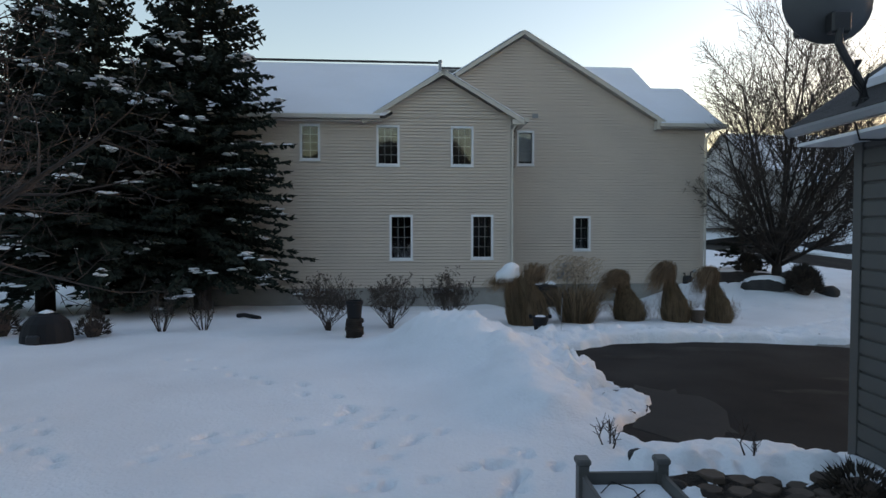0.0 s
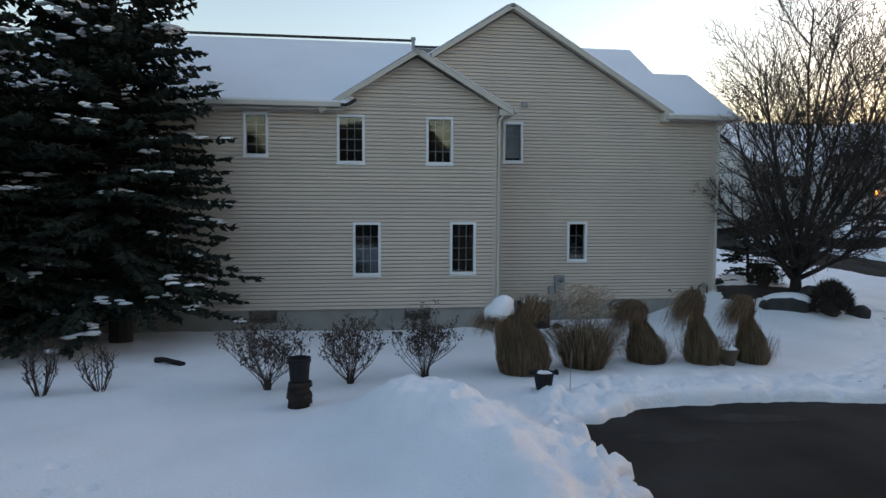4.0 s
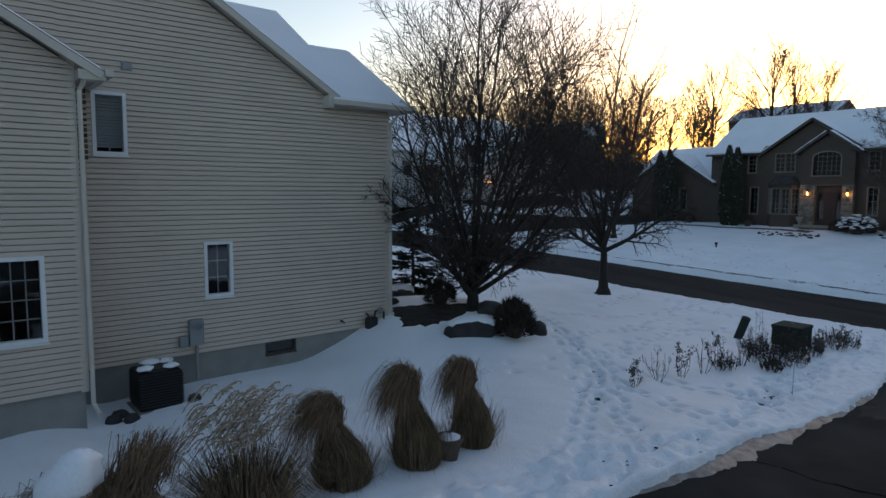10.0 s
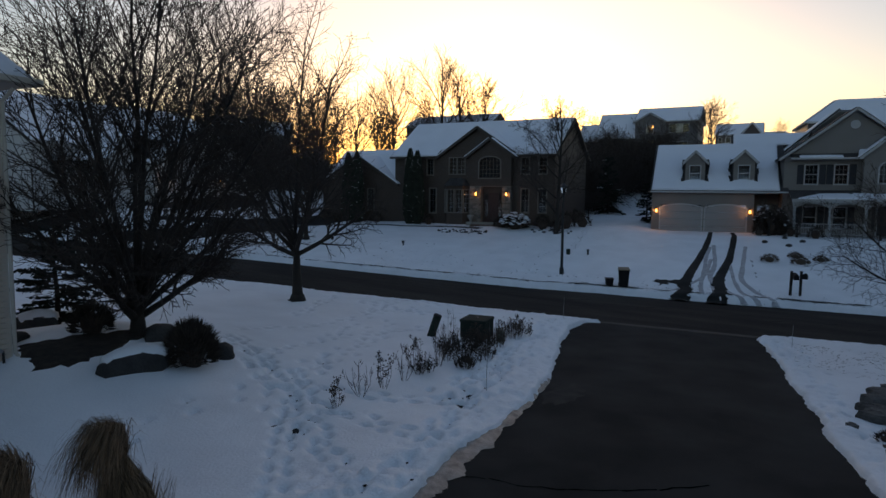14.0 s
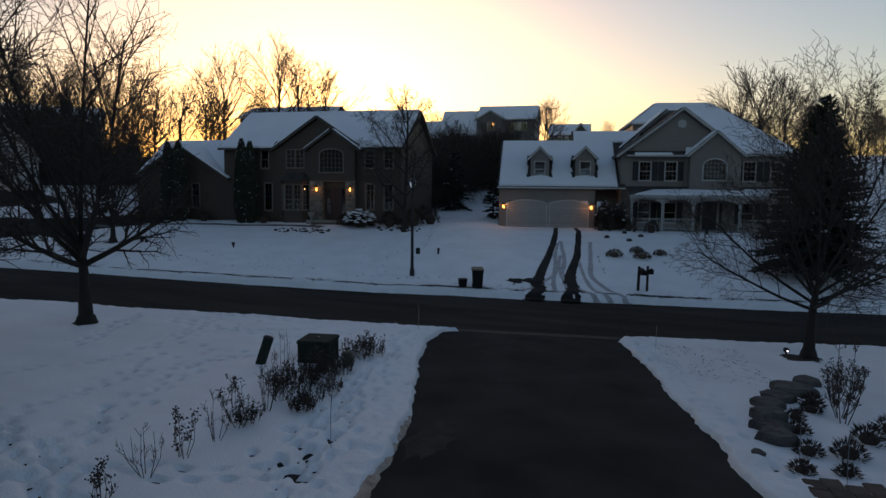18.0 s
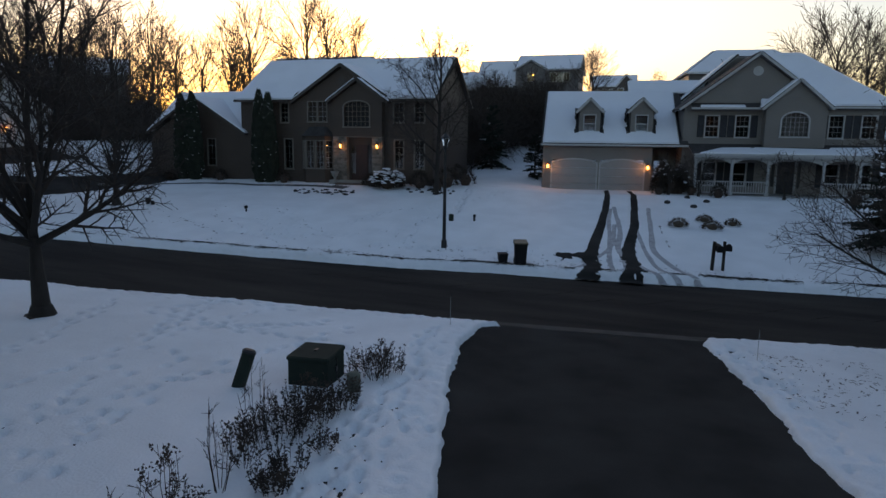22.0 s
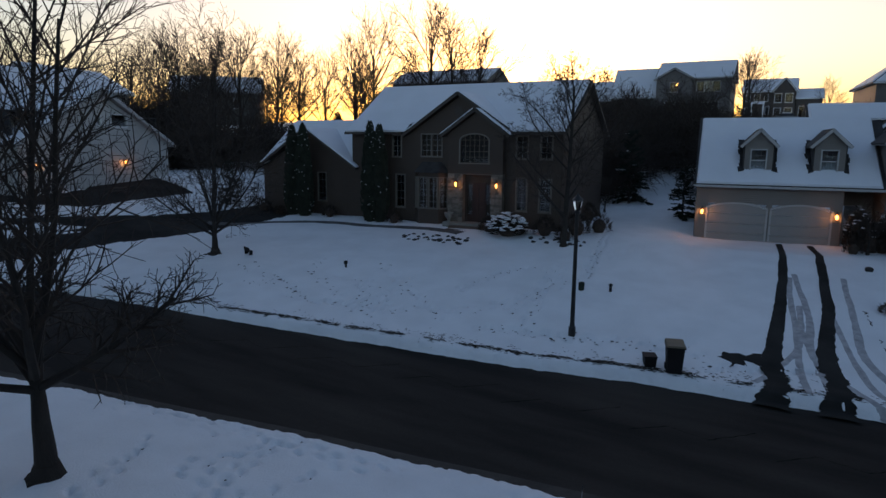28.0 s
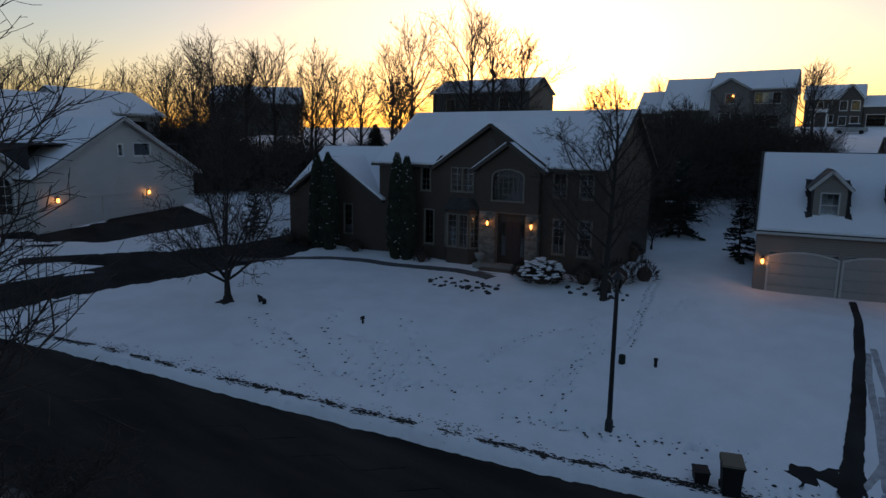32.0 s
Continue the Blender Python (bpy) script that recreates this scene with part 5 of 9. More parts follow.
    for u in posts:
        m = Mesh()
        cx, cy, _ = p(u, -2.1, 0)
        m.turned(cx, cy, ((0.13, 1.42), (0.13, 1.62), (0.10, 1.66), (0.09, 2.6), (0.085, 3.45), (0.13, 3.5), (0.13, 3.64)), 12)
        part("porch_post", m, TRIM_B, h)
    m = Mesh()
    p.box(m, 9.0, 20.4, -2.2, -2.0, 3.62, 3.82)
    part("porch_beam", m, TRIM_B, h)
    for a, b in zip(posts, posts[1:]):
        m = Mesh()
        n = 8
        for i in range(n):
            ua, ub = a + (b - a) * i / n, a + (b - a) * (i + 1) / n
            za, zb = (3.62 - 0.34 * abs(2 * t / n - 1) ** 2.5 for t in (i, i + 1))
            m.loft([[p(ua, d, z) for d, z in ((-2.13, za), (-2.07, za), (-2.07, 3.63), (-2.13, 3.63))], [p(ub, d, z) for d, z in ((-2.13, zb), (-2.07, zb), (-2.07, 3.63), (-2.13, 3.63))]])
        part("porch_arch", m, TRIM_B, h)
        if (a, b) == (13.35, 16.45):
            continue
        m = Mesh()
        p.box(m, a + 0.1, b - 0.1, -2.14, -2.06, 2.22, 2.29)
        p.box(m, a + 0.1, b - 0.1, -2.13, -2.07, 1.54, 1.60)
        rail = part("railing", m, TRIM_B, h)
        n = int((b - a - 0.2) / 0.14)
        for i in range(n):
            u = a + 0.17 + (b - a - 0.34) * i / (n - 1)
            one = Mesh()
            p.box(one, u - 0.018, u + 0.018, -2.118, -2.082, 1.60, 2.22)
            part("baluster", one, TRIM_B, rail)
    for a, b in ((14.12, 14.3), (15.68, 15.86)):
        m = Mesh()
        p.box(m, a, b, -0.03, 0.0, 1.9, 3.4)
        part("sidelight", m, DARK_METAL, h, "dark sidelight beside the front door")
    for i in range(4):
        m = Mesh()
        p.box(m, 13.5, 16.3, -2.5 - 0.3 * i, -2.2 - 0.3 * i, 0.6, 1.26 - 0.17 * i)
        part("porch_step", m, CONCRETE, h)
    return h


taupe_house()
porch_house()


def plain_house(name, label, x, y, deg, width, depth, z0, eave, ridge, skin, openings, gable=None, trim=None, hip=0.0, blinds=(), gable_holes=()):
    """A further house: walls, pitched snowy roof with its ridge along the front, windows; gable = (u0, u1, peak) of a front gable."""
    h = thing(name, pose(0, 0, 0), label, "house")
    trim = trim or TRIM_B
    p = Plane(x, y, deg)
    wall(h, p, ((0, z0), (width, z0), (width, eave), (0, eave)), openings, skin, course=0.23)
    mid = depth / 2
    end = ((0, z0), (depth, z0), (depth, eave), (mid, ridge - 0.15), (0, eave)) if not hip else ((0, z0), (depth, z0), (depth, eave), (0, eave))
    wall(h, Plane(*p(width, 0, 0)[:2], deg + 90), end, [], skin, course=0.23, name="end_wall")
    wall(h, Plane(*p(0, depth, 0)[:2], deg - 90), end, [], skin, course=0.23, name="end_wall")
    wall(h, Plane(*p(width, depth, 0)[:2], deg + 180), ((0, z0), (width, z0), (width, eave), (0, eave)), [], skin, course=0, name="rear_wall")
    room_shell(h, p, 0.3, width - 0.3, 0.2, mid, z0 + 0.1, eave)
    e = 0.35
    roof(h, [P3(p, (-e, -e, eave), (width + e, -e, eave), (width + e - hip, mid, ridge), (-e + hip, mid, ridge)), P3(p, (-e + hip, mid, ridge), (width + e - hip, mid, ridge), (width + e, depth + e, eave), (-e, depth + e, eave))]
         + ([P3(p, (-e, -e, eave), (-e + hip, mid, ridge), (-e, depth + e, eave)), P3(p, (width + e, -e, eave), (width + e - hip, mid, ridge), (width + e, depth + e, eave))] if hip else []), fascia=trim, gutter=[(p(-e, -e - 0.05, eave), p(width + e, -e - 0.05, eave))])
    for k, o in enumerate(openings):
        window(h, p, *o, 2, 3, trim=trim, blind=0.97 if k in blinds else 0.0)
    if gable:
        u0, u1, peak = gable
        q = Plane(*p(0, -0.6, 0)[:2], deg)
        c = (u0 + u1) / 2
        cuts = [o for o in ((c - 0.55, c + 0.55, eave - 1.7, eave - 0.4),) if not any(o[0] < g[1] and g[0] < o[1] and g[3] > o[2] for g in gable_holes)] + list(gable_holes)
        wall(h, q, ((u0, z0), (u1, z0), (u1, eave), (c, peak), (u0, eave)), cuts, skin, course=0.23, name="gable_wall")
        for o in cuts:
            window(h, q, *o, 2, 3, trim=trim)
        back = mid * (peak - eave) / (ridge - eave) + 0.6
        roof(h, [P3(q, (u0 - e, -e, eave - 0.1), (c, -e, peak + 0.15), (c, back, peak + 0.15), (u0 - e, 0.4, eave - 0.1)), P3(q, (c, -e, peak + 0.15), (u1 + e, -e, eave - 0.1), (u1 + e, 0.4, eave - 0.1), (c, back, peak + 0.15))], fascia=trim, name="gable_roof",
             edges=[(q(u0 - e, -e - 0.02, eave - 0.14), q(c, -e - 0.02, peak + 0.12)), (q(c, -e - 0.02, peak + 0.12), q(u1 + e, -e - 0.02, eave - 0.14))])
    return h, p


def white_gable_house():
    h = thing("white_gable_house", pose(0, 0, 0), "white-sided house with gabled garage wing and lit lanterns", "house")
    p = Plane(40.7, 32.9, 10)
    wins = [(4.02, 4.42, 7.5, 8.3), (5.25, 6.66, 7.5, 8.35)]
    doors = [(-0.1, 2.65, 2.8, 5.0), (3.05, 5.8, 2.8, 5.0)]
    wall(h, p, ((-1.7, 2.6), (10.5, 2.6), (10.5, 6.4), (4.41, 9.75), (-1.7, 6.4)), wins + doors, SIDING_C, course=0.2)
    wall(h, Plane(*p(-1.7, 11, 0)[:2], -80), ((0, 2.6), (11, 2.6), (11, 6.4), (0, 6.4)), [], SIDING_C, course=0.2, name="side_wall")
    wall(h, Plane(*p(10.5, 0, 0)[:2], 100), ((0, 2.6), (11, 2.6), (11, 6.4), (0, 6.4)), [], SIDING_C, course=0.2, name="side_wall")
    window(h, p, *wins[0], 1, 2)
    window(h, p, *wins[1], 2, 1)
    room_shell(h, p, -1.4, 10.2, 0.7, 5, 2.9, 8.3)
    for d in doors:
        garage_door(h, p, d[0], d[1], 3.0, d[3], 0.02, casing=SIDING_C, leaf=SIDING_C)
    wall_lantern(h, p, -0.52, 4.98, 1.6, 1.3)
    wall_lantern(h, p, 6.16, 5.03, 1.6, 1.3)
    roof(h, [P3(p, (-2.1, -0.4, 6.15), (4.41, -0.4, 9.9), (4.41, 11.4, 9.9), (-2.1, 11.4, 6.15)), P3(p, (4.41, -0.4, 9.9), (10.95, -0.4, 6.15), (10.95, 11.4, 6.15), (4.41, 11.4, 9.9))], fascia=TRIM_B,
         edges=[(p(-2.15, -0.42, 6.1), p(4.41, -0.42, 9.87)), (p(4.41, -0.42, 9.87), p(11.0, -0.42, 6.1))])
    # entry gable with a curved-headed window
    q = Plane(*p(0, 1.2, 0)[:2], 10)
    wall(h, q, ((-5.4, 2.6), (-1.7, 2.6), (-1.7, 6.5), (-3.5, 7.9), (-5.4, 6.5)), [(-3.5, -2.15, 4.3, 6.4)], SIDING_C, course=0.2, name="entry_wall")
    arch_window(h, q, -3.5, -2.15, 4.3, 6.4, 5.7, 3, 4, skin=SIDING_C)
    # near-black panel in place of the interior's shade behind the curved window
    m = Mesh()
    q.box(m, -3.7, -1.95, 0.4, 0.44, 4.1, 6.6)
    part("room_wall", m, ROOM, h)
    roof(h, [P3(q, (-5.8, -0.35, 6.25), (-3.5, -0.35, 8.05), (-3.5, 5.5, 8.05), (-5.8, 5.5, 6.25)), P3(q, (-3.5, -0.35, 8.05), (-1.2, -0.35, 6.25), (-1.2, 5.5, 6.25), (-3.5, 5.5, 8.05))], fascia=TRIM_B, name="entry_roof",
         edges=[(q(-5.85, -0.37, 6.2), q(-3.5, -0.37, 8.02)), (q(-3.5, -0.37, 8.02), q(-1.15, -0.37, 6.2))])
    plain_house("white_main_house", "tall white house block behind the garage wing", *p(-9, 4.2, 0)[:2], 10, 19.6, 12.1, 2.6, 7.5, 11.75, SIDING_C, [(1.5, 2.6, 5.4, 6.8), (4, 5.1, 5.4, 6.8)])
    plain_house("white_rear_house", "white rear house block under a snowy roof", *p(9.0, 9.2, 0)[:2], 10, 7.6, 7.0, 2.6, 10.5, 12.5, SIDING_C, [(4.6, 6.2, 9.0, 10.1)])


white_gable_house()
plain_house("hill_house", "long dark house on the snowy hill behind the trees", 108.3, 50.7, -90, 17, 9, 11.0, 16.2, 18.5, SIDING_D, [(2.5, 4.2, 13.4, 15.4), (7, 8.6, 13.4, 15.4), (12, 13.6, 13.4, 15.4)])
plain_house("hill_house", "dark gabled house between bare trees on the hill", 88, 80, -50, 14, 9, 9.5, 14.4, 17.3, SIDING_D, [(1.2, 2.4, 12, 13.5), (9.8, 11, 12, 13.5)], gable=(3.8, 8.6, 16.7))
_, tp = plain_house("hill_house", "tall grey house on the hill with a lamp lit upstairs", 112, 9.2, -90, 9.5, 9, 8.2, 15.7, 18.4, HILL_GREY, [(5.2, 6.15, 14.0, 15.4), (6.2, 7.2, 14.0, 15.4), (7.25, 8.2, 14.0, 15.4), (5.2, 6.6, 11.1, 12.6), (6.65, 8.1, 11.1, 12.6), (5.8, 7.6, 9.2, 10.0)],
                    gable=(0.0, 4.7, 17.0), blinds=(1,), gable_holes=((1.2, 2.55, 11.15, 12.8), (2.6, 3.95, 11.15, 12.8)))
bulb = Mesh()
bulb.turned(*tp(2.7, -0.3, 0)[:2], ((0.02, 14.85), (0.14, 14.95), (0.14, 15.05), (0.02, 15.15)), 8)
part("ceiling_lamp", bulb, LAMP_GLOW, _)
plain_house("hill_house", "lower snowy-roofed wing house on the hill", 112, 15.4, -90, 6.1, 8, 8.4, 13.2, 17.7, SIDING_D, [(0.3, 1.3, 11.2, 12.5), (1.4, 2.4, 11.2, 12.5)])
plain_house("hill_house", "narrow dark house beside the tall grey house", 114, 19.2, -90, 3.3, 7, 8.6, 13.0, 16.2, HILL_BROWN, [(1.2, 2.1, 10.8, 12.0)])
brown, bp = plain_house("hill_house", "brown house with white-trimmed gable on the hill", 157, 0.6, -90, 9.1, 9, 12.0, 17.1, 19.9, HILL_BROWN, [(0.5, 1.3, 15.4, 16.7), (2.0, 3.0, 15.4, 16.7), (3.7, 4.4, 15.4, 16.7), (0.4, 1.2, 13.0, 14.4), (4.0, 4.7, 13.0, 14.4)], gable=(5.3, 9.0, 19.5), trim=TRIM,
                        gable_holes=((5.5, 6.7, 15.1, 16.8), (7.3, 8.6, 15.1, 16.8), (5.5, 6.7, 12.5, 14.1), (7.3, 8.6, 12.5, 14.1)))
m = Mesh()
bp.box(m, 1.5, 3.9, -1.6, -0.05, 14.9, 15.4)
part("porch_roof", m, SHADED_ROOF_SNOW, brown, "small porch roof under snow")
for u in (1.7, 3.7):
    m = Mesh()
    bp.box(m, u - 0.12, u + 0.12, -1.5, -1.26, 11.9, 14.9)
    part("porch_post", m, TRIM, brown)
plain_house("hill_house", "low garage wing beside the brown house", 157, -8.6, -90, 4.3, 8, 12.0, 15.7, 17.8, HILL_BROWN, [(0.5, 3.4, 12.2, 14.4)], trim=TRIM)
plain_house("hill_house", "tan hip-roofed house behind the porch house", 93, -14.6, -84, 14, 10, 5.5, 12.8, 16.0, HILL_GREY, [(1.5, 3.0, 11.0, 12.4), (5, 6.5, 11.0, 12.4), (9, 10.5, 11.0, 12.4)], hip=4.0, trim=TRIM)
plain_house("street_house", "dark two-storey house further up the street", 30, 64, -20, 14, 9, 2.6, 8.6, 12.0, SIDING_D, [(2, 3.2, 6, 7.5), (6, 7.2, 6, 7.5), (10, 11.2, 6, 7.5), (2, 3.2, 3.4, 5), (10, 11.2, 3.4, 5)], gable=(4, 9, 11.2))


def parked_car(x, y, deg):
    """A saloon car: lofted body, cabin, windows and four wheels."""
    t = thing("parked_car", pose(x, y, ground_z(x, y) + 0.12, 0, 0, deg), "silver parked car with snow on its roof", "car")
    b = Mesh()
    b.loft([[(u, s_ * w, z) for s_, z in ((-1, lo), (1, lo), (1, hi), (-1, hi))] for u, w, lo, hi in ((-2.2, 0.72, 0.35, 0.72), (-2.0, 0.86, 0.22, 0.88), (-0.8, 0.9, 0.2, 0.93), (1.0, 0.9, 0.2, 0.93), (2.0, 0.84, 0.22, 0.82), (2.25, 0.7, 0.35, 0.66))])
    body = part("body", b, GREY_METAL, t)
    c = Mesh()
    c.loft([[(u0, -w, z), (u1, -w, z), (u1, w, z), (u0, w, z)] for u0, u1, w, z in ((-1.75, 1.05, 0.84, 0.93), (-1.15, 0.35, 0.66, 1.42))])
    part("cabin", c, DARK_METAL, body)
    r = Mesh()
    r.loft([[(u0, -w, z), (u1, -w, z), (u1, w, z), (u0, w, z)] for u0, u1, w, z in ((-1.2, 0.4, 0.68, 1.42), (-1.05, 0.25, 0.6, 1.52))])
    part("roof_snow", r, SHADED_ROOF_SNOW, body)
    for u in (-1.4, 1.4):
        for v in (-0.82, 0.82):
            w = Mesh()
            w.loft([[(u + 0.32 * math.cos(2 * math.pi * i / 14), v + e, 0.2 + 0.32 * math.sin(2 * math.pi * i / 14)) for i in range(14)] for e in (-0.1, 0.1)])
            part("wheel", w, BLACK, t)
    return t


parked_car(137, -6.9, 86)


# ---- bare trees ----
def grow(limbs, twigs, p, d, length, r, level, rng, kind):
    """One branch and, from it, its own branches."""
    n = 6 if level == 0 else 4 if level == 1 else 3
    wig = kind["wiggle"][min(level, 3)]
    up = kind["up"][min(level, 3)]
    pts, dirs = [p.copy()], [d.copy()]
    q = p.copy()
    for i in range(n):
        d = (d + Vector((rng.uniform(-wig, wig), rng.uniform(-wig, wig), rng.uniform(-wig, wig) * 0.6 + up))).normalized()
        q = q + d * (length / n)
        pts.append(q.copy())
        dirs.append(d.copy())
    tip = r * (0.35 if level < 2 else 0.3)
    rad = [max(kind["thin"], r + (tip - r) * i / n) for i in range(n + 1)]
    (limbs if level < 2 else twigs).tube(pts, rad, (9, 6, 3, 3, 3)[min(level, 4)])
    if level >= kind["levels"]:
        return
    kids = kind["kids"][level]
    lo = kind["from"][min(level, 3)]
    for k in range(kids):
        t = lo + (1 - lo) * (k + rng.uniform(0.1, 0.9)) / kids
        i = min(n - 1, int(t * n))
        f = t * n - i
        o = pts[i].lerp(pts[i + 1], f)
        axis = dirs[i + 1].orthogonal()
        axis.rotate(Matrix.Rotation(2.4 * k + rng.uniform(-0.7, 0.7), 3, dirs[i + 1]))
        lo_a, hi_a = kind["angle"][min(level, 3)]
        ang = radians(hi_a + (lo_a - hi_a) * (k + 0.5) / kids + rng.uniform(-8, 8)) if level == 0 else radians(rng.uniform(lo_a, hi_a))
        c = (dirs[i + 1] * math.cos(ang) + axis * math.sin(ang)).normalized()
        ln = length * kind["ratio"][min(level, 3)] * (1.15 - (kind.get("taper0", kind["taper"]) if level == 0 else kind["taper"]) * t) * rng.uniform(0.75, 1.2)
        if level == 0 and "dome" in kind:
            wide_, high_ = kind["dome"]
            ca_, sa_ = math.cos(ang), math.sin(ang)
            ln = 0.86 * 2 * high_ * ca_ / (ca_ * ca_ + (high_ / wide_) ** 2 * sa_ * sa_) * rng.uniform(0.92, 1.06)
            ln = max(ln, wide_ * kind.get("floor", 0.8) * rng.uniform(0.85, 1.1))
        cr = min(rad[i] * 0.7, r * kind["rratio"] * (1.1 - 0.5 * t))
        grow(limbs, twigs, o, c, ln, cr, level + 1, rng, kind)


def bare_tree(name, label, x, y, seed, kind, group="", lean=(0, 0), z=None):
    rng = random.Random(seed)
    limbs, twigs = Mesh(), Mesh()
    flare = kind["radius"]
    d0 = Vector((lean[0], lean[1], 1)).normalized()
    grow(limbs, twigs, Vector((0, 0, -0.15)), d0, kind["trunk"], flare, 0, rng, kind)
    limbs.turned(0, 0, ((flare * 1.9, -0.2), (flare * 1.35, 0.08), (flare * 1.02, 0.32)), 9)
    t = thing(name, pose(x, y, (ground_z(x, y) + 0.05) if z is None else z), label, "tree", group)
    part("trunk", limbs, BARK, t, smooth=True)
    part("twig_crown", twigs, TWIG, t)
    return t


MAPLE = dict(dome=(3.3, 4.5), levels=4, trunk=1.45, radius=0.24, thin=0.0065, kids=(22, 15, 9, 5), angle=((5, 66), (16, 44), (20, 46), (22, 50)), ratio=(1.86, 0.40, 0.46, 0.5), taper=0.42, taper0=-0.95, rratio=0.46, up=(0.0, 0.10, 0.06, 0.05), wiggle=(0.05, 0.09, 0.12, 0.16), **{"from": (0.5, 0.30, 0.2, 0.2)})
SMALL = dict(levels=4, trunk=2.2, radius=0.16, thin=0.005, kids=(9, 8, 7, 4), angle=((25, 62), (25, 52), (30, 60), (25, 60)), ratio=(1.55, 0.46, 0.46, 0.5), taper=0.5, rratio=0.45, up=(0.0, 0.06, 0.05, 0.03), wiggle=(0.05, 0.2, 0.25, 0.3), **{"from": (0.6, 0.2, 0.2, 0.2)})
LEADER = dict(levels=4, trunk=6.5, radius=0.17, thin=0.005, kids=(16, 8, 6, 4), angle=((25, 60), (25, 50), (30, 60), (25, 60)), ratio=(0.52, 0.46, 0.46, 0.5), taper=0.62, rratio=0.40, up=(0.0, 0.05, 0.05, 0.03), wiggle=(0.06, 0.2, 0.25, 0.3), **{"from": (0.26, 0.2, 0.2, 0.2)})
TALL = dict(levels=3, trunk=9.0, radius=0.22, thin=0.015, kids=(13, 9, 7), angle=((8, 42), (15, 36), (18, 40), (25, 60)), ratio=(0.62, 0.46, 0.50, 0.5), taper=0.4, rratio=0.40, up=(0.0, 0.06, 0.05, 0.04), wiggle=(0.04, 0.06, 0.08, 0.12), **{"from": (0.34, 0.25, 0.2, 0.2)})
BUSHY = dict(levels=3, trunk=1.4, radius=0.06, thin=0.014, kids=(16, 12, 9), angle=((10, 70), (22, 52), (25, 55), (25, 60)), ratio=(2.6, 0.5, 0.5, 0.5), taper=0.4, rratio=0.5, up=(0.0, 0.06, 0.05, 0.03), wiggle=(0.1, 0.2, 0.25, 0.3), **{"from": (0.05, 0.15, 0.2, 0.2)})

bare_tree("maple_tree", "large leafless maple with many ascending stems in mulch", 14.1, 1.4, 5, MAPLE, z=0.62, lean=(0.05, 0.0))
bare_tree("street_tree", "slender leafless tree standing in the snowy front lawn", 24.5, 5.6, 11, dict(MAPLE, dome=(3.3, 4.9), floor=1.0, trunk=2.8, radius=0.25, rratio=0.56, thin=0.006, wiggle=(0.05, 0.07, 0.10, 0.14), kids=(11, 13, 8, 4), ratio=(1.0, 0.42, 0.46, 0.5), angle=((4, 70), (16, 42), (22, 50), (25, 60)), **{"from": (0.68, 0.24, 0.2, 0.2)}))
bare_tree("street_tree", "leafless lawn tree with wide low branches by the kerb", 29.4, -16.8, 21, dict(MAPLE, dome=(3.8, 3.4), floor=1.1, trunk=2.7, radius=0.2, rratio=0.36, thin=0.0055, wiggle=(0.05, 0.08, 0.11, 0.15), kids=(15, 12, 8, 4), ratio=(1.05, 0.44, 0.48, 0.5), taper0=-1.2, angle=((4, 78), (18, 45), (22, 50), (25, 60)), up=(0.0, 0.07, 0.06, 0.05), **{"from": (0.62, 0.24, 0.2, 0.2)}))
bare_tree("lawn_tree", "small leafless tree on the lawn beside the driveway", 41.2, 19.1, 31, dict(MAPLE, dome=(3.5, 5.2), floor=0.95, trunk=2.1, radius=0.2, thin=0.010, wiggle=(0.05, 0.08, 0.11, 0.15), kids=(14, 10, 7, 4), ratio=(1.08, 0.42, 0.44, 0.5), angle=((6, 66), (20, 45), (25, 55), (25, 60))))
bare_tree("house_tree", "tall slender leafless tree before the taupe house", 50.3, 2.9, 41, dict(LEADER, trunk=8.6, radius=0.16, thin=0.008, kids=(17, 10, 7, 4), ratio=(0.52, 0.48, 0.46, 0.5), angle=((14, 50), (22, 46), (30, 60), (25, 60)), up=(0.0, 0.08, 0.06, 0.04), **{"from": (0.16, 0.2, 0.2, 0.2)}))
bare_tree("yard_tree", "leafless dark tree with low spreading limbs in the back yard", -4.1, -14.75, 55, dict(SMALL, trunk=2.6, radius=0.16, kids=(14, 9, 6, 4), ratio=(1.5, 0.5, 0.46, 0.5), angle=((30, 68), (25, 52), (30, 60), (25, 60)), up=(0.0, 0.07, 0.05, 0.03)), lean=(-0.22, 0.05))
tall = [bare_tree("tall_tree", "tall leafless tree against the evening sky", 92, 47, 60 + k, dict(TALL, angle=((8 + 2 * k, 40 + 5 * k), (15, 36), (18, 40), (25, 60))), "trees on the hill") for k in range(3)]
tops = [max(max(v.co.z for v in c.data.vertices) for c in t_.children) for t_ in tall]
thicket = [bare_tree("thicket_bush", "leafless undergrowth in the dark wood", 70, 4, 80 + k, dict(BUSHY, trunk=1.3 + 0.3 * k), "wood behind the houses") for k in range(2)]
rng = random.Random(9)
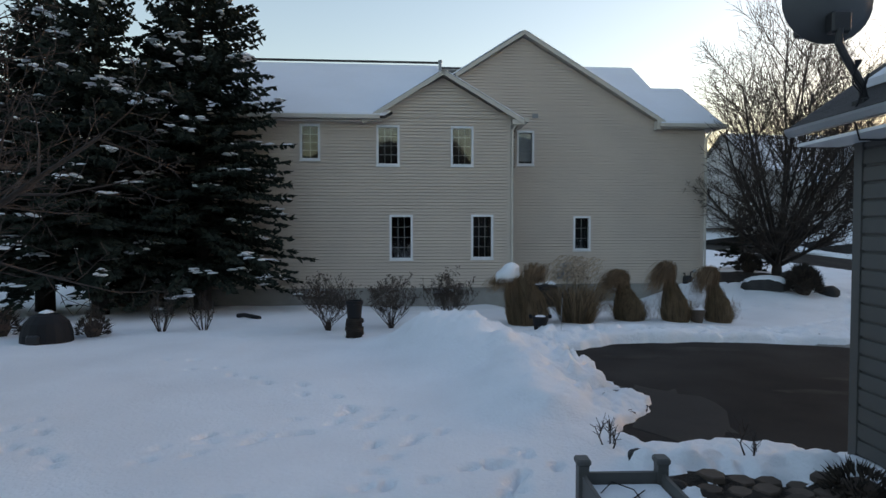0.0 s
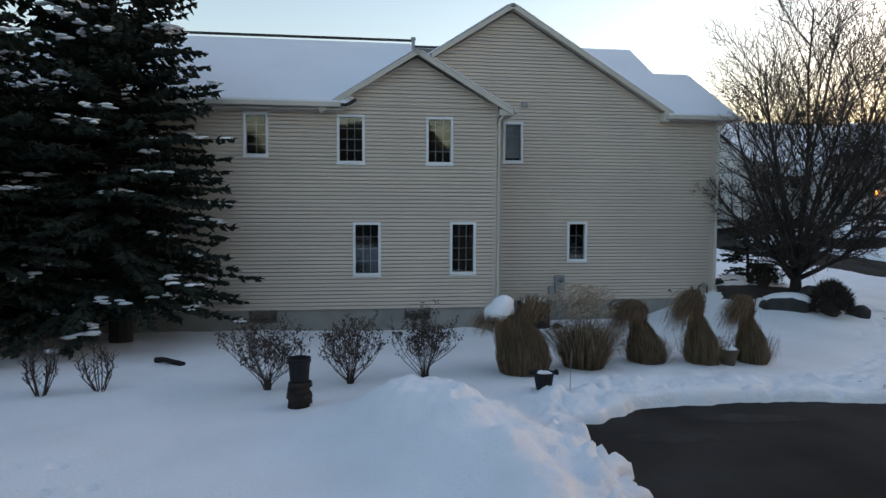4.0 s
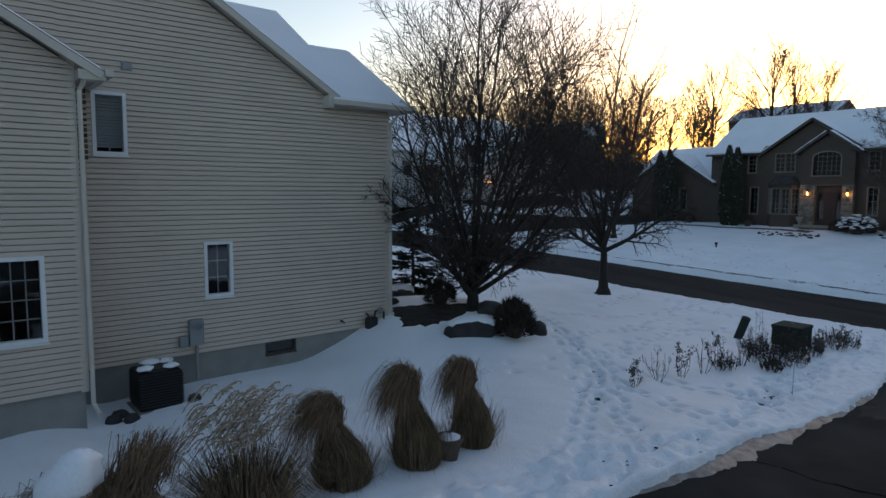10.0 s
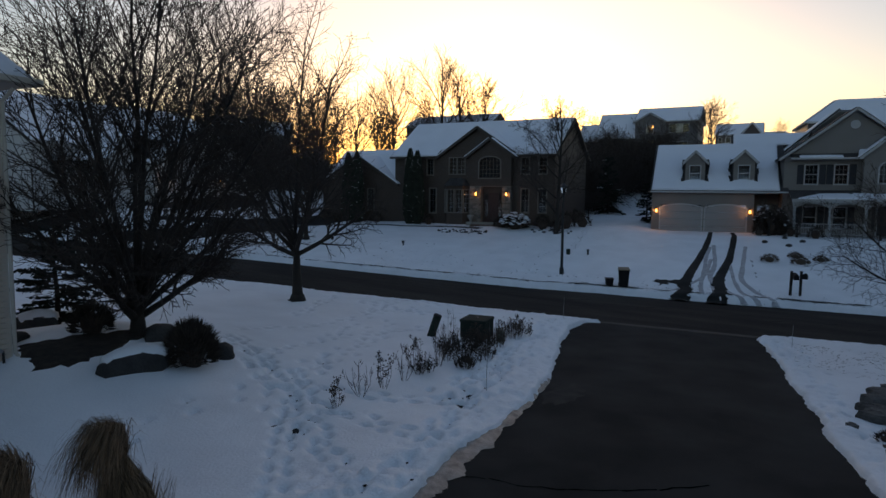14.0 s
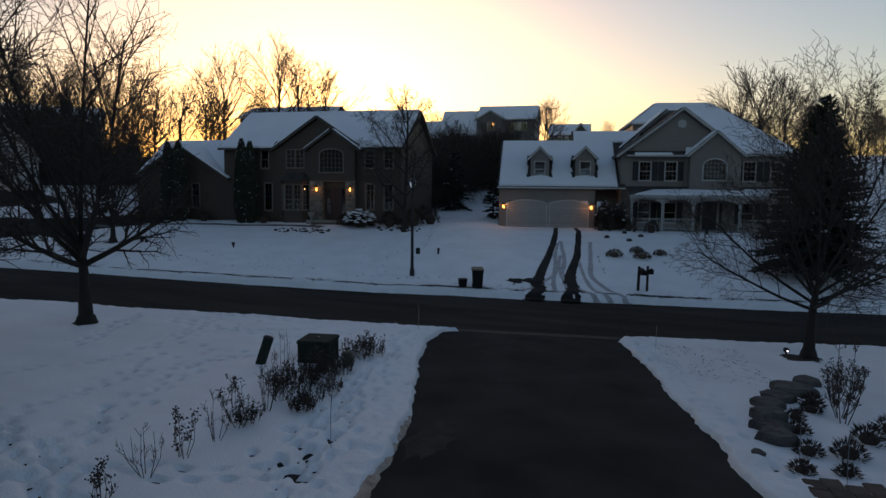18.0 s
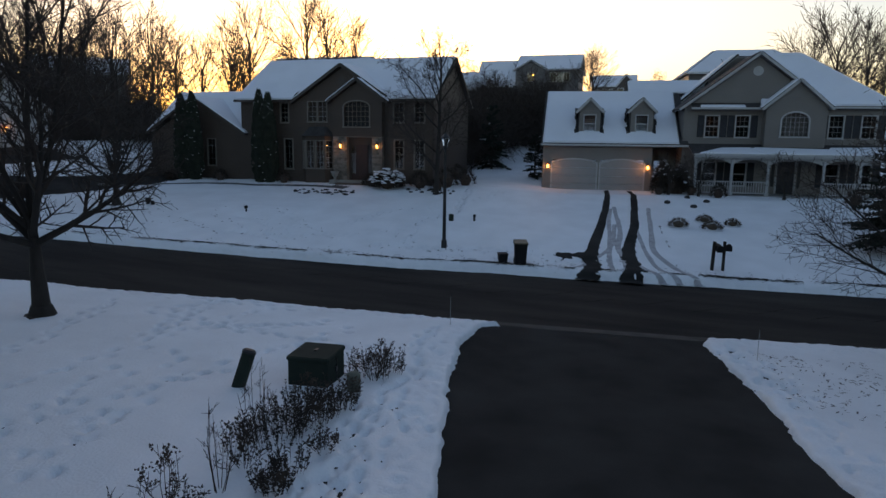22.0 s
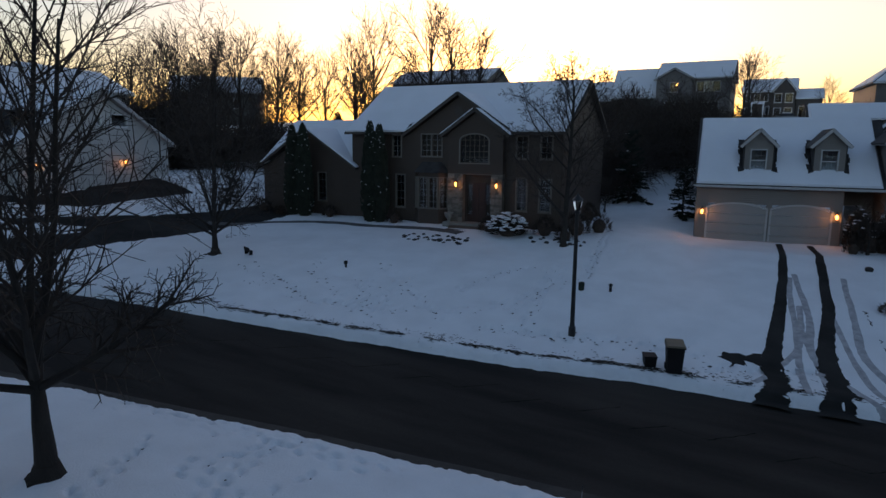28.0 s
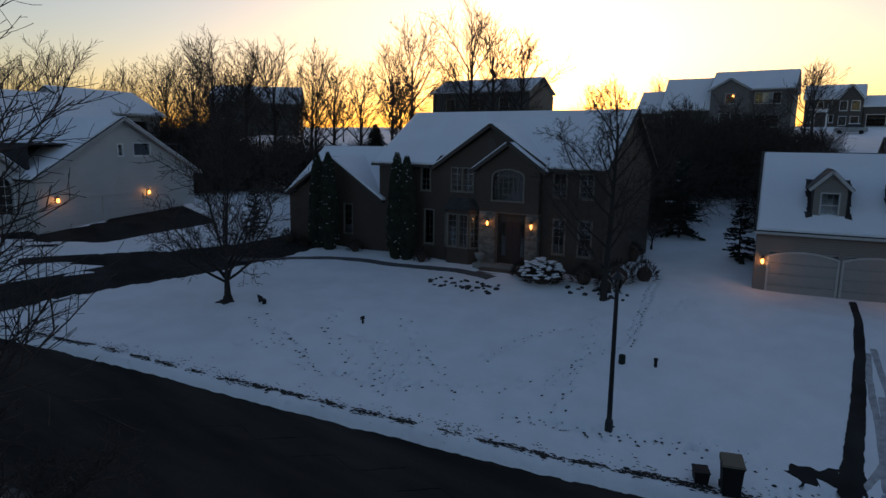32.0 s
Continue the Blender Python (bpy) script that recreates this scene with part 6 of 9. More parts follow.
SPOTS = [(64, 49), (69, 45), (71, 43), (66, 53), (79, 33), (82, 29), (85, 24), (77, 36), (73, 52), (58, 62), (50, 66), (62, 58), (75, 60), (80, 52), (54, 72), (45, 70), (38, 66), (60, 74), (68, 70), (88, 44), (90, 36),
         (92, 16), (95, 9), (98, 20), (118, -12), (104, -3), (88, -34), (84, -38), (90, -42), (80, -36), (76, -40), (94, -30), (98, -36), (70, -40), (66, -46), (86, -48), (100, -44), (60, -42), (55, -48), (92, -52),
         (100, 52), (108, 46), (112, 58), (104, 66), (96, 74), (120, 40), (128, 52), (90, 84), (76, 82), (44, 84), (34, 78), (26, 72), (18, 70), (10, 62), (4, 70), (20, 84), (30, 92), (130, 20), (136, 8)]
FEATURED = ((66.6, 51.5, 15.8), (69.0, 49.6, 14.5), (71.1, 47.5, 15.4), (74.0, 44.7, 15.0), (75.5, 42.6, 13.0), (78.5, 41.0, 11.2), (81, 38.6, 10), (97.6, 37.7, 17.6), (93.5, 44.2, 16.2), (91.0, 46.0, 14), (100.8, 31.5, 13.8), (99.2, 34.8, 15.5), (59.8, 56.4, 12.2), (62.5, 54.2, 13.5), (54.3, 59.6, 14.2), (51.0, 62.0, 13), (64.4, 52.6, 13.6),
            (82.8, -27.2, 12.0), (80.5, -29.0, 11.0), (84.5, -25.5, 10.5), (81.4, -32.2, 8.6), (109.2, -2.1, 9.2), (87, 30, 9), (89.5, 27.5, 9.5), (85, 34.5, 10))
for k, (x, y, h_) in enumerate(FEATURED):
    s = (1.04 if x < 76 else 1.16) * h_ / tops[k % 3]
    copy_thing(tall[k % 3], pose(x, y, ground_z(x, y) - 0.1, 0, 0, rng.uniform(0, 360)) @ Matrix.Diagonal((s * 1.05, s * 1.05, s, 1)))
for k, (x, y) in enumerate(SPOTS):
    if k % 2 and x < 95 and y > 20:
        continue
    s = rng.uniform(7.0, 10.5) / tops[k % 3]
    copy_thing(tall[k % 3], pose(x, y, ground_z(x, y) - 0.1, 0, 0, rng.uniform(0, 360)) @ Matrix.Diagonal((s, s, s, 1)))
for k, ob in enumerate(tall):
    ob.matrix_basis = pose(67 + 6 * k, 50 - 7 * k, ground_z(67 + 6 * k, 50 - 7 * k) - 0.1) @ Matrix.Diagonal((0.85, 0.85, 0.85, 1))
WOOD = [(66 + rng.uniform(0, 26), rng.uniform(-4, 13)) for _ in range(90)] + [(68 + rng.uniform(0, 20), 12 + rng.uniform(0, 40)) for _ in range(80)] + [(56 + rng.uniform(0, 22), 46 + rng.uniform(0, 30)) for _ in range(50)] + [(82 + rng.uniform(0, 16), -30 + rng.uniform(0, 18)) for _ in range(12)] + [(40 + rng.uniform(0, 16), 50 + rng.uniform(0, 14)) for _ in range(10)] + [(49 + 12 * f + rng.uniform(-1, 4), 44 - 9 * f + rng.uniform(-2, 6)) for f in (rng.random() for _ in range(38))]
WOOD = [(x, y) for x, y in WOOD if not (x < 78 and -3 < y < 5)]
for k, (x, y) in enumerate(WOOD):
    s = rng.uniform(0.6, 1.15) * (1.0 if y < 13 else 1.15 if x < 64 and y < 50 else 0.6)
    copy_thing(thicket[k % 2], pose(x, y, ground_z(x, y) - 0.1, 0, 0, rng.uniform(0, 360)) @ Matrix.Diagonal((s, s, s * rng.uniform(0.8, 1.2), 1)))
for k, ob in enumerate(thicket):
    ob.matrix_basis = pose(72 + 4 * k, 6, ground_z(72 + 4 * k, 6) - 0.1)


# ---- evergreens ----
def spindle(m, p, q, r):
    p, q = Vector(p), Vector(q)
    d = (q - p)
    a = d.orthogonal().normalized() * r
    b = d.normalized().cross(a)
    mid = p + d * 0.4
    k = len(m.v)
    m.v += [tuple(p), tuple(mid + a), tuple(mid - a * 0.5 + b * 0.87), tuple(mid - a * 0.5 - b * 0.87), tuple(q)]
    m.f += [(k, k + 2, k + 1), (k, k + 3, k + 2), (k, k + 1, k + 3), (k + 4, k + 1, k + 2), (k + 4, k + 2, k + 3), (k + 4, k + 3, k + 1)]


def blob(m, c, rx, ry, rz, rng, n=7):
    """A small lump of snow, flat below."""
    c = Vector(c)
    loops = []
    turn = rng.uniform(0, 6)
    for f, z in ((0.75, -0.25), (1.0, 0.1), (0.8, 0.6), (0.35, 0.95)):
        loops.append([(c.x + rx * f * rng.uniform(0.75, 1.2) * math.cos(turn + 2 * math.pi * i / n), c.y + ry * f * rng.uniform(0.75, 1.2) * math.sin(turn + 2 * math.pi * i / n), c.z + rz * (z + rng.uniform(-0.1, 0.1))) for i in range(n)])
    m.loft(loops)


def spruce(name, label, x, y, seed, tall_, wide, snowy=0.2, first=0.9, step=0.26, per=14, group="", category="tree"):
    rng = random.Random(seed)
    trunk, needles, white = Mesh(), Mesh(), Mesh()
    fleck = min(1.0, tall_ / 9)
    trunk.tube([(0, 0, -0.2), (0.02, 0, tall_ * 0.3), (-0.03, 0.02, tall_ * 0.7), (0, 0, tall_ * 0.99)], [0.022 * tall_, 0.017 * tall_, 0.008 * tall_, 0.01], 9)
    z = first
    while z < tall_ * 0.985:
        t = z / tall_
        reach = wide * (1 - t) ** 0.78 + 0.12
        for k in range(max(5, int(per * (1 - 0.45 * t)))):
            az = rng.uniform(0, 2 * math.pi)
            ln = reach * rng.uniform(0.62, 1.12)
            zz = z + rng.uniform(-step, step) * 0.5
            rise = 0.35 * t + rng.uniform(-0.08, 0.08)
            ca, sa = math.cos(az), math.sin(az)

            def at(f):
                return Vector((ca * ln * f, sa * ln * f, zz + ln * (rise * f - (0.42 - 0.5 * t) * f * f + 0.12 * f ** 4)))
            trunk.tube([at(0), at(0.5), at(0.95)], [0.03 * (1 - t) + 0.008, 0.016, 0.006], 3)
            n = max(3, int(ln / 0.15))
            for i in range(n):
                f = 0.22 + 0.78 * (i + rng.random()) / n
                o = at(f)
                side = 0.42 * min(1.0, ln * 0.6) * (1.15 - 0.75 * f)
                for s in (-1, 1):
                    w = rng.uniform(0.6, 1.2) * side
                    fw = rng.uniform(0.35, 0.75) * side
                    q = o + Vector((ca * fw - sa * s * w, sa * fw + ca * s * w, rng.uniform(-0.30, 0.04) * side * 1.6))
                    spindle(needles, o, q, rng.uniform(0.045, 0.08))
                    if rng.random() < 0.6:
                        spindle(needles, o.lerp(q, 0.5), o.lerp(q, 0.6) + Vector((ca * 0.1, sa * 0.1, rng.uniform(-0.16, 0.10))), 0.035)
                if rng.random() < 0.3:
                    spindle(needles, o, o + Vector((ca * 0.16, sa * 0.16, rng.uniform(0.0, 0.14))), 0.04)
            spindle(needles, at(0.9), at(1.06), 0.05)
            if rng.random() < snowy * (1.25 - t):
                for j in range(rng.randint(2, 5)):
                    f = rng.uniform(0.62, 1.02)
                    o = at(f) + Vector((-sa, ca, 0)) * rng.uniform(-0.22, 0.22)
                    for i in range(3):
                        blob(white, o + Vector((rng.uniform(-0.13, 0.13), rng.uniform(-0.13, 0.13), 0.04 + rng.uniform(-0.05, 0.03))), rng.uniform(0.05, 0.17) * fleck, rng.uniform(0.05, 0.13) * fleck, rng.uniform(0.02, 0.05) * fleck, rng)
        z += step * (1 - 0.35 * t)
    t = thing(name, pose(x, y, ground_z(x, y)), label, category, group)
    part("trunk", trunk, BARK, t)
    part("needle_crown", needles, NEEDLE, t)
    if white.v:
        part("bough_snow", white, SNOW, t, "patches of snow on the boughs")
    return t


big = spruce("spruce_tree", "tall dark spruce with patches of snow on its boughs", -4.9, -2.5, 3, 12.5, 3.3, 0.24, first=1.25, group="row of spruces")
copy_thing(big, pose(-9.3, -2.9, ground_z(-9, -3), 0, 0, 130) @ Matrix.Diagonal((1.0, 1.0, 0.78, 1)))
mid = spruce("spruce_tree", "broad dark spruce beside the beige house", -6.9, -4.4, 4, 10.5, 2.7, 0.12, first=1.25, group="row of spruces")
copy_thing(mid, pose(-12.6, -4.6, ground_z(-12, -4), 0, 0, 80) @ Matrix.Diagonal((1, 1, 0.62, 1)))
copy_thing(mid, pose(-15.5, -3.0, ground_z(-15, -3), 0, 0, 200) @ Matrix.Diagonal((1.1, 1.1, 0.7, 1)))
copy_thing(big, pose(-7.6, 1.0, ground_z(-7, 1), 0, 0, 250) @ Matrix.Diagonal((0.9, 0.9, 0.75, 1)))
small = spruce("small_spruce", "small dark spruce beside the garage", 62.8, -1.45, 6, 3.6, 1.25, 0.1, 0.3, 0.25, 8)
copy_thing(small, pose(67.1, 3.0, ground_z(67.1, 3.0), 0, 0, 60) @ Matrix.Diagonal((1.35, 1.35, 1.6, 1)))
copy_thing(small, pose(51.0, 28.2, ground_z(51, 28), 0, 0, 160) @ Matrix.Diagonal((0.9, 0.9, 0.9, 1)))
right = spruce("spruce_tree", "tall dark spruce beside the porch house", 44.5, -21.5, 8, 9.5, 3.2, 0.01, step=0.21, per=22)
copy_thing(right, pose(95, 52, ground_z(95, 52), 0, 0, 50) @ Matrix.Diagonal((0.6, 0.6, 0.42, 1)))
copy_thing(right, pose(110, 30, ground_z(110, 30), 0, 0, 150) @ Matrix.Diagonal((0.55, 0.55, 0.36, 1)))
copy_thing(small, pose(15.4, 6.6, ground_z(15.4, 6.6), 0, 0, 20) @ Matrix.Diagonal((1.1, 1.1, 0.85, 1)))


def arborvitae(x, y, tall_, seed):
    rng = random.Random(seed)
    m, w = Mesh(), Mesh()
    for k in range(1500):
        f = rng.random() ** 0.9
        r = 0.62 * (1 - f ** 2.2) ** 0.6 * min(1, 0.55 + f * 3) * rng.uniform(0.75, 1.05)
        a = rng.uniform(0, 2 * math.pi)
        p = Vector((r * math.cos(a), r * math.sin(a), f * tall_))
        spindle(m, p * 1.0, p + Vector((math.cos(a) * 0.08, math.sin(a) * 0.08, rng.uniform(0.18, 0.34))), 0.05)
        if rng.random() < 0.035:
            blob(w, p + Vector((0.06 * math.cos(a), 0.06 * math.sin(a), 0.05)), 0.05, 0.05, 0.03, rng, 5)
    core = Mesh()
    core.turned(0, 0, ((0.3, 0), (0.5, tall_ * 0.3), (0.42, tall_ * 0.6), (0.1, tall_ * 0.97)), 8)
    t = thing("arborvitae", pose(x, y, ground_z(x, y)), "narrow dark arborvitae column against the taupe house", "tree", "columnar evergreens")
    part("needle_crown", m, ARBOR, t)
    part("inner_crown", core, ARBOR, t)
    part("bough_snow", w, SNOW, t)
    return t


arborvitae(52.3, 23.35, 6.2, 1)
arborvitae(52.2, 22.3, 6.3, 2)
arborvitae(52.3, 16.75, 6.4, 3)
arborvitae(52.4, 16.1, 6.2, 4)

# trees behind the yard, seen mirrored in the window panes
for x, y, k, turn in ((-6, -40, 1.0, 10), (1, -43, 0.9, 60), (7, -46, 1.05, 140), (-13, -38, 0.95, 220), (14, -48, 0.85, 300), (-20, -30, 1.0, 30), (22, -46, 0.9, 95), (-2, -50, 1.1, 200)):
    copy_thing(big if k != 0.9 else mid, pose(x, y, ground_z(x, y), 0, 0, turn) @ Matrix.Diagonal((k * 1.1, k * 1.1, k * 0.8, 1)))
for x, y, turn in ((-10, -52, 0), (4, -56, 80), (18, -58, 160), (30, -52, 240), (-24, -44, 300), (-30, -20, 20), (-26, -8, 90), (40, -56, 130)):
    copy_thing(tall[int(turn) % 3], pose(x, y, ground_z(x, y) - 0.1, 0, 0, turn) @ Matrix.Diagonal((0.8, 0.8, 0.8, 1)))
# unseen spruces added to darken what the street-side windows mirror
for k in range(16):
    x, y = -34 - 7 * (k % 3), -36 + 5.2 * k
    copy_thing(big if k % 2 else mid, pose(x, y, ground_z(x, y), 0, 0, 47 * k) @ Matrix.Diagonal((1.2, 1.2, 1.15, 1)))
# unseen extra spruces filling bright sky gaps mirrored in the beige house's panes
for k in range(11):
    x, y = -16 + 4.2 * k, -39 - 3 * (k % 2)
    copy_thing(mid if k % 2 else big, pose(x, y, ground_z(x, y), 0, 0, 61 * k) @ Matrix.Diagonal((1.2, 1.2, 0.5 + 0.12 * (k % 3), 1)))
# unseen ridge added behind the yard to block low sky light and reflections
m = Mesh()
rng = random.Random(17)
ring = [(-60 + 170 * math.cos(math.radians(a)), 10 + 170 * math.sin(math.radians(a))) for a in range(110, 323, 2)]
for x, y in ring:
    h_ = rng.uniform(28, 46) if y > -120 else rng.uniform(17, 26)
    m.v += [(x, y, -2), (x, y, h_ * 0.7), (x - 4, y - 1, h_), (x - 12, y - 2, h_ * 0.6), (x - 14, y, -2)]
for i in range(len(ring) - 1):
    m.f += [(5 * i + j, 5 * i + 5 + j, 5 * i + 6 + j, 5 * i + 1 + j) for j in range(4)]
tagged(part("far_wood", m, TWIG), "unseen brown ridge added to block the low sky", "wood", kind="stuff")


# ---- dry grasses and shrubs ----
def blade(m, pts, w, rng):
    """A thin ribbon along points."""
    side = Vector((rng.uniform(-1, 1), rng.uniform(-1, 1), 0)).normalized() * (w / 2)
    k = len(m.v)
    n = len(pts)
    for i, p in enumerate(pts):
        s = side * (1 - 0.75 * i / (n - 1))
        m.v += [tuple(Vector(p) - s), tuple(Vector(p) + s)]
    m.f += [(k + 2 * i, k + 2 * i + 1, k + 2 * i + 3, k + 2 * i + 2) for i in range(n - 1)]


def tied_grass(label, x, y, tall_, wide, seed, droop=(-1.0, -0.15), count=2400, stray=420):
    """A clump of ornamental grass tied near the top, its head flopping to one side."""
    rng = random.Random(seed)
    m, head = Mesh(), Mesh()
    tie = tall_ * rng.uniform(0.68, 0.72)
    dv = Vector((droop[0], droop[1], 0)).normalized()
    across = Vector((-dv.y, dv.x, 0))
    neck_at = dv * wide * 0.26
    for k in range(count):
        a, r = rng.uniform(0, 2 * math.pi), math.sqrt(rng.random())
        c, s = math.cos(a), math.sin(a)
        out = Vector((c, s, 0)) * r
        jag = Vector((rng.uniform(-1, 1), rng.uniform(-1, 1), 0)) * 0.05
        top = tie * (rng.uniform(0.4, 0.9) if rng.random() < 0.3 else rng.uniform(0.92, 1.03))
        f = top / tie
        lift = Vector((0, 0, tie))
        pts = [out * wide * 0.47, out * wide * 0.53 + neck_at * 0.05 + lift * 0.25 * f + jag, out * wide * 0.46 + neck_at * 0.30 + lift * 0.55 * f - jag, out * wide * 0.29 + neck_at * 0.70 + lift * 0.82 * f + jag, out * wide * 0.19 + neck_at + lift * f]
        if f < 0.9:
            pts[-1] = pts[-2] + (pts[-2] - pts[-3]) * 0.35 + out * 0.05
        blade(m, pts, rng.uniform(0.004, 0.010), rng)
    for k in range(int(count * 0.8)):
        a, r = rng.uniform(0, 2 * math.pi), math.sqrt(rng.random())
        o = neck_at + Vector((math.cos(a), math.sin(a), 0)) * (wide * 0.20 * r) + Vector((0, 0, tie * rng.uniform(0.9, 1.0)))
        u = rng.random()
        rise = (tall_ - tie) * (0.25 + 0.85 * rng.random() ** 0.7)
        run = wide * (0.12 + 0.75 * u) * rng.uniform(0.7, 1.1)
        side = across * rng.gauss(0, 0.19) * wide
        drop = tall_ * 0.45 * u ** 0.8 * rng.uniform(0.5, 1.1)
        q1 = o + Vector((0, 0, rise * 0.75)) + dv * run * 0.05 + side * 0.5
        q2 = o + Vector((0, 0, rise)) + dv * run * 0.38 + side * 0.9
        q3 = o + Vector((0, 0, rise - drop * 0.4)) + dv * run * 0.78 + side * 1.2
        q4 = o + Vector((0, 0, rise - drop)) + dv * run * rng.uniform(0.9, 1.08) + side * 1.5
        blade(head, [o, q1, q2, q3, q4], rng.uniform(0.004, 0.011), rng)
    for k in range(stray):
        a = rng.uniform(0, 2 * math.pi)
        c, s = math.cos(a), math.sin(a)
        l = wide * rng.uniform(0.52, 0.9)
        blade(m, [(c * wide * 0.4, s * wide * 0.4, 0), (c * l * 0.85, s * l * 0.85, tall_ * rng.uniform(0.05, 0.4)), (c * l, s * l, tall_ * rng.uniform(0.0, 0.5))], 0.006, rng)
    t = thing("ornamental_grass", pose(x, y, top_z(x, y) - 0.03), label, "grass clump", "ornamental grasses by the driveway")
    part("stem_mass", m, STRAW, t)
    part("plume_mass", head, PLUME, t, "brown flopped seed head")
    return t


def capped_grass(label, x, y, tall_, wide, seed):
    """A fat upright bundle, a snow cap on one shoulder and an upright plume on the other."""
    rng = random.Random(seed)
    m, head, w = Mesh(), Mesh(), Mesh()
    for k in range(4600):
        a, r = rng.uniform(0, 2 * math.pi), rng.random() ** 0.4
        out = Vector((math.cos(a), math.sin(a), 0)) * (r * wide * 0.5)
        top = tall_ * 0.80 * rng.uniform(0.72, 1.08) * (1 - 0.18 * max(0, math.cos(a)) * r)
        wob = Vector((rng.uniform(-1, 1), rng.uniform(-1, 1), 0)) * 0.07
        lean = Vector((-0.16, 0, 0))
        blade(m, [out * 0.92, out * 1.03 + wob + Vector((0, 0, top * 0.35)), out * 1.0 - wob + lean * 0.3 + Vector((0, 0, top * 0.7)), out * 0.74 + lean + wob * 0.5 + Vector((0, 0, top))], rng.uniform(0.004, 0.010), rng)
    for k in range(700):
        o = Vector((rng.gauss(0.10, 0.12), rng.gauss(0, 0.14), tall_ * 0.72))
        tip = o + Vector((rng.uniform(-0.02, 0.28), rng.uniform(-0.12, 0.12), tall_ * rng.uniform(0.12, 0.36)))
        blade(head, [o, o.lerp(tip, 0.6) + Vector((-0.02, 0, 0)), tip, tip + Vector((rng.uniform(-0.08, 0.03), rng.uniform(-0.05, 0.05), -0.05))], rng.uniform(0.006, 0.014), rng)
    for k in range(800):
        a = rng.uniform(0, 2 * math.pi)
        o = Vector((-0.46 + rng.gauss(0, 0.12), rng.gauss(-0.05, 0.14), tall_ * rng.uniform(0.72, 0.82)))
        q = o + Vector((math.cos(a) * 0.22 - 0.10, math.sin(a) * 0.22, rng.uniform(-0.02, 0.05)))
        blade(head, [o, q, q + Vector((math.cos(a) * 0.08 - 0.03, math.sin(a) * 0.08, -rng.uniform(0.10, 0.30)))], rng.uniform(0.008, 0.016), rng)
    n = 20
    loops = []
    for f, z in ((0.72, -0.09), (1.0, -0.03), (1.04, 0.05), (0.94, 0.14), (0.74, 0.24), (0.46, 0.32), (0.16, 0.355)):
        loops.append([(-0.50 + 0.07 * (z > 0.2) + 0.27 * f * (1 + 0.12 * math.sin(3 * i + 1) + rng.uniform(-0.05, 0.05)) * math.cos(2 * math.pi * i / n), -0.06 + 0.25 * f * (1 + rng.uniform(-0.06, 0.06)) * math.sin(2 * math.pi * i / n), tall_ * 0.82 + z + 0.16 * 0.27 * f * math.cos(2 * math.pi * i / n) + (0.035 * math.sin(5 * i) if z < 0.1 else 0)) for i in range(n)])
    w.loft(loops)
    t = thing("ornamental_grass", pose(x, y, top_z(x, y) - 0.03), label, "grass clump", "ornamental grasses by the driveway")
    part("stem_mass", m, STRAW, t)
    part("plume_mass", head, PLUME, t, "rusty brown seed plume")
    part("snow_cap", w, SNOW, t, "rounded cap of snow", smooth=True)
    return t


def loose_grass(label, x, y, tall_, wide, seed):
    """An untied clump with feathery plumes."""
    rng = random.Random(seed)
    m, head = Mesh(), Mesh()
    for k in range(1500):
        a, r = rng.uniform(0, 2 * math.pi), math.sqrt(rng.random())
        c, s = math.cos(a), math.sin(a)
        o = Vector((c * wide * 0.30 * r, s * wide * 0.30 * r, 0))
        l = tall_ * rng.uniform(0.30, 0.68)
        out = wide * rng.uniform(0.15, 0.62) * (0.4 + r * 0.6)
        blade(m, [o, o + Vector((c * out * 0.35, s * out * 0.35, l * 0.6)), o + Vector((c * out * 0.8, s * out * 0.8, l * 0.95)), o + Vector((c * out * 1.15, s * out * 1.15, l * rng.uniform(0.6, 0.9)))], 0.011, rng)
    for k in range(190):
        a, r = rng.uniform(0, 2 * math.pi), math.sqrt(rng.random())
        o = Vector((math.cos(a) * wide * 0.25 * r + 0.1, math.sin(a) * wide * 0.25 * r, 0))
        tip = o + Vector((rng.uniform(-0.45, 0.40), rng.uniform(-0.2, 0.3), tall_ * rng.uniform(0.72, 1.15)))
        blade(m, [o, o.lerp(tip, 0.5) + Vector((0, 0, 0.04)), tip], 0.006, rng)
        arc = [tip + Vector((-0.034 * i, 0.006 * i, 0.012 * i - 0.007 * i * i)) for i in range(6)]
        for p, q in zip(arc, arc[1:]):
            spindle(head, p, q + (q - p) * 0.5, 0.012)
        for j in range(8):
            p = arc[j % 5]
            blade(head, [p, p + Vector((rng.uniform(-0.11, -0.01), rng.uniform(-0.05, 0.05), rng.uniform(-0.07, 0.03)))], 0.013, rng)
    t = thing("ornamental_grass", pose(x, y, top_z(x, y) - 0.03), label, "grass clump", "ornamental grasses by the driveway")
    part("stem_mass", m, STRAW, t)
    part("plume_mass", head, PALE_PLUME, t, "pale feathery plumes")
    return t


capped_grass("thick upright bundle of brown grass with a snow cap", 4.22, -5.95, 1.42, 0.98, 1)
loose_grass("loose brown grass clump with feathery plumes", 5.5, -5.55, 1.45, 1.25, 2)
tied_grass("tied grass bundle with its head flopped over", 6.95, -5.1, 1.32, 0.76, 3)
tied_grass("tall tied grass bundle with drooping brown head", 8.1, -5.15, 1.54, 0.66, 4)
tied_grass("tied grass bundle beside a clay pot", 9.3, -4.9, 1.46, 0.62, 5)


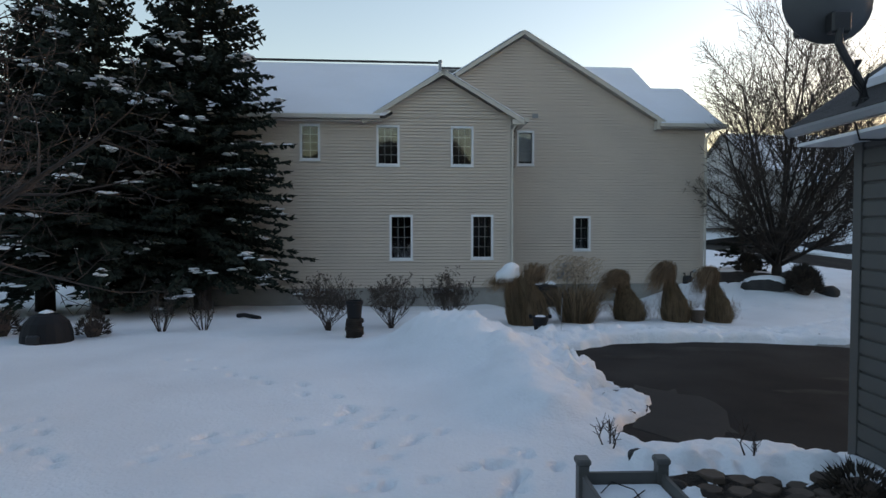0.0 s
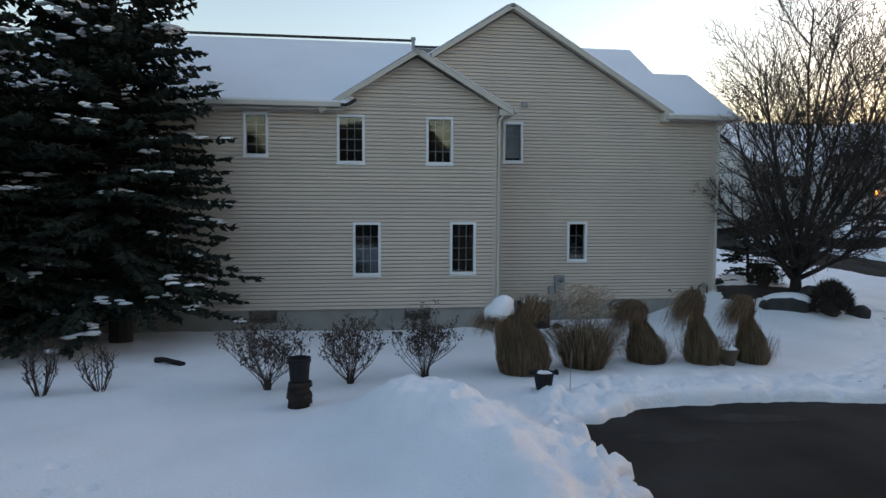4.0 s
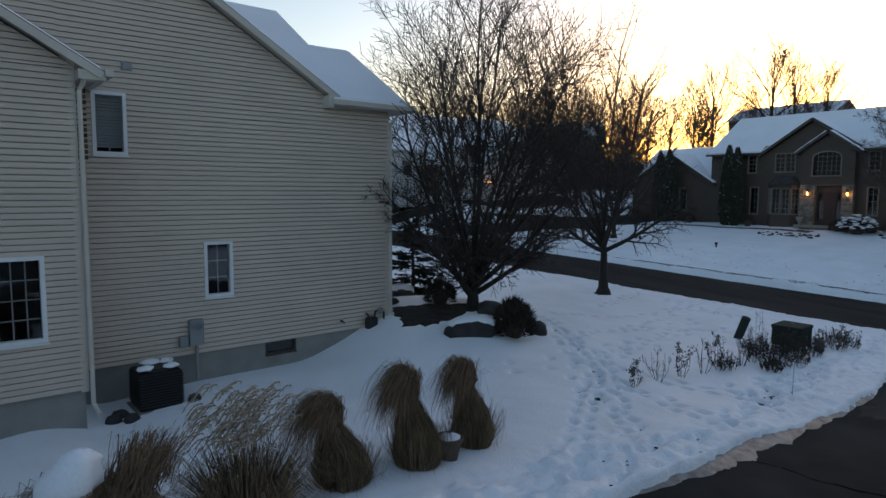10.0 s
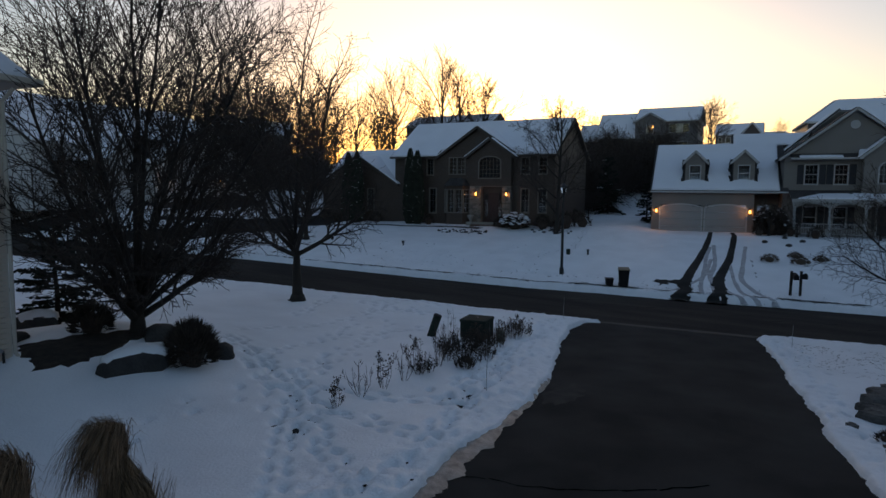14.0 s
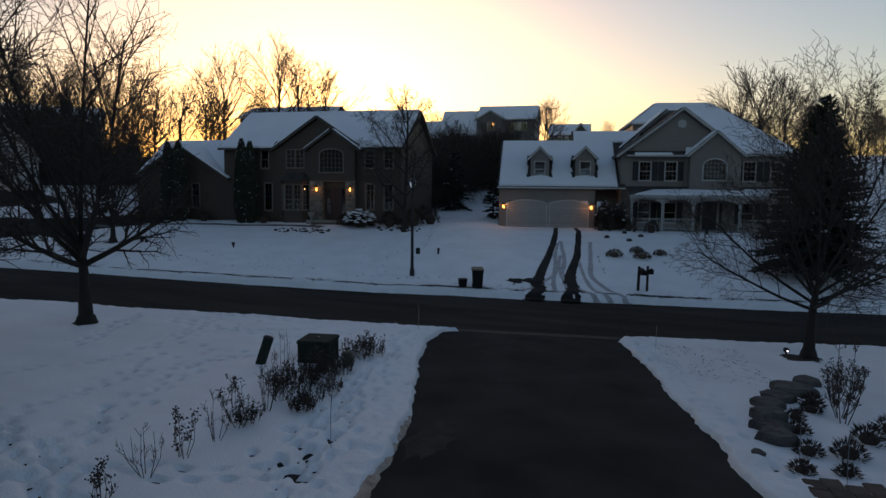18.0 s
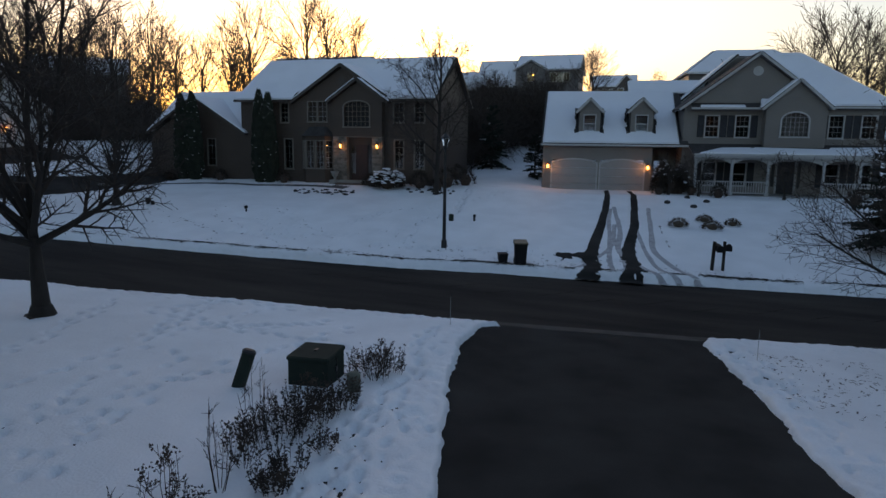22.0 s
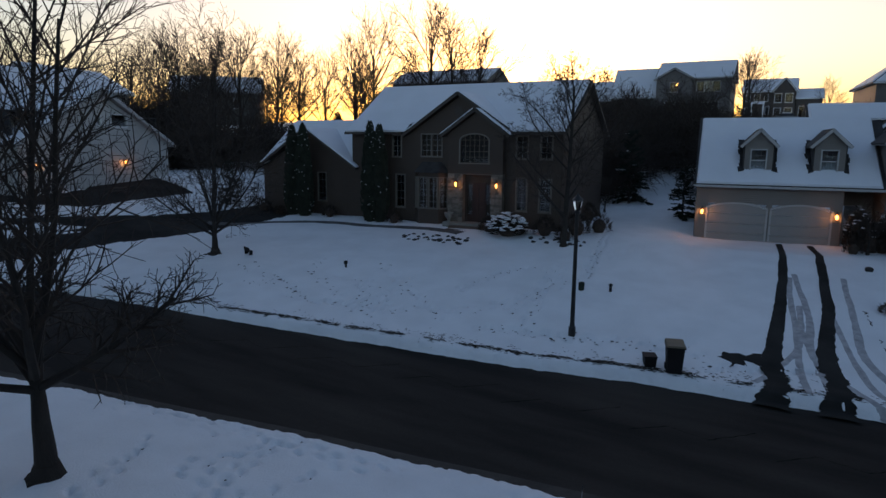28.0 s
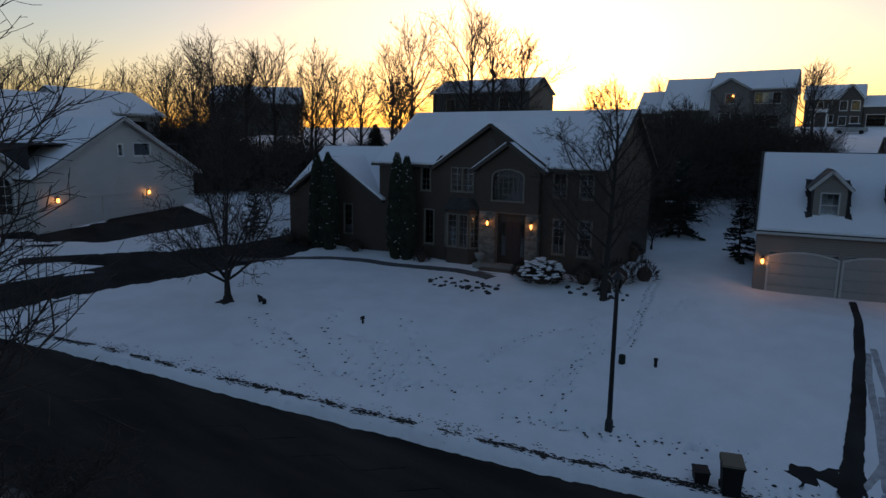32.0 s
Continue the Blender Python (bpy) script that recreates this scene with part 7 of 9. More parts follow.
def flowering_shrub(label, x, y, tall_, wide, seed, stems=18, heads=True, group="hydrangeas along the house", thin=0.0045, side=7, fat=1.0, leg=0.0):
    rng = random.Random(seed)
    m, fl = Mesh(), Mesh()

    def tip_head(p):
        for j in range(rng.randint(3, 6)):
            o = p + Vector((rng.uniform(-0.045, 0.045), rng.uniform(-0.045, 0.045), rng.uniform(-0.06, 0.05)))
            spindle(fl, o, o + Vector((rng.uniform(-0.03, 0.03), rng.uniform(-0.03, 0.03), 0.035)), 0.018)

    for k in range(stems):
        a = 2 * math.pi * (k + rng.random()) / stems
        lean = rng.uniform(0.15, 1.0)
        o = Vector((math.cos(a) * 0.06, math.sin(a) * 0.06, leg * rng.uniform(0.2, 1.3)))
        if leg:
            m.tube([(math.cos(a) * 0.05, math.sin(a) * 0.05, 0), o], [0.012, 0.009], 4)
        e = Vector((math.cos(a) * wide * 0.5 * lean, math.sin(a) * wide * 0.5 * lean, tall_ * rng.uniform(0.62, 1.0) * (1.1 - 0.35 * lean)))
        mid = o.lerp(e, 0.5) + Vector((math.cos(a) * 0.05, math.sin(a) * 0.05, -0.02))
        m.tube([o, mid, e], [0.011 * fat, 0.008 * fat, 0.0045 * fat], 4)
        if heads:
            tip_head(e)
        for j in range(side):
            f = rng.uniform(0.25, 0.95)
            b = o.lerp(mid, f * 2) if f < 0.5 else mid.lerp(e, f * 2 - 1)
            q = b + Vector((rng.uniform(-0.2, 0.2), rng.uniform(-0.2, 0.2), rng.uniform(0.08, 0.30))) * (wide * 0.75)
            m.tube([b, b.lerp(q, 0.5) + Vector((0, 0, -0.01)), q], [0.006 * fat, 0.005 * fat, thin * 0.8 * fat], 3)
            if heads and rng.random() < 0.4:
                tip_head(q)
            for i in range(2):
                r = q.lerp(b, rng.uniform(0.2, 0.7))
                s = r + Vector((rng.uniform(-0.1, 0.1), rng.uniform(-0.1, 0.1), rng.uniform(0.03, 0.14)))
                m.tube([r, s], [0.004, thin * 0.7], 3)
                if heads and rng.random() < 0.15:
                    tip_head(s)
    t = thing("flowering_shrub" if heads else "twiggy_shrub", pose(x, y, top_z(x, y) - 0.03), label, "shrub", group)
    part("stem_mass", m, TWIG, t)
    if heads:
        part("flower_mass", fl, SEED, t, "dry brown flower heads")
    return t


flowering_shrub("leafless hydrangea with dry brown flower heads", -0.36, -7.15, 1.22, 1.75, 11, 26, fat=0.72, leg=0.22)
flowering_shrub("leafless hydrangea with dry brown flower heads", 1.0, -6.75, 1.22, 1.5, 12, 25, fat=0.72, leg=0.22)
flowering_shrub("leafless hydrangea with tall dry flower heads", 2.33, -6.42, 1.32, 1.5, 13, 25, fat=0.72, leg=0.22)
flowering_shrub("bare upright twigs standing in the snow", -3.9, -7.5, 0.95, 0.8, 14, 12, False, "twiggy shrubs")
flowering_shrub("bare upright twigs standing in the snow", -3.1, -7.2, 0.95, 0.7, 15, 10, False, "twiggy shrubs")


def round_bush(name, label, x, y, r, tall_, seed, n=900, snow=0, material=None, z=None):
    """A clipped or rounded bush of many short twigs over a dark core."""
    rng = random.Random(seed)
    m, w, core = Mesh(), Mesh(), Mesh()
    core.turned(0, 0, ((r * 0.3, 0), (r * 0.5, tall_ * 0.3), (r * 0.46, tall_ * 0.5), (r * 0.15, tall_ * 0.66)), 9)
    for k in range(n):
        a, f = rng.uniform(0, 2 * math.pi), rng.random()
        ph = math.asin(min(1, f * 1.02)) if f < 0.98 else 1.5
        d = Vector((math.cos(a) * math.cos(ph), math.sin(a) * math.cos(ph), math.sin(ph)))
        p = Vector((d.x * r * 0.72, d.y * r * 0.72, tall_ * 0.12 + d.z * tall_ * 0.68))
        q = p + Vector((d.x * r, d.y * r, d.z * tall_ * 0.8 + 0.05)) * rng.uniform(0.10, 0.42)
        q += Vector((rng.uniform(-0.05, 0.05), rng.uniform(-0.05, 0.05), rng.uniform(-0.02, 0.05)))
        spindle(m, p, q, rng.uniform(0.006, 0.015) * (0.6 + r))
        if rng.random() < snow and d.z > 0.3:
            blob(w, q, 0.12 * r + 0.03, 0.1 * r + 0.03, 0.05, rng, 6)
    t = thing(name, pose(x, y, (top_z(x, y) - 0.04) if z is None else z), label, "bush")
    part("twig_mass", m, material or BUSH, t)
    part("core", core, material or SEED, t)
    if w.v:
        part("bough_snow", w, SNOW, t, "patches of snow")
    return t


round_bush("round_bush", "dark rounded bush beside the boulder", 14.0, -0.5, 0.60, 0.98, 1, 2600)
round_bush("round_bush", "dark twiggy bush under the maple", 13.4, 1.95, 0.5, 0.72, 2, 1100)
round_bush("round_bush", "small dark bush in the back yard", -5.1, -8.0, 0.36, 0.55, 3, 500)
round_bush("round_bush", "dark bush under the spruces", -7.1, -8.0, 0.5, 0.6, 4, 500)
round_bush("snowy_shrub", "low shrub covered with snow before the entry", 51.4, 6.6, 1.15, 1.15, 5, 1300, 0.17)
round_bush("round_bush", "dark bush beside the entry steps", 51.9, 8.0, 0.7, 0.9, 6, 600)
for k, (x, y, r) in enumerate(((52.4, 26.3, 0.7), (52.6, 20.4, 0.6), (52.5, 24.9, 0.55), (52.3, 14.9, 0.6), (52.2, 4.6, 0.8), (53.0, 3.0, 0.9), (54.2, 2.0, 0.8), (51.5, 3.2, 0.6))):
    round_bush("foundation_shrub", "dark leafless foundation shrub against the taupe house", x, y, r, r * 1.5, 20 + k, 450, 0.0)
for k, (x, y, r) in enumerate(((55.6, -11.4, 0.9), (54.9, -12.6, 0.6), (53.6, -14.0, 0.55), (54.6, -10.6, 0.5), (52.6, -21.0, 0.6), (59.0, 4.0, 0.8))):
    round_bush("foundation_shrub", "dark shrub beside the porch house", x, y, r, r * 1.6, 40 + k, 450, 0.0)
round_bush("evergreen_shrub", "tall dark evergreen shrub between garage and porch", 55.9, -10.85, 0.75, 2.0, 46, 1900, 0.02)
round_bush("evergreen_shrub", "tall dark evergreen shrub between garage and porch", 55.6, -11.9, 0.6, 1.7, 47, 1500, 0.02)
for k, (x, y) in enumerate(((54.6, -11.2), (53.9, -12.9), (53.6, -17.6), (63.2, 3.9))):
    bare_tree("small_bare_tree", "small leafless shrub tree beside a house", x, y, 90 + k, dict(SMALL, trunk=1.1, radius=0.07, thin=0.006, kids=(9, 8, 5), levels=3, ratio=(2.1, 0.46, 0.46, 0.5), angle=((12, 48), (20, 42), (25, 50), (25, 60))), "shrub trees by the porch")
for k, (x, y, r) in enumerate(((46.4, -11.35, 0.5), (47.7, -12.7, 0.42), (46.3, -12.95, 0.5), (47.2, -14.0, 0.4))):
    round_bush("grass_tuft", "spiky brown tuft in the snowy front bed", x, y, r * 1.1, r * 0.95, 60 + k, 420, 0.0, TUFT)
for k, (x, y, r) in enumerate(((19.75, -13.9, 0.26), (19.8, -14.55, 0.32), (20.7, -15.2, 0.34), (18.75, -13.5, 0.22), (18.85, -14.2, 0.20), (21.0, -14.1, 0.26), (21.9, -14.3, 0.22), (22.6, -14.8, 0.25), (19.3, -15.4, 0.3), (21.5, -15.9, 0.35), (23.2, -15.0, 0.3), (20.9, -16.6, 0.4))):
    round_bush("bed_plant", "small dark plant in the snowy stone-edged bed", x, y, r, r * 1.1, 80 + k, 260)
for k, (x, y, h_, w_) in enumerate(((22.4, -15.3, 1.0, 0.8), (23.6, -15.6, 1.2, 0.7), (21.2, -16.4, 0.9, 0.6), (24.3, -16.2, 1.0, 0.8))):
    flowering_shrub("dry flower stalks in the stone-edged bed", x, y, h_, w_, 120 + k, 8, True, "dry flower stalks")
flowering_shrub("tall thin branching stalk in the stone-edged bed", 21.9, -15.2, 2.1, 0.9, 130, 3, True, "dry flower stalks")
def leafy_perennial(label, x, y, r, tall_, seed):
    """Upright dry stalks set with small dark leaves."""
    rng = random.Random(seed)
    m = Mesh()
    for k in range(int(150 * r)):
        a, f = rng.uniform(0, 2 * math.pi), math.sqrt(rng.random())
        o = Vector((math.cos(a) * r * f, math.sin(a) * r * f, 0))
        e = o + Vector((math.cos(a) * 0.08 + rng.uniform(-0.05, 0.05), math.sin(a) * 0.08 + rng.uniform(-0.05, 0.05), tall_ * rng.uniform(0.5, 1.05)))
        spindle(m, o, e, 0.006)
        for j in range(9):
            p = o.lerp(e, 0.25 + 0.75 * rng.random())
            b = rng.uniform(0, 2 * math.pi)
            spindle(m, p, p + Vector((math.cos(b) * 0.05, math.sin(b) * 0.05, rng.uniform(-0.02, 0.06))), 0.012)
    t = thing("border_plant", pose(x, y, top_z(x, y) - 0.04), label, "plant", "dry border by the driveway")
    part("leaf_mass", m, BUSH, t)
    return t


# dry border along the driveway
rng = random.Random(31)
for k, (x, y, h_, w_, heads) in enumerate(((14.5, -3.95, 0.55, 0.25, True), (15.4, -3.9, 1.0, 0.7, False), (16.2, -3.95, 0.8, 0.6, True), (17.0, -4.0, 0.8, 0.7, False), (17.7, -4.0, 0.75, 0.6, False), (18.2, -3.6, 0.75, 0.6, True), (18.7, -4.0, 1.35, 0.6, False), (19.4, -3.9, 0.6, 0.6, True),
                                          (19.9, -3.6, 0.7, 0.7, True), (20.5, -3.4, 1.3, 0.7, False), (20.8, -4.0, 0.7, 0.8, True), (21.2, -4.2, 0.65, 0.8, True), (21.6, -3.6, 0.75, 0.8, True), (21.9, -4.3, 0.6, 0.6, True), (18.9, -4.7, 0.3, 0.5, True), (20.2, -4.7, 0.3, 0.5, True), (23.6, -4.1, 0.75, 0.7, True), (24.2, -4.0, 0.6, 0.6, True))):
    flowering_shrub("dry brown perennial stalks beside the driveway", x, y, h_, w_, 150 + k, 6 if k < 5 else 8, heads, "dry border by the driveway", side=3 if k < 5 else 4, fat=0.55)
for k, (x, y, r) in enumerate(((20.4, -3.75, 0.42), (21.3, -3.8, 0.5), (18.0, -3.95, 0.22), (19.0, -4.6, 0.2), (19.5, -4.55, 0.22), (24.0, -4.0, 0.5), (22.0, -4.0, 0.35))):
    leafy_perennial("dark leafy dry perennials in the border", x, y, r * 1.15, 0.34 + r * 0.5, 180 + k)


# ---- rocks, mulch, edging ----
def rock(name, label, x, y, rx, ry, rz, seed, snow=False, z=None, turn=0, group="", flat=False):
    rng = random.Random(seed)
    m = Mesh()
    n = 12
    loops = []
    off = [rng.uniform(0.70, 1.22) if flat else rng.uniform(0.78, 1.18) for _ in range(n)]
    for f, zz in ((0.9, -0.35), (1.0, 0.35), (0.97, 0.7), (0.86, 0.93), (0.5, 1.0), (0.15, 1.02)) if flat else ((0.9, -0.35), (1.0, 0.1), (0.93, 0.5), (0.7, 0.85), (0.3, 1.0)):
        loops.append([(rx * f * off[i] * rng.uniform(0.93, 1.07) * math.cos(2 * math.pi * i / n), ry * f * off[i] * rng.uniform(0.93, 1.07) * math.sin(2 * math.pi * i / n), rz * (zz + rng.uniform(-0.07, 0.07))) for i in range(n)])
    m.loft(loops)
    me_ = m.mesh(name, not flat)
    me_.materials.append(EDGE_STONE if flat else BOULDER)
    ob = new(name, me_)
    ob.matrix_basis = pose(x, y, (top_z(x, y) - 0.03) if z is None else z, 0, 0, turn)
    tagged(ob, label, "rock", group)
    if snow:
        w = Mesh()
        loops = []
        for f, zz in ((0.95, 0.50), (0.9, 0.85), (0.6, 1.12), (0.2, 1.25)):
            loops.append([(rx * f * off[i] * math.cos(2 * math.pi * i / n) + rx * 0.08, ry * f * off[i] * math.sin(2 * math.pi * i / n) + ry * 0.16, rz * zz) for i in range(n)])
        w.loft(loops)
        part("snow", w, SNOW, ob, "snow lying on top", smooth=True)
    return ob


rock("boulder", "dark flat boulder capped with snow under the maple", 13.0, -0.05, 0.75, 0.42, 0.36, 1, True, turn=-14)
rock("boulder", "dark boulder beside the round bush", 14.95, -0.35, 0.32, 0.28, 0.32, 2)
rock("boulder", "dark boulder at the foot of the maple", 14.42, 1.05, 0.5, 0.3, 0.34, 3)
rock("boulder", "low grey boulder in the snow", 12.3, 2.85, 0.3, 0.22, 0.2, 4)
rock("boulder", "low grey boulder topped with snow", 14.6, 6.2, 0.62, 0.4, 0.42, 5, True)
rock("boulder", "low grey boulder topped with snow", 16.3, 6.6, 0.7, 0.4, 0.45, 6, True)
for k, (x, y) in enumerate(((5.0, 0.55), (5.15, 0.2), (4.85, 0.35), (6.35, 0.5))):
    rock("edging_rock", "small dark rock beside the air conditioner", x, y, 0.16, 0.14, 0.16, 10 + k, group="rocks by the wall")
for k, (x, y, a, b, c, t) in enumerate(((20.3, -13.5, 0.50, 0.52, 0.24, 10), (20.95, -13.6, 0.44, 0.56, 0.22, -15), (21.75, -13.75, 0.48, 0.50, 0.24, 0), (22.6, -13.95, 0.50, 0.50, 0.2, 12), (23.35, -14.4, 0.48, 0.56, 0.2, -25), (24.4, -14.95, 0.62, 0.74, 0.24, -30), (25.5, -15.6, 0.55, 0.46, 0.2, -35), (19.35, -13.0, 0.22, 0.16, 0.08, 20))):
    rock("edging_boulder", "flat dark boulder edging the snowy bed", x, y, a * 0.70, b * 0.68, c, 30 + k, False, turn=t, group="stone edging", flat=True)
rng = random.Random(12)
for k in range(46):
    x, y = 49.2 + rng.uniform(-0.5, 0.9), 8.2 + rng.uniform(0, 4.2)
    rock("bed_stone", "small dark stone in the snowy rock bed", x, y, rng.uniform(0.07, 0.18), rng.uniform(0.07, 0.15), rng.uniform(0.06, 0.13), 100 + k, group="rock bed")
for k in range(26):
    x, y = 51.0 + rng.uniform(-0.5, 0.7), 2.0 + rng.uniform(0, 3.2)
    rock("bed_stone", "small dark stone in the snowy rock bed", x, y, rng.uniform(0.07, 0.2), rng.uniform(0.07, 0.15), rng.uniform(0.06, 0.14), 160 + k, group="rock bed")
for k, (x, y) in enumerate(((52.9, -12.2), (52.2, -13.2), (51.6, -11.0), (50.9, -12.4))):
    rock("bed_stone", "grey stone beside the porch walk", x, y, 0.3, 0.2, 0.16, 200 + k, group="rock bed")


def patch(name, label, category, pts, lift, material, seed, fray=0.12, kind="structure", fall=None):
    """A thin irregular patch lying on the snow, following the ground."""
    rng = random.Random(seed)
    m = Mesh()
    cx, cy = sum(p[0] for p in pts) / len(pts), sum(p[1] for p in pts) / len(pts)
    ring = []
    for (xa, ya), (xb, yb) in zip(pts, pts[1:] + pts[:1]):
        n = max(2, int(math.hypot(xb - xa, yb - ya) / 0.15))
        ring += [(xa + (xb - xa) * i / n + rng.uniform(-fray, fray), ya + (yb - ya) * i / n + rng.uniform(-fray, fray)) for i in range(n)]
    rings = 6
    for r in range(rings + 1):
        f = 1 - r / rings
        m.v += [(cx + (x - cx) * f, cy + (y - cy) * f, (top_z(cx + (x - cx) * f, cy + (y - cy) * f)) + (lift if r else -0.015)) for x, y in ring]
    n = len(ring)
    for r in range(rings):
        m.f += [(r * n + i, r * n + (i + 1) % n, (r + 1) * n + (i + 1) % n, (r + 1) * n + i) for i in range(n)]
    return tagged(part(name, m, material), label, category, kind=kind)


patch("mulch_bed", "dark bark mulch showing through the snow", "mulch", ((11.55, 1.05), (12.1, 0.78), (12.7, 0.68), (13.3, 0.75), (13.8, 1.1), (14.5, 1.15), (14.3, 1.75), (13.7, 1.75), (13.1, 2.0), (12.5, 2.2), (11.9, 2.5)), 0.02, MULCH, 1, 0.09)
patch("mulch_ring", "dark mulch ring round the kerbside tree", "mulch", ((28.8, -16.1), (29.6, -15.9), (30.0, -16.6), (29.6, -17.2), (28.7, -17.1)), 0.015, MULCH, 2, 0.12)
patch("mulch_ring", "dark mulch at the foot of the lawn tree", "mulch", ((24.0, 5.4), (24.5, 5.3), (24.8, 5.7), (24.5, 6.0), (24.1, 5.9)), 0.012, MULCH, 3, 0.08)
patch("mulch_ring", "dark mulch at the foot of the small tree", "mulch", ((40.7, 18.8), (41.3, 18.7), (41.6, 19.2), (41.2, 19.6), (40.6, 19.5)), 0.012, MULCH, 4, 0.08)
patch("soil_patch", "bare dark soil beside the patio", "soil", ((4.25, -15.25), (4.9, -15.2), (5.6, -15.35), (6.2, -15.4), (6.3, -15.9), (5.6, -16.3), (4.6, -16.2), (4.25, -15.7)), 0.02, MULCH, 5, 0.08)
patch("puddle", "dark wet patch where the snow has melted", "melt patch", ((40.3, -5.75), (40.95, -5.9), (40.9, -6.3), (41.15, -7.2), (40.3, -7.3), (40.35, -6.7), (39.9, -6.3)), 0.015, ASPHALT, 6, 0.2)
rng = random.Random(8)
m = Mesh()
for k in range(420):
    x, y = 25 + 4.8 * rng.random() ** 0.8, -12.2 - 2.6 * rng.random()
    if rng.random() > 0.35 + 0.65 * (math.sin(x * 2.1) * math.cos(y * 2.7) > -0.1):
        continue
    a, l = rng.uniform(0, 3.1), rng.uniform(0.02, 0.09)
    z = top_z(x, y)
    n = len(m.v)
    dx, dy = math.cos(a) * l, math.sin(a) * l
    m.v += [(x - dx, y - dy, z + 0.004), (x - dy * 0.25, y + dx * 0.25, z + 0.010), (x + dx, y + dy, z + 0.004), (x + dy * 0.25, y - dx * 0.25, z + 0.006)]
    m.f.append((n, n + 1, n + 2, n + 3))
tagged(part("grass_shreds", m, MULCH), "thin dead grass showing through the snow", "grass", kind="stuff")



def broken_strip(name, label, category, line, width, material, seed, gap=0.3, lift=0.012, step=0.12):
    """A thin broken band of dirt that follows a line over the snow."""
    rng = random.Random(seed)
    m = Mesh()
    total = sum(math.dist(a, b) for a, b in zip(line, line[1:]))
    n = int(total / step)
    w, on, prev = 0.5, 1.0, None
    for i in range(n + 1):
        d = total * i / n
        for a, b in zip(line, line[1:]):
            seg = math.dist(a, b)
            if d <= seg or (a, b) == (line[-2], line[-1]):
                break
            d -= seg
        x, y = a[0] + (b[0] - a[0]) * d / seg, a[1] + (b[1] - a[1]) * d / seg
        nx_, ny_ = -(b[1] - a[1]) / seg, (b[0] - a[0]) / seg
        w = min(1.0, max(0.15, w + rng.uniform(-0.35, 0.35)))
        on = min(1.0, max(0.0, on + rng.uniform(-0.4, 0.4)))
        c = rng.uniform(-0.06, 0.06)
        row = [(x + nx_ * (c + width * w * f), y + ny_ * (c + width * w * f)) for f in (-0.5, 0, 0.5)]
        k = len(m.v)
        m.v += [(px, py, top_z(px, py) + (lift if j == 1 else 0.004)) for j, (px, py) in enumerate(row)]
        if prev is not None and on > gap:
            m.f += [(prev, prev + 1, k + 1, k), (prev + 1, prev + 2, k + 2, k + 1)]
        prev = k
    return tagged(part(name, m, material), label, category, kind="structure")


def grit_flakes(label, line, count, spread_, seed, size=(0.02, 0.08)):
    """Small dark flakes lying on the snow in uneven clusters along a line."""
    rng = random.Random(seed)
    m = Mesh()
    total = sum(math.dist(a, b) for a, b in zip(line, line[1:]))
    while len(m.f) < count:
        d = rng.random() * total
        thick = 0.5 + 0.5 * math.sin(d * 0.9 + seed) * math.sin(d * 0.37) + 0.35 * math.sin(d * 4.3)
        if rng.random() > thick:
            continue
        for a, b in zip(line, line[1:]):
            seg = math.dist(a, b)
            if d <= seg:
                break
            d -= seg
        x, y = a[0] + (b[0] - a[0]) * d / seg + rng.gauss(0, spread_), a[1] + (b[1] - a[1]) * d / seg
        l, w = rng.uniform(*size) * 1.6, rng.uniform(*size) * 0.7
        k = len(m.v)
        z = top_z(x, y)
        m.v += [(x + w * rng.uniform(-0.4, 0.4), y - l, z + 0.004), (x + w, y + l * rng.uniform(-0.4, 0.2), z + 0.010), (x + w * rng.uniform(-0.4, 0.4), y + l, z + 0.005), (x - w, y + l * rng.uniform(-0.2, 0.4), z + 0.008)]
        m.f.append((k, k + 1, k + 2, k + 3))
    return tagged(part("grit_flakes", m, CURB_GRIT), label, "grit", kind="stuff")


grit_flakes("dirty grit and dead grass along the ploughed road edge", [(lerp_table(y, FAR_KERB) + 0.42, y) for y in range(24, -22, -2)], 2800, 0.09, 5)
grit_flakes("loose dark grit scattered beside the street", [(lerp_table(y, FAR_KERB) + 0.75, y) for y in range(24, -22, -2)], 700, 0.3, 8, (0.015, 0.05))
for k, (xa, ya, xb, yb) in enumerate(((4.55, -13.6, 4.6, -11.0), (4.9, -12.9, 4.75, -10.2), (4.75, -9.9, 4.6, -9.0), (4.4, -12.6, 4.3, -11.4))):
    broken_strip("grit_strip", "brown grit in the ploughed snow edge", "grit", [(xa, ya), ((xa + xb) / 2 + 0.08, (ya + yb) / 2), (xb, yb)], 0.08, CURB_GRIT, 20 + k, 0.6, 0.008, 0.07)


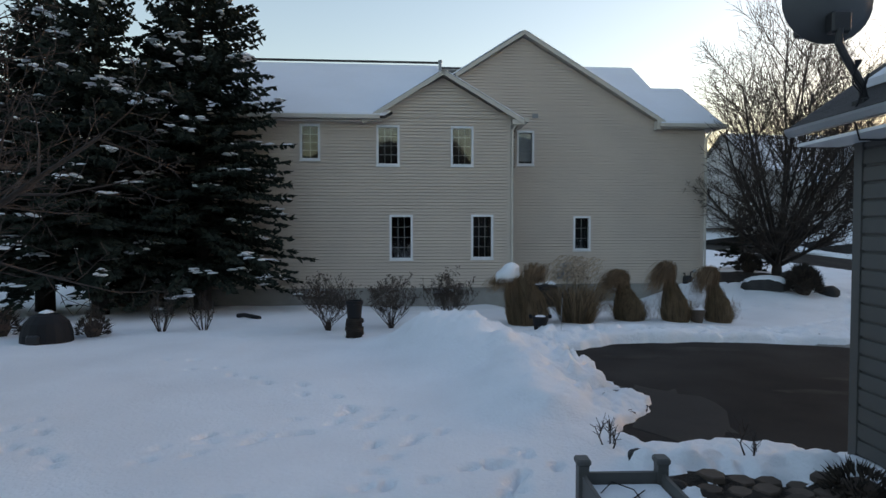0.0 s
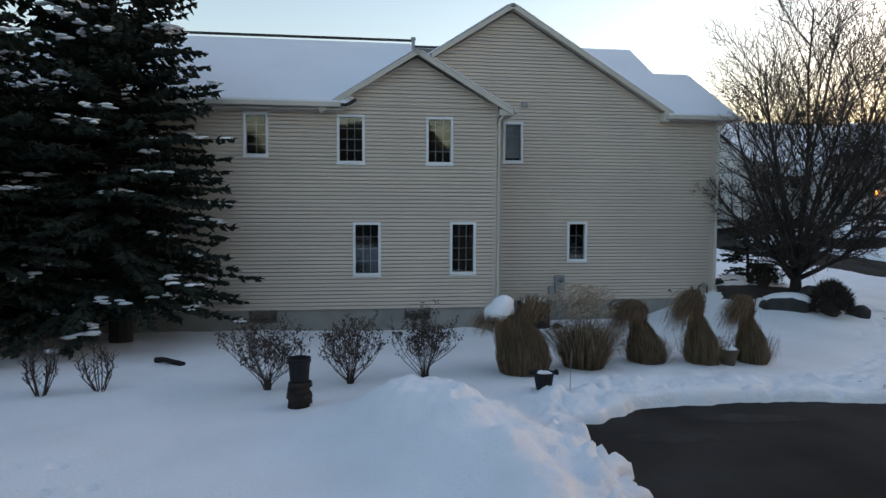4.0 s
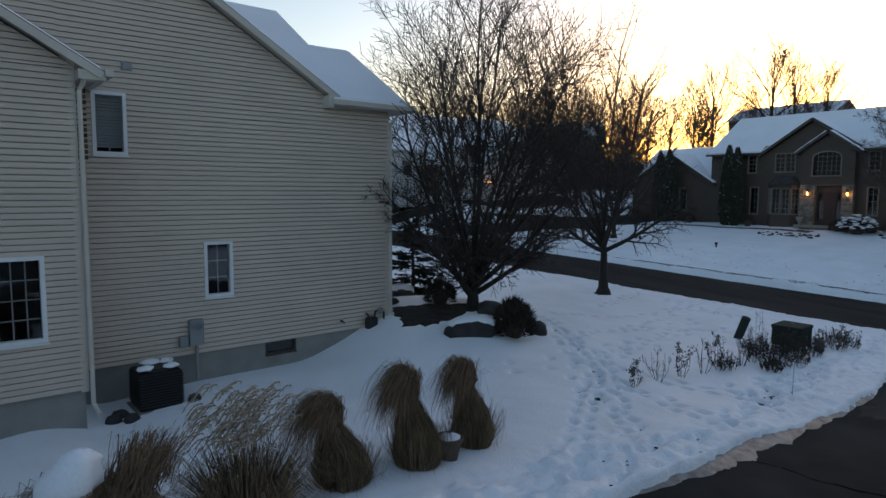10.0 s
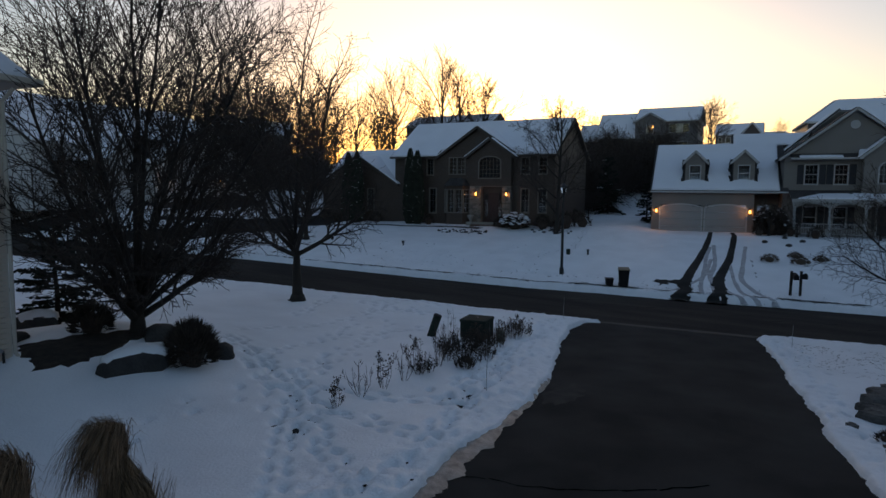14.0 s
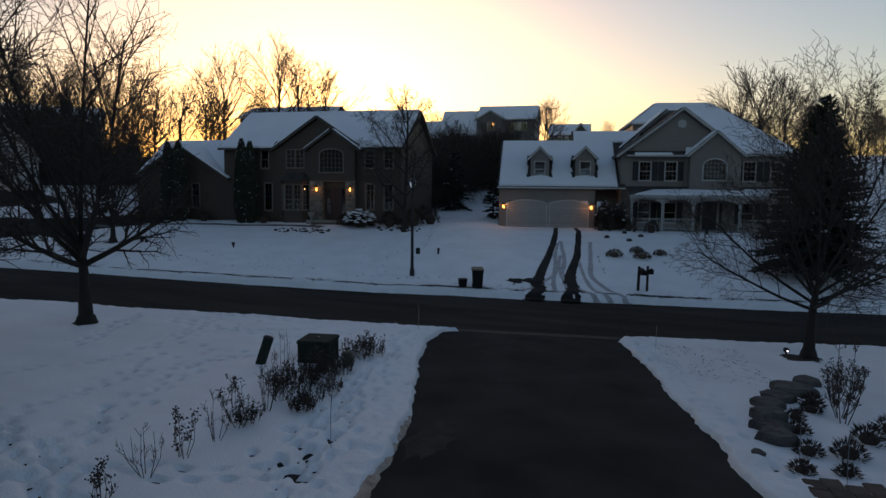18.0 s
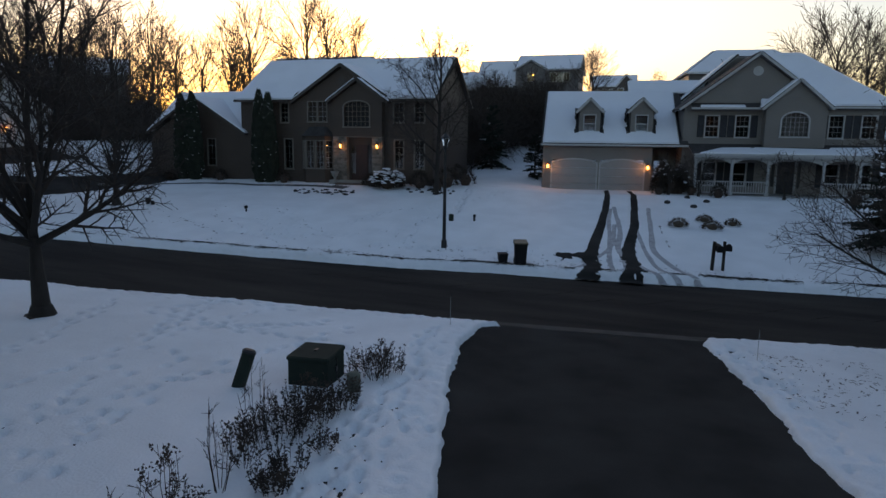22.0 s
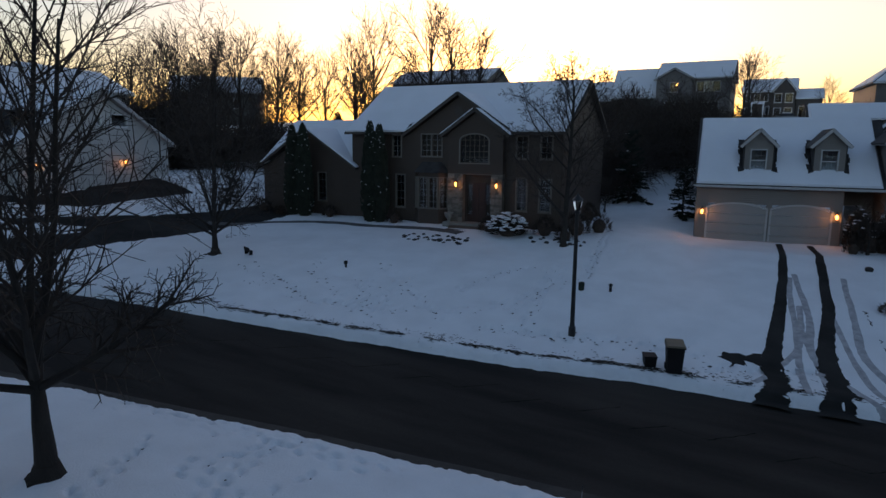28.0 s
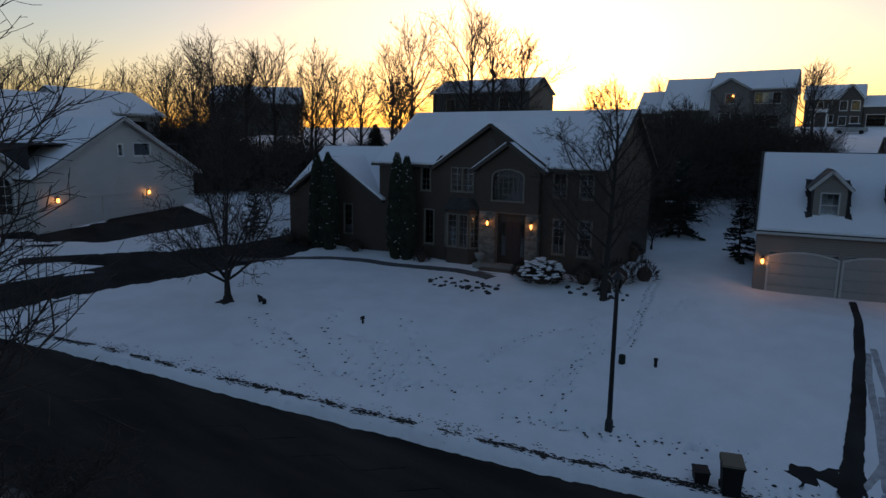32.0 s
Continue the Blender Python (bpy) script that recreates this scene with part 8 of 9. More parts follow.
def track(name, label, pts, width, material, lift, category="wheel track", end=None):
    """A curved strip laid along a line over the snow."""
    m = Mesh()
    fine = []
    for i in range(len(pts) - 1):
        p0, p1, p2, p3 = (Vector((*pts[min(max(j, 0), len(pts) - 1)], 0)) for j in (i - 1, i, i + 1, i + 2))
        for k in range(30):
            t = k / 30
            fine.append(0.5 * ((2 * p1) + (p2 - p0) * t + (2 * p0 - 5 * p1 + 4 * p2 - p3) * t * t + (3 * p1 - p0 - 3 * p2 + p3) * t ** 3))
    fine.append(Vector((*pts[-1], 0)))
    rng = random.Random(len(pts))
    jag = [0.0, 0.0]
    for i, p in enumerate(fine):
        wide = width + ((end or width) - width) * smooth01(i / (len(fine) - 1) * 1.15 - 0.15)
        late = smooth01(i / len(fine) * 2 - 1) if end else 0
        jag = [min(0.05 + 0.2 * late, max(-0.05 - 0.2 * late, 0.94 * j + rng.uniform(-0.014, 0.014) * (1 + 5 * late))) for j in jag]
        d = (fine[min(i + 1, len(fine) - 1)] - fine[max(i - 1, 0)]).normalized()
        s = Vector((-d.y, d.x, 0))
        for f in (-0.5, -0.25, 0, 0.25, 0.5):
            q = p + s * (wide * f + (jag[f > 0] if abs(f) == 0.5 else 0))
            m.v.append((q.x, q.y, max(top_z(q.x, q.y), ground_z(q.x, q.y) + 0.06) + (lift if abs(f) < 0.5 else lift - 0.02)))
    for i in range(len(fine) - 1):
        m.f += [(5 * i + j, 5 * i + j + 1, 5 * i + j + 6, 5 * i + j + 5) for j in range(4)]
    return tagged(part(name, m, material, smooth=True), label, category, kind="structure")


track("wheel_track", "bare dark wheel track through the snowy driveway", ((55.9, -7.35), (53.1, -7.5), (49.0, -7.58), (45.8, -7.53), (41.4, -7.35), (39.2, -7.5), (37.9, -7.45)), 0.32, ASPHALT, 0.03, end=0.62)
track("wheel_track", "bare dark wheel track through the snowy driveway", ((56.0, -8.8), (53.7, -9.04), (49.7, -9.17), (46.0, -9.2), (42.1, -8.95), (39.6, -9.15), (38.0, -9.2)), 0.32, ASPHALT, 0.03, end=0.62)
WALK = mat("dark_walk", (0.10, 0.10, 0.102), 0.85, var=0.2, scale=2, fine=40, bump=0.2, dist=0.006)
SLUSH = mat("slush", (0.46, 0.46, 0.48), 0.7, var=0.2, scale=4, fine=30, bump=0.3, dist=0.02)
for pts in (((48.2, -7.8), (43.7, -8.05), (40.6, -8.2), (38.8, -8.4)), ((49.5, -7.85), (45.2, -7.95), (41.1, -8.7), (38.9, -9.0)), ((50.0, -8.0), (45.0, -8.5), (41.5, -8.6), (39.2, -9.9), (38.4, -10.6)), ((50.0, -9.9), (45.0, -10.0), (42.0, -10.1), (40.0, -10.9), (38.6, -12.0)), ((46.0, -8.2), (42.0, -8.1), (39.0, -6.9)), ((45.0, -9.3), (42.0, -9.7), (39.9, -10.2), (38.5, -11.2))):
    track("slush_track", "grey slushy wheel track curving to the street", pts, 0.26, SLUSH, 0.015)
track("walkway", "cleared dark grey path along the front beds", ((46.6, 25.7), (50.3, 20.5), (51.1, 15.0), (51.5, 12.0), (51.3, 10.2), (51.0, 9.4)), 0.75, WALK, 0.02, "path")
# dotted trail of prints, drawn as a thin dark strip over the snow
broken_strip("grit_strip", "dotted trail of prints laid as a broken dark strip", "grit", [(46.2, -10.4), (42.6, -10.8), (40.0, -11.0)], 0.13, MULCH, 71, 0.5, 0.02, 0.12)
m = Mesh()
rng = random.Random(3)
ks = spread(-58, 58, 0.5)
for y in ks:
    x, z = lerp_table(y, NEAR_KERB) - 0.12, street_z(y) - 0.02
    lip = 0.035 if -11.3 < y < -5.4 else 0.075
    m.v += [(x - 0.20, y, z - 0.02), (x - 0.16, y, z + lip), (x + 0.02, y, z + lip + rng.uniform(-0.006, 0.006)), (x + 0.07, y, z + 0.012), (x + 0.34, y, z + 0.008), (x + 0.36, y, z - 0.02)]
for i in range(len(ks) - 1):
    m.f += [(6 * i + j, 6 * i + j + 1, 6 * i + j + 7, 6 * i + j + 6) for j in range(5)]
tagged(part("kerb", m, KERB), "low dark worn kerb and gutter along the street", "kerb", kind="structure")


# ---- things in the yards ----
def simple(name, label, category, m_, parts, group=""):
    t = thing(name, m_, label, category, group)
    for nm, mb, material, *rest in parts:
        part(nm, mb, material, t, *rest)
    return t


def turned(prof, n=20, cx=0, cy=0):
    m = Mesh()
    m.turned(cx, cy, prof, n)
    return m


def boxes(*bs, bev=0.0):
    m = Mesh()
    for b in bs:
        m.box(*b, bev=bev)
    return m


def snow_pad(rx, ry, z, h_, seed=0, cx=0, cy=0):
    rng = random.Random(seed)
    m = Mesh()
    blob(m, (cx, cy, z), rx, ry, h_, rng, 12)
    return m


# air conditioner
ac = thing("air_conditioner", BEIGE_POSE @ pose(5.76, 0.72, top_z(5.68, 0.4) - 0.06), "black louvred air conditioner with snow on top", "air conditioner")
part("body", boxes((-0.40, 0.40, -0.40, 0.40, 0.05, 0.78), bev=0.03), BLACK, ac)
part("base", boxes((-0.46, 0.46, -0.46, 0.46, -0.08, 0.05)), CONCRETE, ac)
for k in range(11):
    z = 0.12 + 0.056 * k
    part("louvre", boxes((-0.415, 0.415, -0.415, 0.415, z, z + 0.018)), DARK_METAL, ac)
part("top_grille", turned(((0.36, 0.78), (0.36, 0.82), (0.30, 0.84), (0.05, 0.85))), DARK_METAL, ac)
for k, (x, y, r) in enumerate(((-0.25, -0.25, 0.17), (0.22, -0.28, 0.15), (-0.05, 0.2, 0.2), (0.25, 0.15, 0.14))):
    part("snow", snow_pad(r, r * 0.7, 0.85, 0.08, k, x, y), SNOW, ac)
# meters on the wall
em = thing("electric_meter", BEIGE_POSE @ pose(6.78, 1.43, -0.03), "grey electric meter with conduit on the siding", "meter")
part("meter_box", boxes((-0.16, 0.14, -0.14, 0.02, 0.86, 1.42), bev=0.012), GREY_METAL, em)
part("side_box", boxes((-0.36, -0.18, -0.11, 0.02, 0.84, 1.08), bev=0.01), GREY_METAL, em)
dial = Mesh()
dial.loft([[(0.0 + 0.075 * math.cos(2 * math.pi * i / 16), y, 1.28 + 0.075 * math.sin(2 * math.pi * i / 16)) for i in range(16)] for y in (-0.14, -0.20)])
part("dial", dial, GLASS, em)
pipe = Mesh()
pipe.tube([(0.0, -0.07, 0.9), (0.0, -0.07, 0.1)], 0.035, 8)
part("conduit", pipe, GREY_METAL, em)
gm = thing("gas_meter", BEIGE_POSE @ pose(11.24, 1.30, 0.56), "dark gas meter with pipes against the foundation", "meter")
part("body", boxes((-0.16, 0.16, -0.12, 0.10, 0.0, 0.34), bev=0.05), DARK_METAL, gm)
g = Mesh()
g.tube([(0.10, 0, 0.3), (0.12, 0, 0.46), (0.28, 0, 0.50), (0.40, 0.02, 0.46), (0.42, 0.02, -0.1)], 0.025, 7)
g.tube([(-0.1, 0, 0.3), (-0.1, 0, 0.42), (-0.1, 0.12, 0.42)], 0.02, 7)
part("pipe", g, DARK_METAL, gm)
reg = Mesh()
reg.turned(0.28, 0.0, ((0.02, 0.42), (0.10, 0.46), (0.10, 0.50), (0.03, 0.56)), 10)
part("regulator", reg, GREY_METAL, gm)
hb = thing("hose_bib", BEIGE_POSE @ pose(10.39, 1.44, 0.88), "small dark outdoor tap on the siding", "tap")
g = Mesh()
g.tube([(0, 0, 0), (0, -0.12, 0), (0.05, -0.14, -0.05)], 0.02, 6)
part("spout", g, DARK_METAL, hb)
part("wheel", turned(((0.01, 0.01), (0.035, 0.02), (0.01, 0.03)), 8, 0, -0.08), DARK_METAL, hb)
# stack of pots
st = thing("pot_stack", pose(0.36, -8.15, top_z(0.36, -8.15) - 0.03), "black nursery pot on a stack of grey trays", "pots")
for k in range(5):
    r = 0.175 + 0.012 * ((k * 7) % 3)
    tray = turned(((r * 0.92, 0.085 * k), (r, 0.085 * k + 0.012), (r * 0.96, 0.085 * k + 0.075), (r * 0.9, 0.085 * k + 0.082)), 20, 0.012 * ((k * 5) % 3 - 1), 0.01 * ((k * 3) % 3 - 1))
    part("tray", tray, MULCH, st)
part("pot", turned(((0.14, 0.43), (0.165, 0.72), (0.18, 0.725), (0.18, 0.79), (0.165, 0.79), (0.155, 0.72), (0.15, 0.70)), 24), BLACK, st)
part("snow", snow_pad(0.10, 0.06, 0.715, 0.03, 3, 0.0, -0.05), SNOW, st)
# black tub with a twig, and stake
tub = thing("planter_tub", pose(4.28, -7.55, top_z(4.28, -7.55) - 0.06) @ Matrix.Diagonal((0.84, 0.84, 1.3, 1)), "black plastic tub with handles and a dead twig", "planter")
part("tub", turned(((0.15, 0.0), (0.20, 0.20), (0.215, 0.205), (0.215, 0.225), (0.195, 0.225), (0.19, 0.2)), 20), BLACK, tub)
for s in (-1, 1):
    part("handle", boxes((s * 0.25 - 0.04, s * 0.25 + 0.04, -0.06, 0.06, 0.19, 0.25), bev=0.015), BLACK, tub)
part("snow", snow_pad(0.17, 0.17, 0.20, 0.04, 5), SNOW, tub)
g = Mesh()
for e in ((0.02, 0.02, 0.42), (-0.06, 0, 0.36), (0.07, 0.03, 0.34)):
    g.tube([(0, 0, 0.2), (e[0] * 0.3, e[1], 0.28), e], [0.008, 0.006, 0.004], 5)
part("twig", g, TWIG, tub)
pot = thing("clay_pot", pose(8.62, -5.2, top_z(8.62, -5.2) - 0.04), "brown clay pot with snow and dead stems", "pot")
part("pot", turned(((0.13, 0), (0.19, 0.30), (0.215, 0.305), (0.215, 0.37), (0.19, 0.37), (0.18, 0.31)), 22), BRICK, pot)
part("snow", snow_pad(0.17, 0.17, 0.35, 0.06, 6), SNOW, pot)
g = Mesh()
for k in range(9):
    a = 2.4 * k
    g.tube([(0, 0, 0.35), (0.06 * math.cos(a), 0.06 * math.sin(a), 0.5), (0.15 * math.cos(a), 0.15 * math.sin(a), 0.55 + 0.02 * k)], [0.004, 0.003, 0.002], 3)
part("stem_mass", g, TWIG, pot)
for x, y, h_ in ((4.75, -7.45, 0.85), (17.2, -6.0, 0.9), (28.6, -4.3, 0.9), (29.0, -12.2, 0.85), (19.2, -13.6, 0.95), (18.3, -14.0, 0.85)):
    g = Mesh()
    g.tube([(0, 0, -0.1), (0.01, 0.01, h_ * 0.5), (0.03, 0, h_)], 0.006, 6)
    cap = turned(((0.008, h_ - 0.12), (0.008, h_)), 6, 0.028, 0)
    simple("driveway_marker", "thin driveway marker stake in the snow", "stake", pose(x, y, top_z(x, y)), [("rod", g, GREY_METAL), ("tip", cap, DARK_METAL)], "driveway markers")
# dark dome in the back yard
dm = thing("compost_dome", pose(-5.75, -8.5, top_z(-5.75, -8.5) - 0.03), "dark green plastic dome with snow on top", "compost bin")
part("shell", turned(((0.48, 0), (0.47, 0.2), (0.40, 0.42), (0.26, 0.56), (0.08, 0.62)), 18), BLACK, dm)
part("door", boxes((-0.12, 0.14, -0.50, -0.40, 0.0, 0.22), bev=0.03), DARK_METAL, dm)
part("snow", snow_pad(0.14, 0.12, 0.60, 0.06, 8), SNOW, dm)
# downspout end lying near the spruce
dn = thing("drain_hose", pose(-2.7, -5.3, top_z(-2.7, -5.3)), "black corrugated drain hose lying on the snow", "hose")
g = Mesh()
g.tube([(-0.3, 0.1, 0.05), (-0.1, 0.0, 0.08), (0.1, -0.1, 0.06), (0.35, -0.2, 0.03)], 0.055, 8)
part("hose", g, BLACK, dn)

# utility box, leaning post, pedestal
ub = thing("utility_box", pose(23.25, -3.0, top_z(23.2, -3.0) - 0.05, 0, 0, 5) @ Matrix.Diagonal((0.86, 0.84, 0.94, 1)), "green steel transformer box on a pad", "utility box")
part("body", boxes((-0.52, 0.52, -0.50, 0.50, 0.03, 0.60), bev=0.015), GREEN_METAL, ub)
part("lid", boxes((-0.55, 0.55, -0.53, 0.53, 0.60, 0.71), bev=0.03), GREEN_METAL, ub)
part("pad", boxes((-0.62, 0.62, -0.60, 0.60, -0.12, 0.03)), CONCRETE, ub)
part("seam", boxes((-0.015, 0.015, -0.512, -0.50, 0.05, 0.59)), DARK_METAL, ub)
part("latch", boxes((-0.10, 0.02, -0.535, -0.50, 0.30, 0.40), bev=0.008), DARK_METAL, ub)
part("lifting_eye", boxes((-0.08, 0.08, -0.04, 0.04, 0.71, 0.735), bev=0.008), DARK_METAL, ub)
lp = thing("leaning_post", pose(22.25, -1.8, top_z(22.2, -1.8) - 0.1, 12, 16, 0), "dark green round post leaning in the snow", "post")
part("post", turned(((0.13, 0), (0.13, 0.78), (0.11, 0.80)), 16), GREEN_METAL, lp)
part("cap", turned(((0.135, 0.76), (0.14, 0.80), (0.10, 0.84), (0.02, 0.85)), 16), DARK_METAL, lp)
pd = thing("cable_pedestal", pose(22.85, -4.0, top_z(22.85, -4.0) - 0.05), "pale green rounded cable pedestal", "pedestal")
part("body", turned(((0.13, 0), (0.13, 0.34), (0.115, 0.36)), 16), PALE_GREEN, pd)
part("dome", turned(((0.135, 0.33), (0.13, 0.38), (0.08, 0.42), (0.01, 0.43)), 16), PALE_GREEN, pd)


# ---- across the street ----
lamp = thing("street_lamp", pose(39.9, -0.75, top_z(39.9, -0.75) - 0.05), "tall black lamp post with a lantern head", "street lamp")
part("pole", turned(((0.13, 0), (0.13, 0.35), (0.085, 0.42), (0.075, 2.0), (0.065, 4.62)), 14), DARK_METAL, lamp)
part("collar", turned(((0.09, 4.58), (0.13, 4.64), (0.06, 4.70)), 14), DARK_METAL, lamp)
part("lantern", turned(((0.10, 4.70), (0.19, 5.02), (0.19, 5.04)), 6), GLASS, lamp)
for k in range(6):
    a = 2 * math.pi * k / 6
    g = Mesh()
    g.tube([(0.105 * math.cos(a), 0.105 * math.sin(a), 4.69), (0.20 * math.cos(a), 0.20 * math.sin(a), 5.04)], 0.014, 5)
    part("bar", g, DARK_METAL, lamp)
part("hood", turned(((0.23, 5.03), (0.22, 5.07), (0.11, 5.17), (0.05, 5.22), (0.02, 5.30)), 12), DARK_METAL, lamp)

wb = thing("wheelie_bin", pose(38.55, -4.55, top_z(38.55, -4.55) - 0.04, 0, 0, -75), "dark wheeled rubbish bin at the kerb", "bin")
g = Mesh()
g.loft([[(x * s, y * s, z) for x, y in ((-0.27, -0.30), (0.27, -0.30), (0.27, 0.30), (-0.27, 0.30))] for s, z in ((0.82, 0.06), (1.0, 0.92))])
part("body", g, BLACK, wb)
part("rim", boxes((-0.30, 0.30, -0.33, 0.33, 0.90, 0.95), bev=0.012), BLACK, wb)
g = Mesh()
g.loft([[(-0.30, -0.36, 0.95), (0.30, -0.36, 0.95), (0.30, 0.36, 0.98), (-0.30, 0.36, 0.98)], [(-0.27, -0.33, 1.0), (0.27, -0.33, 1.0), (0.27, 0.33, 1.06), (-0.27, 0.33, 1.06)]])
part("lid", g, TAN_LID, wb, "tan hinged lid")
for s in (-1, 1):
    g = Mesh()
    g.loft([[(s * 0.22 + dx, 0.30 + 0.13 * math.cos(2 * math.pi * i / 14), 0.13 + 0.13 * math.sin(2 * math.pi * i / 14)) for i in range(14)] for dx in (-0.03, 0.03)])
    part("wheel", g, BLACK, wb)
g = Mesh()
g.tube([(-0.22, 0.34, 0.95), (-0.22, 0.42, 1.0), (0.22, 0.42, 1.0), (0.22, 0.34, 0.95)], 0.016, 6)
part("handle", g, BLACK, wb)
rb = thing("recycling_box", pose(38.75, -3.75, top_z(38.75, -3.75) - 0.03, 0, 0, 20), "small dark recycling box in the snow", "box")
g = Mesh()
g.loft([[(x * s, y * s, z) for x, y in ((-0.24, -0.2), (0.24, -0.2), (0.24, 0.2), (-0.24, 0.2))] for s, z in ((0.85, 0.0), (1.0, 0.36))])
part("body", g, BLACK, rb)
part("rim", boxes((-0.26, 0.26, -0.22, 0.22, 0.35, 0.39), bev=0.01), BLACK, rb)
for k, (x, y, turn) in enumerate(((40.3, -12.35, 8), (40.35, -12.78, -6))):
    mb_ = thing("mailbox", pose(x, y, top_z(x, y) - 0.08, 0, 4 if k else -5, turn), "dark mailbox on a wooden post", "mailbox", "pair of mailboxes")
    part("post", boxes((-0.06, 0.06, -0.06, 0.06, 0, 1.30), bev=0.008), BARK, mb_)
    g = Mesh()
    n = 8
    prof = [(-0.12, 0.0), (0.12, 0.0)] + [(0.12 * math.cos(math.pi * i / n), 0.16 + 0.12 * math.sin(math.pi * i / n)) for i in range(n + 1)]
    g.loft([[(xx, u - 0.17, 0.92 + v) for u, v in prof] for xx in (-0.34, 0.18)])
    part("box", g, BLACK, mb_)
    part("flag", boxes((-0.1, 0.02, -0.045, -0.035, 1.12, 1.18)), DARK_METAL, mb_)
hy = thing("lawn_marker", pose(42.5, 11.5, top_z(42.5, 11.5) - 0.03), "small dark post standing in the lawn", "post")
part("post", turned(((0.05, 0), (0.05, 0.22)), 10), BLACK, hy)
part("head", boxes((-0.12, 0.08, -0.06, 0.06, 0.20, 0.36), bev=0.02), BLACK, hy)
pb = thing("cable_pedestal", pose(44.4, 0.2, top_z(44.4, 0.2) - 0.03), "small green cable pedestal in the lawn", "pedestal")
part("body", turned(((0.13, 0), (0.13, 0.30), (0.115, 0.32)), 14), GREEN_METAL, pb)
part("dome", turned(((0.135, 0.29), (0.12, 0.36), (0.02, 0.39)), 14), GREEN_METAL, pb)
ps = thing("lawn_marker", pose(44.7, -1.0, top_z(44.7, -1.0) - 0.03), "small dark pipe stub in the snow", "post")
part("post", turned(((0.06, 0), (0.06, 0.30)), 10), BLACK, ps)
part("head", turned(((0.08, 0.28), (0.08, 0.36), (0.02, 0.38)), 10), BLACK, ps)
bn = thing("garden_bench", pose(41.9, 17.4, top_z(41.9, 17.4), 0, 0, 70), "tiny dark bench ornament in the snow", "ornament")
part("seat", boxes((-0.3, 0.3, -0.1, 0.1, 0.18, 0.23)), BLACK, bn)
for s in (-0.25, 0.25):
    part("leg", boxes((s - 0.03, s + 0.03, -0.09, 0.09, 0, 0.18)), BLACK, bn)
part("backrest", boxes((-0.3, 0.3, 0.09, 0.12, 0.23, 0.4)), BLACK, bn)
ur = thing("garden_urn", pose(52.4, 10.95, top_z(52.4, 10.95)) @ Matrix.Diagonal((0.8, 0.8, 0.85, 1)), "pale stone urn beside the entry", "urn")
part("bowl", turned(((0.10, 0.55), (0.26, 0.72), (0.34, 0.98), (0.38, 1.02), (0.36, 1.06), (0.30, 1.04)), 20), CONCRETE, ur)
part("stem", turned(((0.24, 0.0), (0.24, 0.12), (0.12, 0.2), (0.10, 0.55)), 18), CONCRETE, ur)


# ---- our own corner: garage wall, dish, planter, patio ----
def grey_garage():
    h = thing("grey_garage", pose(0, 0, 0), "grey-sided garage corner with thin gutter and snowy roof", "house")
    a = Plane(6.35, -14.74, -90)
    wall(h, a, ((0, 0.05), (12, 0.05), (12, 3.5), (0, 3.5)), [], SIDING_D, course=0.17)
    b = Plane(12.5, -14.74, 180)
    wall(h, b, ((0, -0.3), (6.15, -0.3), (6.15, 3.5), (3.1, 5.6), (0, 3.5)), [(0.9, 5.0, -0.3, 2.2)], SIDING_D, course=0.17, name="door_wall")
    garage_door(h, b, 0.9, 5.0, 0.0, 2.2, 0.02)
    solid("corner_post", h, SIDING_D, s=(6.31, 6.43, -14.82, -14.70, 0.05, 3.5))
    roof(h, [[(5.88, -14.35, 3.66), (5.88, -27, 3.66), (9.4, -27, 6.085), (9.4, -14.35, 6.085)], [(9.4, -14.35, 6.085), (9.4, -27, 6.085), (12.92, -27, 3.66), (12.92, -14.35, 3.66)]],
         snow_faces=[[(6.25, -14.85, 3.93), (6.1, -27, 3.82), (9.2, -27, 5.96), (9.2, -14.7, 5.96)]], t=0.06, deep=0.07, name="roof")
    g = Mesh()
    g.loft([[(5.90, y, 3.69), (5.80, y, 3.69), (5.80, y, 3.66), (5.83, y, 3.61), (5.90, y, 3.61)] for y in (-14.33, -27)])
    part("gutter", g, GREY_METAL, h, "thin grey metal gutter")
    solid("soffit", h, TRIM, s=(5.9, 6.35, -27, -14.4, 3.50, 3.53))
    rng = random.Random(3)
    for k in range(60):
        x = 5.9 + 0.14 * (k % 30)
        y = -14.36 - 0.16 * (k // 30)
        z = 3.66 + (x - 5.88) * 0.689 + 0.062
        one = Mesh()
        one.loft([[(x, y, z), (x, y - 0.15, z), (x + 0.15, y - 0.15, z + 0.105), (x + 0.15, y, z + 0.105)], [(x, y, z + 0.012), (x, y - 0.15, z + 0.012), (x + 0.15, y - 0.15, z + 0.112), (x + 0.15, y, z + 0.112)]])
        part("shingle", one, SHINGLE, h)
    return h


